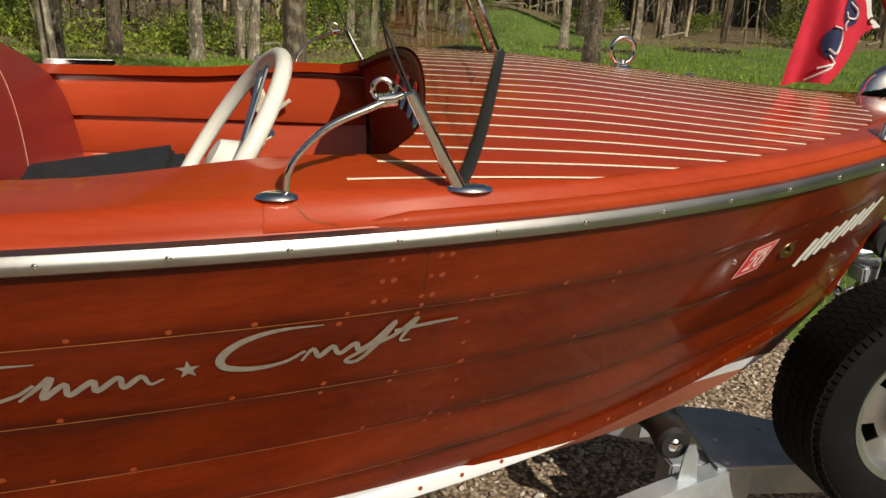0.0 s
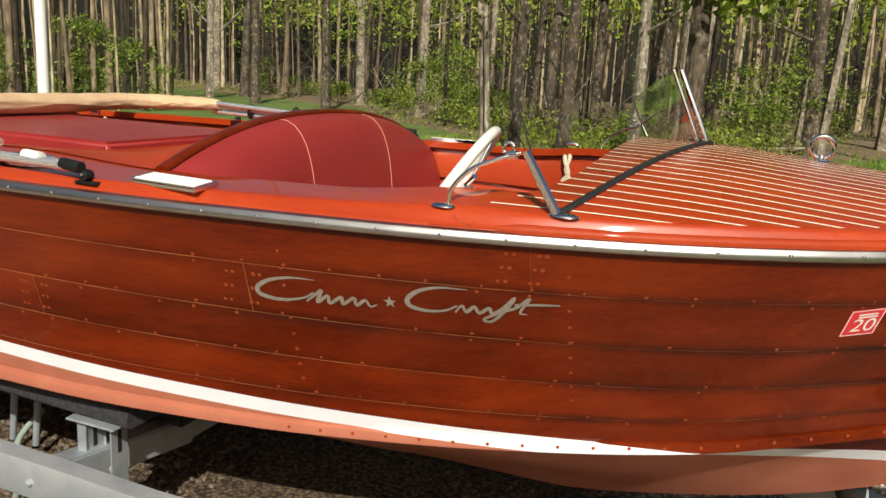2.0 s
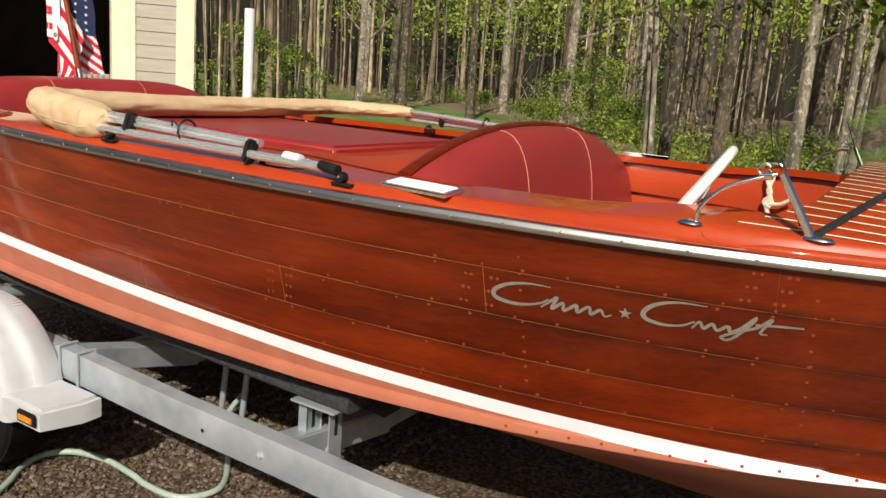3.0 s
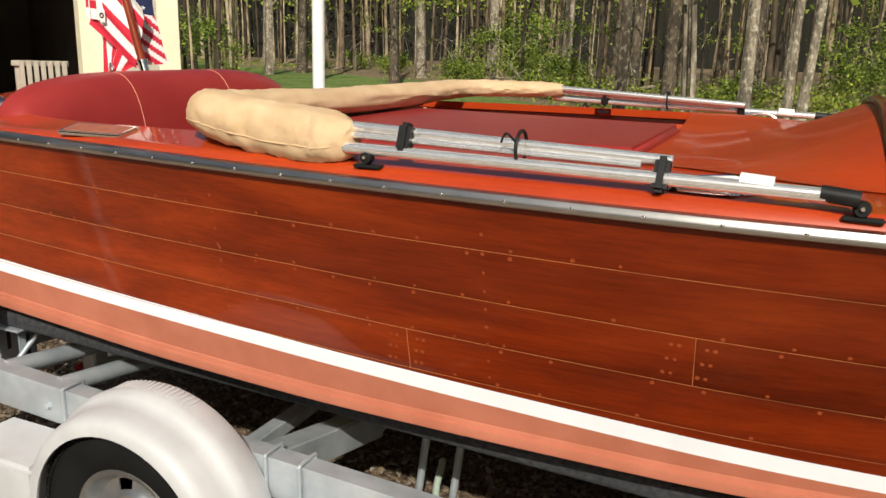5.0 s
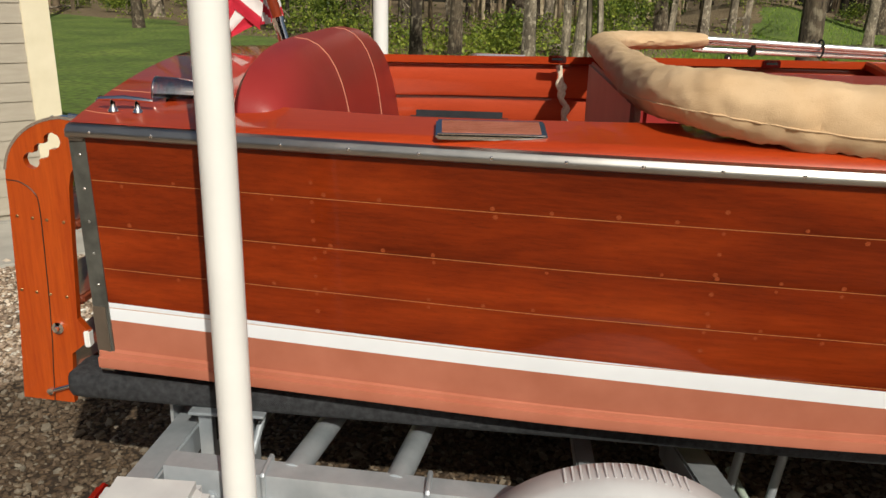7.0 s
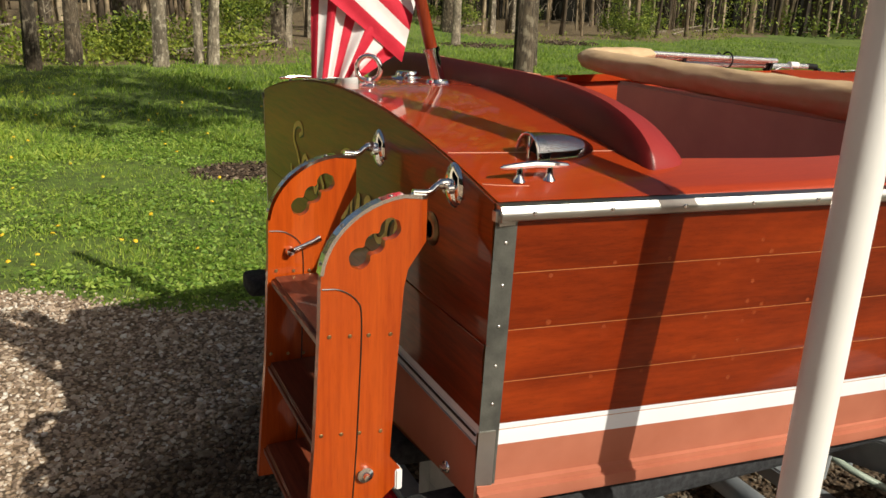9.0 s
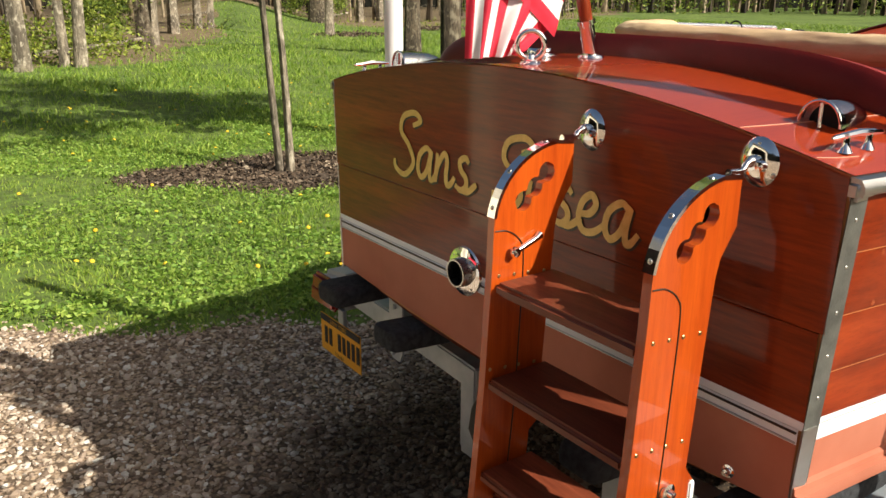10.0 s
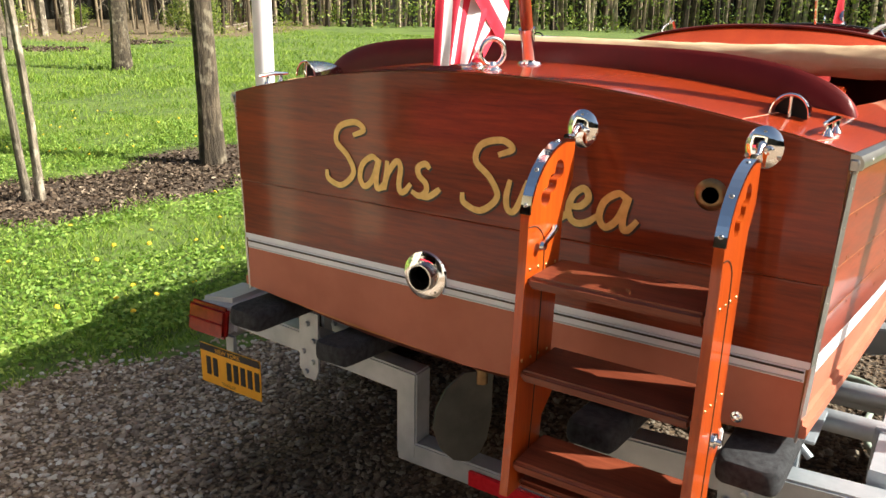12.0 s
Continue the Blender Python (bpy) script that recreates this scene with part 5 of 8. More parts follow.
# ---------------------------------------------------------------- folded bimini top
bimini = thing("bimini_top", "folded bimini top in a tan canvas boot on aluminium tubes", "canopy")
path = spline([(1.828, -0.980, 1.412), (1.72, -0.962, 1.420), (1.55, -0.940, 1.430), (1.40, -0.915, 1.440), (1.31, -0.86, 1.444), (1.275, -0.72, 1.440), (1.285, -0.40, 1.434), (1.30, 0.0, 1.432),
               (1.31, 0.40, 1.434), (1.33, 0.72, 1.440), (1.385, 0.88, 1.442), (1.49, 0.95, 1.444), (1.62, 0.975, 1.447), (1.78, 0.985, 1.450)], 14)
rows = []
n = len(path)
for i, p in enumerate(path):
    t = (path[min(i + 1, n - 1)] - path[max(i - 1, 0)]).normalized()
    a = t.cross(Vector((0, 0, 1))).normalized()
    s = i / (n - 1)
    fat = max(0.0, 1 - ((s - 0.13) / 0.17) ** 2)
    wid = 0.060 + 0.010 * fat + 0.003 * math.sin(s * 31) + 0.002 * math.sin(s * 77)
    hgt = 0.057 + 0.014 * fat - 0.030 * min(0.5, max(0, s - 0.25))
    if s > 0.62:
        wid, hgt = wid * (1 - 0.12 * (s - 0.62)), hgt * (1 - 0.45 * (s - 0.62))
    ends = min(1, 0.52 + 2.0 * math.sqrt(s)) if s < 0.5 else min(1, 0.62 + 1.6 * math.sqrt(1 - s))
    sag = -0.010 * math.sin(math.pi * min(1, s / 0.26)) if s < 0.26 else 0
    row = []
    for k in range(44):
        g = k * math.tau / 44
        fold = 1 + 0.022 * math.sin(5 * g + 9 * s + 2 * math.sin(23 * s)) * (0.4 + 0.6 * abs(math.sin(14 * s))) + 0.085 * noise.noise(Vector((s * 34, g * 1.6, 1))) - 0.32 * max(0.0, 0.20 - abs(noise.noise(Vector((s * 60 + g * 1.2, g * 1.3 - s * 22, 4))))) - 0.07 * max(0.0, 0.25 - abs(noise.noise(Vector((s * 95 - g * 1.5, g * 2.0, 9)))))
        row.append(p + a * math.cos(g) * wid * fold * ends + Vector((0, 0, math.sin(g) * hgt * fold * ends + sag)))
    rows.append(row)
seam_line = [rows[i][24] for i in range(4, int(0.42 * n), 2)]
boot = part("canvas_boot", grid(rows, closed_v=True, cap=True), canvas, bimini, "baggy tan canvas boot")
part("seam", tube(seam_line, 0.0022, 6), canvas, boot, "stitched seam along the boot")
for sgn in (-1, 1):
    e, zt = (1.80, 1.443) if sgn < 0 else (1.73, 1.458)
    for a, b, r in (((e, sgn * 0.966, zt), (2.56, sgn * 0.985, 1.424), 0.0125), ((e, sgn * 1.000, zt - 0.046), (2.86, sgn * 1.032, 1.392), 0.0135), ((e, sgn * 0.978, zt - 0.018), (2.50, sgn * 0.995, 1.413), 0.0075)):
        part("frame_tube", tube([a, tuple((p + q) / 2 for p, q in zip(a, b)), b], r, 14), alu, bimini, "polished aluminium tube")
    for x in (1.972, 2.545):
        f = (x - 1.8) / (2.56 - 1.8)
        yc, zc = sgn * (0.980 + 0.03 * f), 1.440 - 0.035 * f
        part("tube_clamp", move(box(-0.015, 0.015, -0.021, 0.021, -0.042, 0.030, 0.008), pose(x, yc + sgn * 0.004, zc, 16 * sgn, 2, 0)), black_plastic, bimini)
    part("tie_cord", torus(0.036, 0.004, pose(2.245, sgn * 0.99, 1.428, 0, 90, 0), 20, 6), black_plastic, bimini)
    part("tie_tail", tube(spline([(2.245, sgn * 1.02, 1.44), (2.225, sgn * 1.03, 1.46), (2.21, sgn * 1.02, 1.44)], 4), 0.003, 6), black_plastic, bimini)
    part("slide_collar", tube([(2.69, sgn * 1.019, 1.403), (2.75, sgn * 1.023, 1.400)], 0.0165, 14), pvc, bimini)
    part("end_fitting", tube([(2.83, sgn * 1.030, 1.395), (2.895, sgn * 1.034, 1.390)], 0.0155, 14), black_plastic, bimini)
    for x in (1.885, 2.905):
        y = sgn * (1.006 if x < 2 else 1.022)
        z = deck_z(x, y)
        part("deck_hinge", box(x - 0.036, x + 0.036, y - 0.014, y + 0.014, z - 0.001, z + 0.007, 0.003), black_plastic, bimini)
        part("hinge_jaw", lathe([(0, -0.012), (0.013, -0.012), (0.016, 0), (0.013, 0.012), (0, 0.012)], 14, pose(x - 0.004, y, z + 0.022, 90)), black_plastic, bimini)
        part("hinge_pin", tube([(x - 0.004, y - 0.018, z + 0.024), (x - 0.004, y + 0.018, z + 0.024)], 0.004, 8), chrome, bimini)

# ---------------------------------------------------------------- flags
def cloth(patch, nh, nf, colour, mats, parent, label):
    bm = bmesh.new()
    vs = [[bm.verts.new(patch(i / nh, j / nf)) for j in range(nf + 1)] for i in range(nh + 1)]
    for i in range(nh):
        for j in range(nf):
            f = bm.faces.new((vs[i][j], vs[i + 1][j], vs[i + 1][j + 1], vs[i][j + 1]))
            f.material_index = colour((i + 0.5) / nh, (j + 0.5) / nf)
    bmesh.ops.recalc_face_normals(bm, faces=bm.faces)
    return part("cloth", bm, mats, parent, label)


def bez(pts, t):
    p = [Vector(q) for q in pts]
    while len(p) > 1:
        p = [a.lerp(b, t) for a, b in zip(p, p[1:])]
    return p[0]


ensign = thing("stern_flag", "red, white and blue striped flag drooping from a staff", "flag")
sb, st = Vector((0.272, 0, deck_z(0.272, 0))), Vector((0.03, 0, 2.30))
part("staff", tube([sb + Vector((0, 0, 0.01)), sb.lerp(st, 0.15), sb.lerp(st, 0.5), st], [0.0145, 0.0165, 0.014, 0.010], 14), staff_wood, ensign, "varnished mahogany staff")
part("finial", lathe([(0, 0.03), (0.012, 0.026), (0.017, 0.014), (0.012, 0.002), (0.008, 0)], 14, Matrix.Translation(st)), staff_wood, ensign)
part("staff_socket", tube([sb, sb.lerp(st, 0.105)], [0.019, 0.018], 16), chrome, ensign)
part("socket_collar", tube([sb.lerp(st, 0.092), sb.lerp(st, 0.105)], 0.022, 16), chrome, ensign)
part("socket_base", lathe([(0.02, 0.009), (0.03, 0.006), (0.034, 0)], 20, Matrix.Translation(sb)), chrome, ensign)


def quad_patch(c00, c01, c10, c11, wave, turns, phase):
    """A soft cloth between four corners: h across the stripes, f along them."""
    c00, c01, c10, c11 = (Vector(c) for c in (c00, c01, c10, c11))

    def f_(h, f):
        p = c00.lerp(c01, f).lerp(c10.lerp(c11, f), h)
        w = wave * (math.sin(turns * h * math.tau + phase + 1.3 * f) + 0.45 * math.sin(2.3 * turns * h * math.tau + 3 * f))
        return p + Vector((0.35 * w, w, 0.25 * w * math.sin(3 * f)))
    return f_


# the folded flag: a slanting fold behind the staff and the fly hanging below it
front_fold = quad_patch((-0.060, 0.020, 1.675), (0.178, 0.030, 1.495), (-0.030, 0.030, 2.00), (0.240, 0.040, 1.74), 0.006, 1.4, 0.6)
fly_fold = quad_patch((-0.055, 0.062, 1.80), (-0.052, 0.078, 1.452), (0.170, 0.036, 1.515), (0.065, 0.030, 1.458), 0.009, 2.3, 0.2)
port_fold = quad_patch((0.172, 0.032, 1.510), (0.222, 0.170, 1.515), (0.110, 0.030, 2.05), (0.150, 0.140, 2.00), 0.006, 1.2, 0.3)
top_fold = quad_patch((-0.075, 0.022, 1.70), (-0.095, 0.020, 2.20), (0.046, 0.020, 1.69), (0.062, 0.012, 2.20), 0.006, 1.0, 1.0)
cloth(front_fold, 63, 30, lambda h, f: 0 if int(h * 6) % 2 == 0 else 1, [flag_red, flag_white], ensign, "striped flag cloth in a slanting fold")
cloth(fly_fold, 63, 26, lambda h, f: 0 if int(h * 9) % 2 == 0 else 1, [flag_red, flag_white], ensign, "striped fly of the flag hanging down")
cloth(port_fold, 60, 24, lambda h, f: 2 if h > 0.42 else (0 if int((h * 1.2 + 0.25 * f) * 14) % 2 == 0 else 1), [flag_red, flag_white, flag_blue], ensign, "flag cloth folded behind the staff, with a blue corner")
cloth(top_fold, 24, 45, lambda h, f: 1 if h > 0.62 else (1 if int(f * 12) % 2 == 0 else 0), [flag_red, flag_white], ensign, "striped flag cloth folded at the hoist")
part("hoist_tag", box(0.022, 0.050, 0.006, 0.012, 1.682, 1.735, 0.002), flag_white, ensign)
part("grommet", torus(0.009, 0.003, pose(0.036, 0.005, 1.712, 90), 16, 6), bronze, ensign)
bm = bmesh.new()
for a in range(2):
    for b in range(6):
        h, f = 0.47 + b * 0.08, 0.25 + a * 0.4
        p = port_fold(h, f)
        e1 = (port_fold(h + 0.01, f) - p).normalized()
        e2 = (port_fold(h, f + 0.01) - p).normalized()
        nrm = e1.cross(e2).normalized()
        for s in (-0.003, 0.003):
            bm.faces.new([bm.verts.new(p + nrm * s + (e1 * math.cos(k * math.pi / 5) + e2 * math.sin(k * math.pi / 5)) * (0.011 if k % 2 == 0 else 0.0045)) for k in range(10)])
tagged(part("stars", bm, flag_white, ensign, smooth=False), "rows of small white stars", kind="stuff")

burgee = thing("bow_pennant", "red pennant with navy patches hanging from a mahogany bow staff", "flag")
bb, bt = Vector((5.442, 0, 1.515)), Vector((5.145, 0, 1.925))
part("staff", tube([bb, bb.lerp(bt, 0.3), bb.lerp(bt, 0.9), bt], [0.0115, 0.0135, 0.0105, 0.0095], 14), staff_wood, burgee, "varnished mahogany staff")
part("finial", lathe([(0, 0.022), (0.010, 0.019), (0.013, 0.010), (0.009, 0.002), (0.013, 0.0), (0.011, -0.006)], 14, Matrix.Translation(bt) @ (Vector((0, 0, 1)).rotation_difference(bt - bb)).to_matrix().to_4x4()), staff_wood, burgee)


def burgee_patch(h, f):
    upper = bez([(5.172, 1.842), (5.118, 1.78), (5.10, 1.60), (5.080, 1.452)], f)
    lower = bez([(5.318, 1.612), (5.265, 1.60), (5.300, 1.56), (5.205, 1.462)], f)
    p = lower.lerp(upper, h)
    y = 0.022 * math.sin(h * 6 + 2.5 * f) * (0.3 + f) + 0.010 * math.sin(h * 14 + 5 * f)
    return Vector((p.x, y - 0.006, p.y + 0.012 * f * math.sin(h * math.pi)))


bcl = cloth(burgee_patch, 28, 32, lambda h, f: 1 if f < 0.10 else 0, [flag_red, flag_white], burgee, "red pennant cloth with a white hoist")


def decal(patch, ch, cf, rh, rf, material, parent, name, off):
    for s in (-1, 1):
        rows = []
        for q in range(5):
            row = []
            for k in range(20):
                h, f = ch + rh * q / 4 * math.cos(k * math.tau / 20), cf + rf * q / 4 * math.sin(k * math.tau / 20)
                p = patch(h, f)
                nrm = (patch(h + 0.01, f) - p).cross(patch(h, f + 0.01) - p).normalized()
                row.append(p + nrm * off * s)
            rows.append(row)
        part(name, grid(rows, closed_v=True), material, parent)


decal(burgee_patch, 0.36, 0.36, 0.13, 0.14, flag_blue, bcl, "navy_patch", 0.0022)
decal(burgee_patch, 0.46, 0.70, 0.20, 0.13, flag_blue, bcl, "navy_patch", 0.0022)
for pts in ([(0.42, 0.28), (0.30, 0.27), (0.27, 0.36), (0.36, 0.42), (0.42, 0.40)], [(0.34, 0.44), (0.36, 0.50), (0.32, 0.54)], [(0.60, 0.60), (0.42, 0.60), (0.34, 0.70), (0.44, 0.78), (0.56, 0.76)], [(0.52, 0.80), (0.40, 0.86), (0.50, 0.93), (0.60, 0.99)], [(0.36, 0.84), (0.56, 0.90)]):
    for s in (-1, 1):
        q = spline([(a, b, 0) for a, b in pts], 5)
        row = []
        for p in q:
            c = burgee_patch(p.x, min(p.y, 0.99))
            nrm = (burgee_patch(p.x + 0.01, min(p.y, 0.99)) - c).cross(burgee_patch(p.x, min(p.y, 0.99) + 0.01) - c).normalized()
            row.append(c + nrm * 0.0036 * s)
        part("white_stroke", tube(row, 0.0042, 6, squash=0.6), flag_white, bcl)
for h, f in ((0.93, 0.05), (0.07, 0.05)):
    p = burgee_patch(h, f)
    part("grommet", torus(0.008, 0.003, Matrix.Translation(p) @ pose(0, 0, 0, 90), 14, 6), bronze, bcl)
part("snap_hook", tube(spline([burgee_patch(0.95, 0.03), Vector((5.186, 0, 1.858)), Vector((5.196, 0, 1.858))], 4), 0.003, 6), bronze, burgee)

# ---------------------------------------------------------------- boarding ladder
ladder = thing("boarding_ladder", "folding mahogany boarding ladder with chrome edging hooked on the transom", "ladder")
outline = [(-0.060, 1.318)] + [(-0.088 - 0.172 * math.sin(a), 1.172 + 0.152 * math.cos(a)) for a in (radians(6 + 84 * k / 12) for k in range(13))] + \
          [(-0.262, 1.10), (-0.275, 0.85), (-0.300, 0.565), (-0.162, 0.556), (-0.150, 0.70), (-0.098, 0.742), (-0.098, 0.765), (-0.124, 0.80), (-0.112, 1.0), (-0.102, 1.15), (-0.094, 1.185), (-0.060, 1.235)]


def ladder_board(y0):
    """A shaped side with a pierced grip: outline and grip joined as one ring of faces."""
    mid, ax = Vector((-0.1595, 1.2395)), Vector((0.76, 0.65)).normalized()
    nr = Vector((-ax.y, ax.x))
    cs = [(-0.038, 0.0205), (0.0, 0.0195), (0.039, 0.0205)]
    ss = [-0.0585 + 0.1180 * k / 22 for k in range(23)]
    wd = [max([math.sqrt(max(0.0, r * r - (q - c) ** 2)) for c, r in cs] + [0.0005]) for q in ss]
    hole = [tuple(mid + ax * q + nr * w) for q, w in zip(ss, wd)] + [tuple(mid + ax * q - nr * w) for q, w in list(zip(ss, wd))[::-1]]
    bm = bmesh.new()
    loops = []
    for ring in (outline, hole):
        vs = [bm.verts.new((a, y0, b)) for a, b in ring]
        loops += [bm.edges.new((vs[i], vs[(i + 1) % len(vs)])) for i in range(len(vs))]
    bmesh.ops.triangle_fill(bm, edges=loops, use_beauty=True)
    geo = bmesh.ops.extrude_face_region(bm, geom=bm.faces[:])
    bmesh.ops.translate(bm, verts=[v for v in geo["geom"] if isinstance(v, bmesh.types.BMVert)], vec=(0, 0.019, 0))
    return bm


for y0 in (-0.676, -0.292):
    bd = part("ladder_side", ladder_board(y0), ladder_wood, ladder, "shaped mahogany ladder side with a pierced grip")
    edge_pts = [(a, b) for a, b in outline[0:14]]
    rows = []
    for a, b in edge_pts:
        d = Vector((a + 0.10, 0, b - 1.16)).normalized()
        rows.append([Vector((a, y0 - 0.0015, b)) - d * 0.004, Vector((a, y0 - 0.0015, b)) + d * 0.003, Vector((a, y0 + 0.0205, b)) + d * 0.003, Vector((a, y0 + 0.0205, b)) - d * 0.004])
    part("chrome_edging", grid(rows[:-1], closed_v=True, cap=True), chrome, bd, "chrome edging with screws", smooth=False)
    for k in (2, 7, 11):
        a, b = edge_pts[k]
        d = Vector((a + 0.10, 0, b - 1.16)).normalized()
        part("edging_screw", lathe([(0, 0.0025), (0.004, 0.0015), (0.005, 0)], 10, Matrix.Translation(Vector((a, y0 + 0.0095, b)) + d * 0.003) @ Vector((0, 0, 1)).rotation_difference(d).to_matrix().to_4x4()), steel, bd)
    yf = y0 - 0.0006
    for zz, sl in ((1.068, -0.10), (0.870, -0.12)):
        for a in (-0.245, -0.206, -0.170, -0.127):
            part("side_screw", lathe([(0, 0.0016), (0.0030, 0.0013), (0.0042, 0)], 10, Matrix.Translation((a - (0.017 if zz < 1 else 0), yf, zz + sl * (a + 0.2))) @ pose(0, 0, 0, 90)), brass, bd)
    part("fold_joint", tube(spline([(-0.258, yf, 1.165), (-0.225, yf, 1.160), (-0.195, yf, 1.138), (-0.184, yf, 1.10), (-0.188, yf, 0.95), (-0.196, yf, 0.78), (-0.21, yf, 0.62), (-0.215, yf, 0.56)], 6), 0.0014, 6), shade_paint, bd)
    for zl in ((1.125, 0.60) if y0 > -0.5 else (0.60,)):
        yy = y0 - 0.006
        part("latch_barrel", tube([(-0.222, yy, zl - 0.008), (-0.205, yy - 0.004, zl - 0.004), (-0.16, yy - 0.004, zl + 0.012), (-0.148, yy, zl + 0.016)], [0.009, 0.006, 0.006, 0.009], 10), chrome, bd, "chrome latch")
        part("latch_knob", lathe([(0, 0.014), (0.009, 0.012), (0.011, 0.004), (0.007, 0)], 14, Matrix.Translation((-0.215, yy, zl - 0.006)) @ pose(0, 0, 0, 90)), chrome, bd)
    if y0 < -0.5:
        part("side_knob", lathe([(0, 0.020), (0.006, 0.019), (0.008, 0.010), (0.016, 0.008), (0.017, 0.0)], 18, Matrix.Translation((-0.176, y0, 0.775)) @ pose(0, 0, 0, 90)), chrome, bd, "round chrome knob")
        part("foot_pad", box(-0.112, -0.097, y0 - 0.004, y0 + 0.022, 0.722, 0.768, 0.003), pvc, bd, "white plastic pad")
    yc = y0 + 0.010
    hk = part("grab_flange", lathe([(0, 0.012), (0.018, 0.011), (0.032, 0.006), (0.037, 0.001), (0.037, 0)], 26, at_transom(yc, 1.334) @ Matrix.Diagonal((1.15, 1.0, 1, 1))), chrome, ladder, "domed chrome transom hook plate")
    part("hook_arm", tube(spline([(-0.010, yc + 0.002, 1.338), (-0.034, yc + 0.001, 1.336), (-0.052, yc, 1.324), (-0.085, yc, 1.326)], 5), [0.010] * 5 + [0.0065] * 11, 10), chrome, hk)
    part("hook_knob", lathe([(0, 0.012), (0.008, 0.010), (0.010, 0.0)], 12, at_transom(yc - 0.012, 1.330, -0.012)), chrome, hk)
    for dy, dz in ((-0.03, -0.018), (0.03, -0.018), (0.0, 0.03)):
        part("plate_screw", lathe([(0, 0.004), (0.004, 0.003), (0.005, 0)], 10, at_transom(yc + dy, 1.334 + dz, -0.0065)), steel, hk)
for zt, xa, xb in ((1.062, -0.258, -0.100), (0.858, -0.272, -0.112), (0.650, -0.288, -0.140), (0.585, -0.255, -0.20)):
    th = 0.027 if zt > 0.6 else 0.02
    part("tread", box(xa, xb, -0.6565, -0.2925, zt - th, zt, 0.008, seg=3), tread_wood, ladder, "dull brown ladder tread")

# ---------------------------------------------------------------- trailer
trailer = thing("boat_trailer", "galvanised boat trailer with grey plastic fenders and carpeted bunks", "trailer")


def beam_z(x):
    return 0.527 - 0.048 * (x - 0.5)


def bar(a, b, w, h, material, parent, name, label="", bevel=0.006):
    """A rectangular bar between two points."""
    a, b = Vector(a), Vector(b)
    t = (b - a).normalized()
    s = t.cross(Vector((0, 0, 1)))
    s = s.normalized() if s.length > 1e-4 else Vector((0, 1, 0))
    up = s.cross(t)
    m = Matrix((t, s, up)).transposed().to_4x4()
    L = (b - a).length
    return part(name, move(box(0, L, -w / 2, w / 2, -h / 2, h / 2, bevel), Matrix.Translation(a) @ m), material, parent, label)


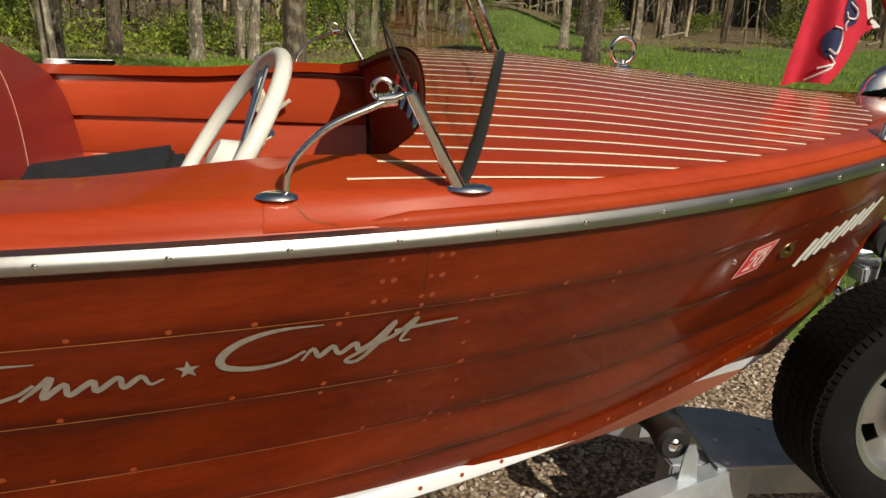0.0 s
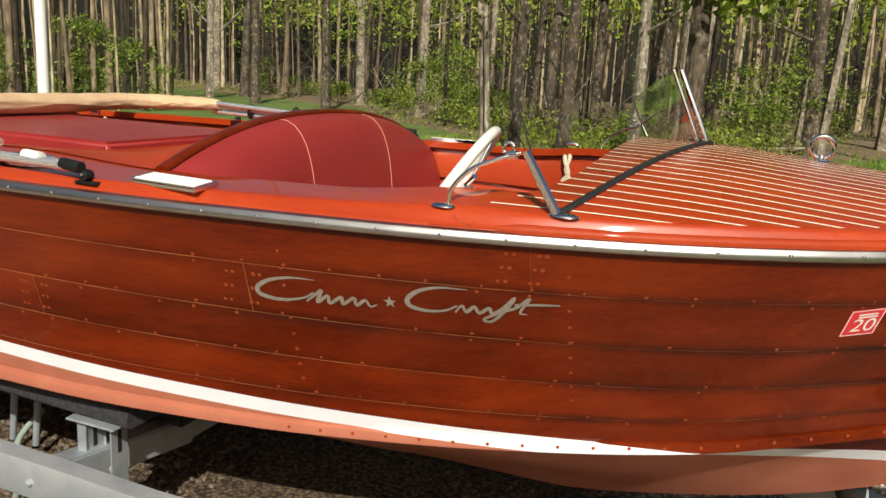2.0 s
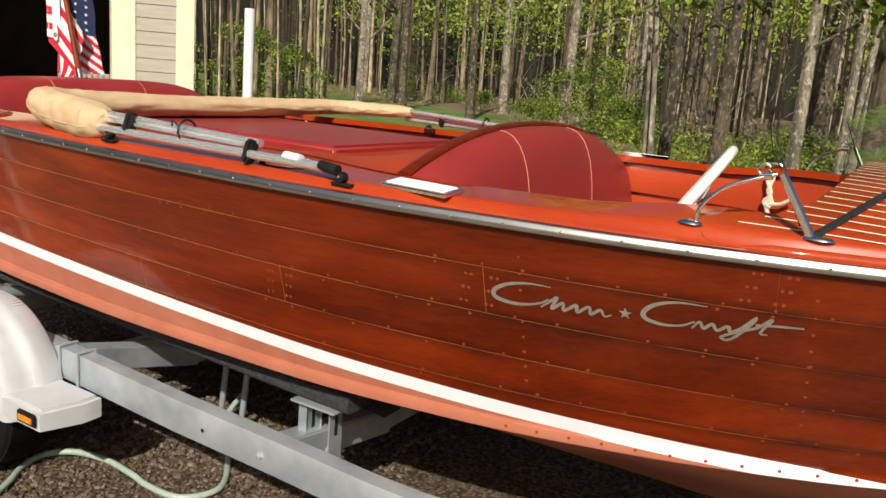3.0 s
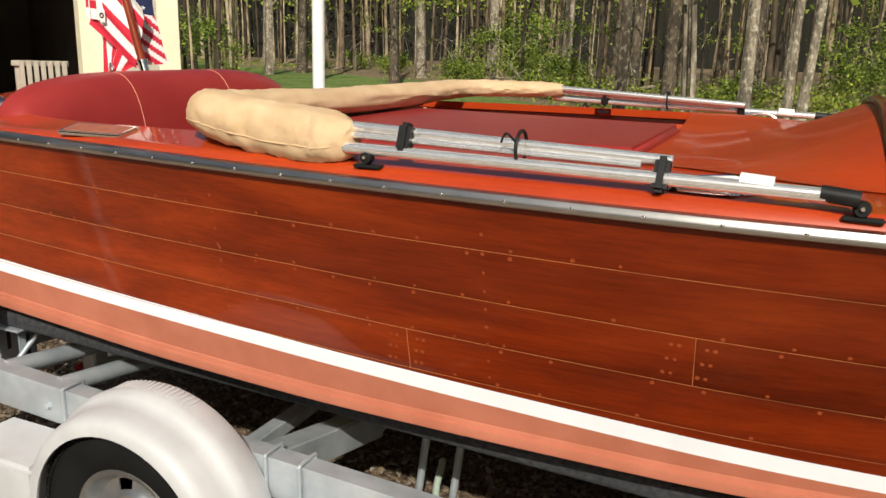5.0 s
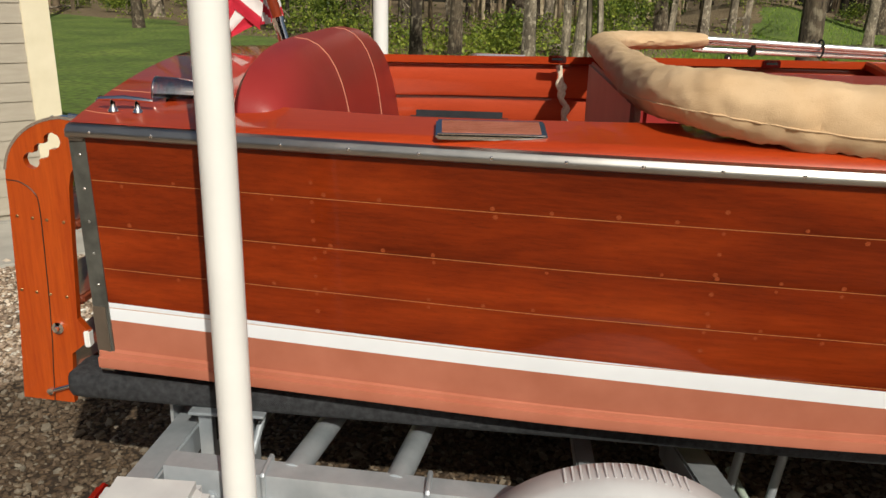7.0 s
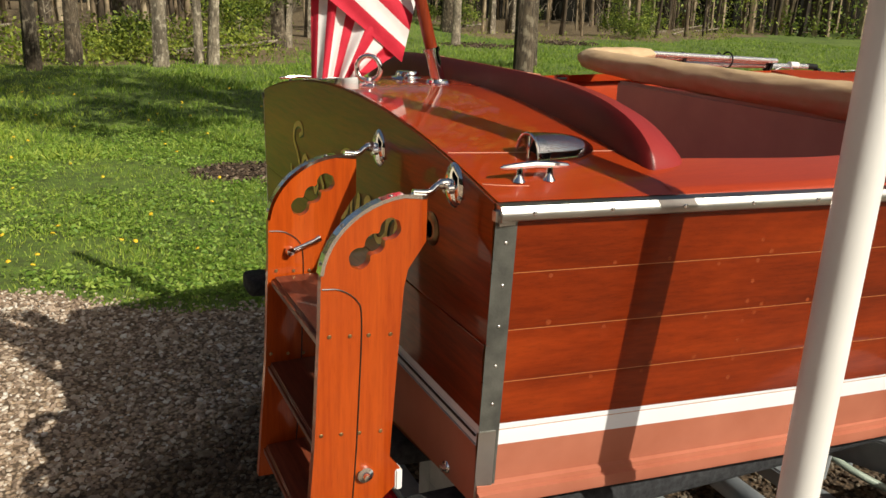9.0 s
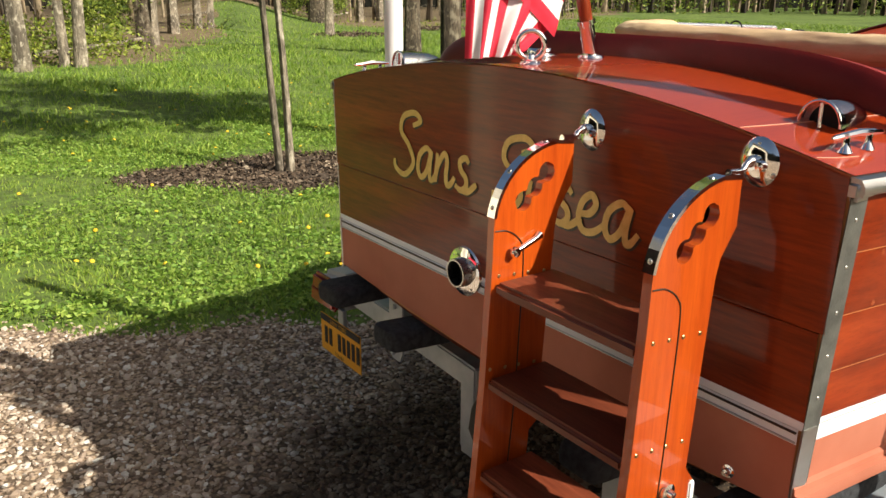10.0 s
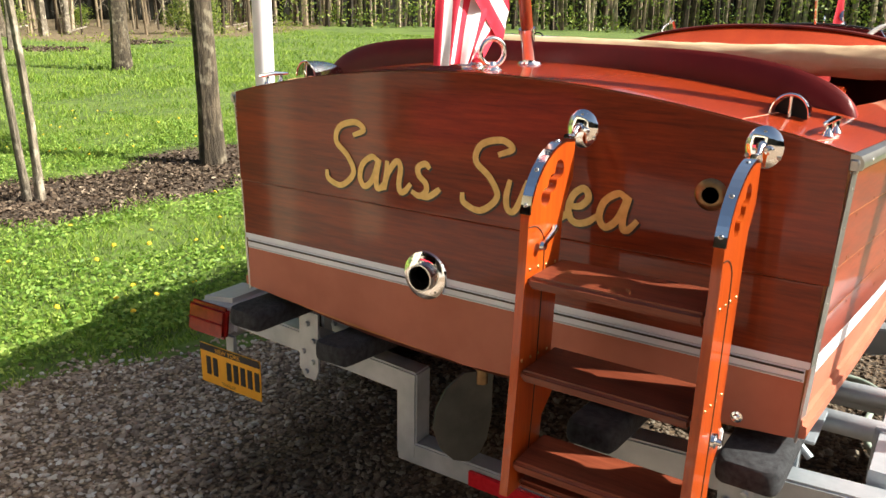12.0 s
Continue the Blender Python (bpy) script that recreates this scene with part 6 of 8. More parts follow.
for sgn in (-1, 1):
    rows = []
    for x, y in [(0.22, 0.968), (0.8, 0.968), (1.4, 0.968), (2.2, 0.962), (2.65, 0.942), (3.0, 0.935), (3.18, 0.920), (3.32, 0.880), (3.5, 0.800), (4.0, 0.560), (4.8, 0.175), (5.16, 0.02)]:
        z = beam_z(x)
        k = 0.0305
        if sgn > 0 and x > 3.0:
            # the far beam meets the tongue plate further out
            y += 0.19 * min(1, (x - 3.0) / 1.4)
        rows.append([Vector((x, sgn * y + o, z + q)) for o, q in ((-k, -0.06), (k, -0.06), (k + 0.0015, -0.054), (k + 0.0015, 0.054), (k, 0.06), (-k, 0.06), (-k - 0.0015, 0.054), (-k - 0.0015, -0.054))])
    beam = part("side_beam", grid(rows, closed_v=True, cap=True), galv, trailer, "galvanised box-section side beam")
    for x in (0.45, 0.82, 1.57, 1.68):
        z = beam_z(x)
        y = sgn * 0.968
        part("u_bolt", tube(spline([(x, y - 0.037, z - 0.085), (x, y - 0.037, z + 0.05), (x, y - 0.034, z + 0.067), (x, y + 0.034, z + 0.067), (x, y + 0.037, z + 0.05), (x, y + 0.037, z - 0.085)], 4), 0.0062, 8), galv, beam)
    for x in (0.33, 0.746, 2.589):
        yb = sgn * ({0.33: 1.0, 0.746: 1.0, 2.589: 0.975}[x])
        part("beam_bolt", lathe([(0, 0.014), (0.007, 0.013), (0.012, 0.010), (0.0125, 0.003), (0.016, 0.002), (0.016, 0)], 6, Matrix.Translation((x, yb, beam_z(x) - 0.008)) @ pose(0, 0, 0, 90 if sgn < 0 else -90)), galv, beam)
    for x in (0.492, 1.95, 2.339):
        part("beam_hole", lathe([(0, 0.0), (0.007, 0.0)], 12, Matrix.Translation((x, sgn * (1.0005 if x < 1.5 else 0.992), beam_z(x) - 0.006)) @ pose(0, 0, 0, 90)), rubber, beam)
    # wheel
    wheel = new("wheel")
    wheel.parent = trailer
    tagged(wheel, "black trailer tyre on a silver five-slot rim")

    def build_wheel(parent, m, R=0.31, half=0.098, rs=1.0):
        """A tyre with tread blocks, rim with windows, hub."""
        prof = [(0.178 * rs, -half * 0.82), (0.20 * rs, -half * 0.98), (0.235 * rs, -half * 1.04), (R * 0.88, -half * 1.0), (R * 0.955, -half * 0.90), (R * 0.985, -half * 0.78), (R * 0.988, 0.0),
                (R * 0.985, half * 0.78), (R * 0.955, half * 0.90), (R * 0.88, half * 1.0), (0.235 * rs, half * 1.04), (0.20 * rs, half * 0.98), (0.178 * rs, half * 0.82)]
        part("tyre", lathe(prof, 56, m, close=True), tyre_rubber, parent)
        tb = bmesh.new()
        for ring, yy in enumerate((-0.72, -0.36, 0.0, 0.36, 0.72)):
            for k in range(84):
                a = (k + 0.5 * (ring % 2)) * math.tau / 84
                mm = m @ Matrix.Rotation(a, 4, 'Z') @ Matrix.Translation((R * 0.987, 0, yy * half)) @ Matrix.Rotation(0.25 * (1 if ring % 2 else -1), 4, 'X')
                bmesh.ops.create_cube(tb, size=1, matrix=mm @ Matrix.Diagonal((0.0055, R * math.tau / 84 * 0.86, half * 0.325, 1)))
        for k in range(84):
            for s in (-1, 1):
                a = k * math.tau / 84
                mm = m @ Matrix.Rotation(a, 4, 'Z') @ Matrix.Translation((R * 0.955, 0, s * half * 0.905)) @ Matrix.Rotation(-0.6 * s, 4, 'Y')
                bmesh.ops.create_cube(tb, size=1, matrix=mm @ Matrix.Diagonal((0.007, R * math.tau / 84 * 0.7, half * 0.22, 1)))
        tagged(part("tyre_tread", tb, tyre_rubber, parent, smooth=False), "close tyre tread", kind="stuff")
        rim = part("rim", lathe([(r_ * rs, h_) for r_, h_ in [(0.150, -half * 0.7), (0.168, -half * 0.85), (0.184, -half * 0.90), (0.188, -half * 0.80), (0.176, -half * 0.6), (0.164, 0), (0.176, half * 0.6), (0.188, half * 0.80), (0.184, half * 0.90), (0.168, half * 0.86),
                          (0.160, half * 0.60), (0.148, half * 0.42)]], 48, m, fill=False), rim_paint, parent, "silver pressed rim")
        disc = bmesh.new()
        N = 60
        for i in range(N):
            a0, a1 = i * math.tau / N, (i + 1) * math.tau / N
            slot = (i % 12) in (4, 5, 6, 7)
            ringr = [(0.151, 0.42), (0.140, 0.42), (0.110, 0.52), (0.104, 0.57), (0.096, 0.66), (0.070, 0.70), (0.045, 0.70)]
            for (r0, h0), (r1, h1) in zip(ringr, ringr[1:]):
                if slot and r0 == 0.140:
                    continue
                disc.faces.new([disc.verts.new(m @ Vector((r * rs * math.cos(a), r * rs * math.sin(a), h * half))) for r, h, a in ((r0, h0, a0), (r0, h0, a1), (r1, h1, a1), (r1, h1, a0))])
        bmesh.ops.remove_doubles(disc, verts=disc.verts, dist=1e-5)
        bmesh.ops.solidify(disc, geom=disc.faces[:], thickness=0.004)
        part("wheel_disc", disc, rim_paint, parent)
        part("inner_dark", lathe([(0, -0.2 * half), (0.165, -0.2 * half)], 32, m), rubber, parent)
        for k in range(5):
            a = k * math.tau / 5 + 0.3
            part("wheel_nut", lathe([(0, 0.022), (0.008, 0.02), (0.011, 0.012), (0.011, 0)], 6, m @ pose(0.057 * math.cos(a), 0.057 * math.sin(a), half * 0.66)), chrome, parent)
        return rim

    WM = Matrix.Translation((1.235, sgn * 1.095, 0.312)) @ pose(0, 0, 0, 90 if sgn < 0 else -90)
    build_wheel(wheel, WM)
    part("hub_cap", lathe([(0, 0.112), (0.020, 0.110), (0.026, 0.10), (0.028, 0.08), (0.034, 0.065), (0.036, 0.05)], 20, WM), chrome, wheel)
    # fender
    C = Vector((1.235, 0, 0.312))
    yo, yi = sgn * 1.225, sgn * 1.005
    rows = []
    for k in range(31):
        a = radians(-2 + 194 * k / 30)
        r = 0.374 + 0.002 * math.sin(a) ** 2
        d = Vector((math.cos(a), 0, math.sin(a)))
        p = C + d * r
        prof = [(1.005, -0.05), (1.005, -0.006), (1.012, 0.0), (1.080, 0.005), (1.100, 0.003), (1.114, -0.009), (1.128, -0.019), (1.150, -0.021), (1.188, -0.025), (1.211, -0.034), (1.222, -0.049), (1.224, -0.076), (1.217, -0.076), (1.212, -0.05)]
        rows.append([p + Vector((0, sgn * yy, 0)) + d * q for yy, q in prof])
    bm = grid(rows)
    fender = part("fender", bm, fender_paint, trailer, "moulded grey plastic fender")
    for k in range(16):
        # ribbed grip patch on the crown
        d = Vector((math.cos(radians(70 + 2.6 * k)), 0, math.sin(radians(70 + 2.6 * k))))
        p = C + d * 0.3795
        part("grip_rib", tube([p + Vector((0, sgn * 1.022, 0)), p + Vector((0, sgn * 1.048, 0)), p + Vector((0, sgn * 1.074, 0))], 0.0032, 6), fender_paint, fender)
    for outline_, z0, hh in (([(1.545, 1.006), (1.822, 1.006), (1.826, 1.085), (1.782, 1.222), (1.545, 1.222)], 0.332, 0.086), ([(0.915, 1.006), (0.595, 1.006), (0.590, 1.085), (0.67, 1.222), (0.915, 1.222)], 0.315, 0.130)):
        bm = plate([(a_, sgn * b_) for a_, b_ in outline_], Matrix.Translation((0, 0, z0)), hh, bevel=0.014)
        for v in bm.verts:
            if v.co.z > z0 + 0.06:
                v.co.z -= 0.10 * max(0, abs(v.co.y) - 1.15)
        part("fender_step", bm, fender_paint, fender)
    part("marker_bezel", box(1.655, 1.768, yo - 0.008, yo + 0.006, 0.340, 0.392, 0.010), black_plastic, fender)
    part("marker_lens", box(1.667, 1.756, yo - 0.012, yo + 0.012, 0.350, 0.382, 0.006), lamp_amber, fender)
    # guide pole
    px, py = 0.447, sgn * 1.145
    if sgn > 0:
        px, py = 0.40, 1.11
    pole = part("guide_pole", tube([(px, py, 0.47), (px, py, 2.6 if sgn < 0 else 1.98)], 0.0335, 24), pvc, trailer, "white plastic guide pole")
    part("pole_bracket", tube([(px, py, 0.475), (px, sgn * 1.0, 0.475)], 0.02, 10), galv, pole)
    part("pole_core", tube([(px, py, 0.44), (px, py, 0.50)], 0.024, 12), galv, pole)
    # lamp pod
    bm = box(0.09, 0.345, sgn * 1.02, sgn * 1.225, 0.455, 0.60, 0.03, seg=3)
    for v in bm.verts:
        # the back leans forward and the top falls towards the outside
        v.co.x += 0.16 * max(0.0, v.co.z - 0.455) * max(0.0, (0.22 - v.co.x) / 0.13)
        v.co.z -= 0.16 * max(0.0, abs(v.co.y) - 1.06) * max(0.0, (v.co.z - 0.5) / 0.1)
    pod = part("lamp_pod", bm, pod_paint, trailer, "pale grey plastic lamp pod")
    bm = box(0.068, 0.10, sgn * 1.03, sgn * 1.222, 0.465, 0.575, 0.012)
    for v in bm.verts:
        v.co.x += 0.16 * (v.co.z - 0.465)
    part("tail_lens", bm, lamp_red, pod)
    part("lens_rib", box(0.072, 0.082, sgn * 1.04, sgn * 1.212, 0.515, 0.522, 0.002), lamp_red, pod)
    # bunks and brackets
    for yb, zb, w, xe in ((0.735, 0.672, 0.135, 2.80), (0.39, 0.645, 0.125, 2.7)):
        zc = lambda x, zb=zb: zb - 0.028 * x
        rows = []
        for x in (-0.108, -0.104, -0.092, -0.07, 0.5, 1.2, 2.0, xe):
            z = zc(x) if yb > 0.5 else zb - 0.078 * x
            k = w / 2 * {-0.108: 0.55, -0.104: 0.78, -0.092: 0.94}.get(x, 1)
            e = {-0.108: 0.6, -0.104: 0.85}.get(x, 1)
            rows.append([Vector((x, sgn * yb + o * k, z + q * e)) for o, q in ((-1, -0.016), (-0.94, -0.027), (-0.82, -0.033), (0.82, -0.033), (0.94, -0.027), (1, -0.016), (1, 0.010), (0.94, 0.022), (0.80, 0.029), (-0.80, 0.029), (-0.94, 0.022), (-1, 0.010))])
        part("carpeted_bunk", grid(rows, closed_v=True, cap=True), carpet, trailer, "bunk wrapped in dark grey carpet")
    for xb in (0.30, 2.66):
        zt = 0.645 - 0.030 * xb
        for dx in (-0.05, 0.05):
            bm = box(xb + dx - 0.003, xb + dx + 0.003, sgn * 0.745 - 0.035, sgn * 0.745 + 0.035, beam_z(xb) - 0.10, zt - 0.005, 0.001)
            br = part("bunk_bracket", bm, galv, trailer, "slotted galvanised bunk bracket")
            part("bracket_slot", box(xb + dx - 0.0045, xb + dx + 0.0045, sgn * 0.745 - 0.008, sgn * 0.745 + 0.008, zt - 0.12, zt - 0.04, 0.001), rubber, br)
            part("bracket_bolt", lathe([(0, 0.014), (0.010, 0.012), (0.011, 0)], 6, pose(xb + dx - 0.004, sgn * 0.765, beam_z(xb) - 0.03, 0, -90, 0)), galv, br)
        for dy in (-0.04, 0.04):
            bar((xb - 0.06, sgn * 0.745 + dy, beam_z(xb) - 0.08), (xb - 0.06, sgn * 0.745 + dy, zt - 0.01), 0.006, 0.035, galv, trailer, "bracket_flange", bevel=0.001)
        part("bunk_pad_plate", box(xb - 0.09, xb + 0.10, sgn * 0.66, sgn * 0.82, zt - 0.012, zt - 0.004, 0.002), galv, trailer)
    part("bracket_strut", tube([(0.36, sgn * 0.80, beam_z(0.4) - 0.02), (0.37, sgn * 0.70, 0.60)], 0.010, 10), galv, trailer)
    for x0 in (0.50, 0.74):
        part("cross_tube", tube([(x0, sgn * 0.95, beam_z(x0) + 0.035), (x0 + 0.05, sgn * 0.55, beam_z(x0) + 0.005), (x0 + 0.06, sgn * 0.25, beam_z(x0) - 0.14)], 0.030, 12), galv, trailer, "galvanised cross tube")

bar((1.235, -1.0, 0.312), (1.235, 1.0, 0.312), 0.055, 0.055, galv, trailer, "axle")
for xc, zc in ((1.52, 0.42), (2.60, 0.425)):
    for sgn in (-1, 1):
        bar((xc, sgn * 0.95, beam_z(xc) - 0.01), (xc, sgn * 0.30, zc - 0.10), 0.085, 0.10, galv, trailer, "cross_member")
    bar((xc, -0.31, zc - 0.10), (xc, 0.31, zc - 0.10), 0.075, 0.075, galv, trailer, "cross_member")
# drop-centre rear member with its reflector
for sgn in (-1, 1):
    bar((0.17, sgn * 1.03, 0.535), (0.17, sgn * 0.27, 0.495), 0.075, 0.080, galv, trailer, "rear_member", "galvanised drop-centre rear member")
    bar((0.17, sgn * 0.295, 0.535), (0.17, sgn * 0.295, 0.245), 0.075, 0.078, galv, trailer, "rear_upright")
    part("gusset", plate([(0.636, 0.64), (0.716, 0.64), (0.722, 0.44), (0.70, 0.405), (0.655, 0.405), (0.64, 0.44)], Matrix(((0, 0, 1, 0.12), (sgn, 0, 0, 0), (0, 1, 0, 0), (0, 0, 0, 1))), 0.008), galv, trailer)
    for yy, zz in ((0.68, 0.60), (0.655, 0.545), (0.70, 0.50), (0.66, 0.47), (0.69, 0.43)):
        part("gusset_bolt", lathe([(0, 0.012), (0.009, 0.010), (0.010, 0)], 6, at_transom(sgn * yy, zz, 0.119)), galv, trailer)
bar((0.17, -0.33, 0.262), (0.17, 0.33, 0.262), 0.075, 0.075, galv, trailer, "rear_member")
part("red_reflector", box(0.118, 0.131, -0.36, 0.06, 0.235, 0.285, 0.003), reflector_red, trailer, "strip of red reflectors")
lp = thing("number_plate", "yellow trailer number plate below the tail lamp", "number plate")
part("plate_sheet", box(0.100, 0.104, 0.890, 1.195, 0.262, 0.415, 0.001), plate_yellow, lp)
part("header_band", box(0.097, 0.1004, 0.892, 1.193, 0.388, 0.413, 0.0005), dark_ink, lp)
for k in range(8):
    if k == 2:
        continue
    y = 1.165 - 0.035 * k
    part("character_bar", box(0.0975, 0.1003, y - 0.024, y - 0.002, 0.298, 0.368, 0.0005), dark_ink, lp)
part("plate_heading", text_mesh("NEW YORK", 0.024, lambda a, b: Vector((0.0962, 1.112 - a, 0.3925 + b))), plate_yellow, lp, smooth=False)
part("plate_footing", text_mesh("TRAILER", 0.019, lambda a, b: Vector((0.0992, 1.088 - a, 0.2695 + b))), dark_ink, lp, smooth=False)
part("plate_hanger", box(0.104, 0.12, 1.02, 1.06, 0.38, 0.47, 0.002), galv, lp)
# tongue, keel roller, winch stand
bar((4.9, 0, beam_z(4.9) - 0.005), (7.3, 0, beam_z(7.3)), 0.085, 0.11, galv, trailer, "tongue", "galvanised trailer tongue")
bm = bmesh.new()
tp = [(5.02, -0.092), (5.45, -0.075), (5.50, 0.0), (5.46, 0.12), (5.21, 0.25), (5.05, 0.27)]
up_ = [bm.verts.new((a, b, beam_z(a) + 0.071)) for a, b in tp]
lo_ = [bm.verts.new((a, b, beam_z(a) + 0.061)) for a, b in tp]
bm.faces.new(up_)
bm.faces.new(lo_[::-1])
for i in range(6):
    bm.faces.new((lo_[i], lo_[(i + 1) % 6], up_[(i + 1) % 6], up_[i]))
tplate = part("tongue_plate", bm, galv, trailer, "flat galvanised tongue plate with bolts")
for a, b in ((5.06, -0.065), (5.09, 0.06), (5.22, 0.17), (5.27, 0.12), (5.33, 0.05), (5.12, 0.22), (5.3, -0.05)):
    part("carriage_bolt", lathe([(0, 0.006), (0.008, 0.005), (0.011, 0)], 12, pose(a, b, beam_z(a) + 0.071)), galv, tplate)
rz = 0.475
roller = part("keel_roller", lathe([(0, -0.115), (0.040, -0.115), (0.050, -0.10), (0.036, 0), (0.050, 0.10), (0.040, 0.115), (0, 0.115)], 24, pose(4.865, 0, rz, 90)), rubber, trailer, "black rubber keel roller")
for sgn in (-1, 1):
    part("roller_washer", lathe([(0, 0.008), (0.013, 0.006), (0.020, 0.0)], 18, pose(4.865, sgn * 0.115, rz, 90 if sgn < 0 else -90)), chrome, roller)
    part("roller_bracket", plate([(0.01, -0.12), (0.07, -0.12), (0.062, -0.02), (0.050, 0.012), (0.032, 0.010), (0.020, -0.02)], Matrix(((1, 0, 0, 4.865), (0, 0, 1, sgn * 0.132 - 0.003), (0, 1, 0, rz), (0, 0, 0, 1))), 0.006), galv, roller)
stand = part("winch_stand", grid([[Vector((x, y, z)) for x, y in ((xx - w, -0.035), (xx + w, -0.035), (xx + w, 0.035), (xx - w, 0.035))] for xx, w, z in ((5.78, 0.045, 0.30), (5.70, 0.04, 0.65), (5.60, 0.035, 0.97))], closed_v=True, cap=True), galv, trailer, "galvanised winch stand")
part("bow_roller", lathe([(0, -0.05), (0.046, -0.05), (0.052, -0.042), (0.044, 0), (0.052, 0.042), (0.046, 0.05), (0, 0.05)], 24, pose(5.455, 0, 1.045, 90)), rubber, stand, "black rubber bow roller")
for s in (-1, 1):
    part("roller_cheek", plate([(-0.032, -0.13), (0.05, -0.13), (0.028, 0.0), (0.02, 0.022), (-0.012, 0.022), (-0.02, 0.0)], Matrix(((1, 0, 0, 5.455), (0, 0, 1, s * 0.057 - 0.003), (0, 1, 0, 1.045), (0, 0, 0, 1))), 0.006), chrome, stand)
    part("cheek_bolt", lathe([(0, 0.012), (0.010, 0.010), (0.012, 0)], 6, pose(5.455, s * 0.06, 1.045, 90 if s < 0 else -90)), galv, stand)
bar((5.40, 0, 0.94), (6.05, 0, 0.985), 0.075, 0.05, galv, trailer, "winch_arm")
part("winch_drum", lathe([(0, -0.05), (0.065, -0.05), (0.065, -0.045), (0.035, -0.042), (0.035, 0.042), (0.065, 0.045), (0.065, 0.05), (0, 0.05)], 24, pose(5.86, 0, 1.03, 90)), galv, stand, "galvanised winch")
part("winch_cover", lathe([(0, 0.012), (0.06, 0.010), (0.085, 0.0)], 26, pose(5.83, -0.06, 1.0, 90)), galv, stand)
hook = part("bow_eye", torus(0.018, 0.006, pose(5.34, 0, 0.925, 90, 20, 0), 20, 8), chrome, boat, "chrome bow eye")
part("winch_hook", tube(spline([(5.36, 0.0, 0.925), (5.345, -0.012, 0.905), (5.36, -0.016, 0.888), (5.40, -0.01, 0.90), (5.43, 0, 0.935)], 5), 0.0065, 8), chrome, stand)
part("safety_chain", tube(spline([(5.34, -0.005, 0.905), (5.36, -0.01, 0.86), (5.42, -0.008, 0.83), (5.52, 0, 0.86)], 6), 0.007, 8), galv, stand)
# spare wheel on the tongue
spare = new("spare_wheel")
spare.parent = trailer
tagged(spare, "spare trailer tyre on a silver rim by the tongue")
SM = Matrix.Translation((5.452, -0.215, 0.648)) @ pose(0, 0, 0, 90) @ Matrix.Rotation(0.5, 4, 'Z')
build_wheel(spare, SM, 0.328, 0.105, 1.10)
part("lock_plate", move(box(-0.045, 0.045, -0.06, 0.05, 0.06, 0.075, 0.004), SM), galv, spare)
part("lock_arm", tube(spline([SM @ Vector((-0.09, 0.01, 0.085)), SM @ Vector((-0.06, 0.07, 0.09)), SM @ Vector((0.0, 0.095, 0.09)), SM @ Vector((0.05, 0.06, 0.085))], 5), 0.011, 10), chrome, spare)
part("carrier_arm", tube([SM @ Vector((0, 0, 0.02)), SM @ Vector((0, 0, -0.16))], 0.03, 12), galv, spare)
bar((5.43, -0.055, 0.655), (5.43, -0.055, 0.30), 0.05, 0.05, galv, trailer, "spare_carrier")
# rudder and skeg below the stern
part("rudder", plate([(-0.03, 0.64), (0.05, 0.635), (0.10, 0.59), (0.128, 0.53), (0.135, 0.47), (0.115, 0.41), (0.075, 0.37), (0.03, 0.36), (0.0, 0.385), (-0.02, 0.43), (-0.03, 0.50)], Matrix(((-0.72, 0, 0.694, 0.08), (0.694, 0, 0.72, 0.0), (0, 1, 0, 0), (0, 0, 0, 1))), 0.018, bevel=0.006), rudder_metal, boat, "dull grey rudder blade")
part("rudder_stock", tube([(0.085, 0.005, 0.60), (0.085, 0.005, 0.72)], 0.018, 12), bronze, boat)
for x, y in ((1.70, -0.30), (1.83, -0.30)):
    part("support_rod", tube([(x, y, 0.07), (x + 0.05, y, 0.50)], 0.014, 10), galv, trailer)
hose = thing("garden_hose", "grey-green garden hose looping over the gravel", "hose")
part("hose_line", tube(spline([(1.72, -1.62, 0.015), (1.58, -1.35, 0.015), (1.494, -1.184, 0.015), (1.411, -1.07, 0.015), (1.394, -0.971, 0.02), (1.467, -0.885, 0.025), (1.622, -0.845, 0.025), (1.787, -0.848, 0.02), (1.90, -0.86, 0.015), (2.06, -0.84, 0.015), (2.12, -0.70, 0.015), (1.98, -0.52, 0.02), (1.80, -0.36, 0.10), (1.74, -0.18, 0.16)], 8), 0.013, 10), hose_green, hose)

# ---------------------------------------------------------------- garage
siding_paint = plain("taupe_siding", (0.36, 0.32, 0.26), (0.42, 0.375, 0.31), 5, 0.6, relief=0.06, stretch=(1, 1, 6))
trim_paint = plain("cream_trim", (0.70, 0.63, 0.46), (0.77, 0.70, 0.53), 6, 0.5, relief=0.03)
concrete = plain("concrete", (0.36, 0.34, 0.31), (0.46, 0.44, 0.40), 5, 0.9, relief=0.3, relief_scale=80)
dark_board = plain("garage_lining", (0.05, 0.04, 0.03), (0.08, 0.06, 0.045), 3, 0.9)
roof_felt = plain("roof_shingle", (0.06, 0.058, 0.055), (0.10, 0.095, 0.09), 14, 0.9, relief=0.4)
garage = thing("garage", "garage with taupe lap siding, cream trim and an open dark doorway", "building", kind="structure")
# local frame: x along the facade away from the corner, y into the building
GM = Matrix.Translation((-2.13, 2.86, 0)) @ Matrix(((-0.76, -0.87, 0, 0), (-0.65, 0.50, 0, 0), (0, 0, 1, 0), (0, 0, 0, 1)))


def gpart(name, bm, material, parent=garage, label="", smooth=False):
    return part(name, move(bm, GM), material, parent, label, smooth)


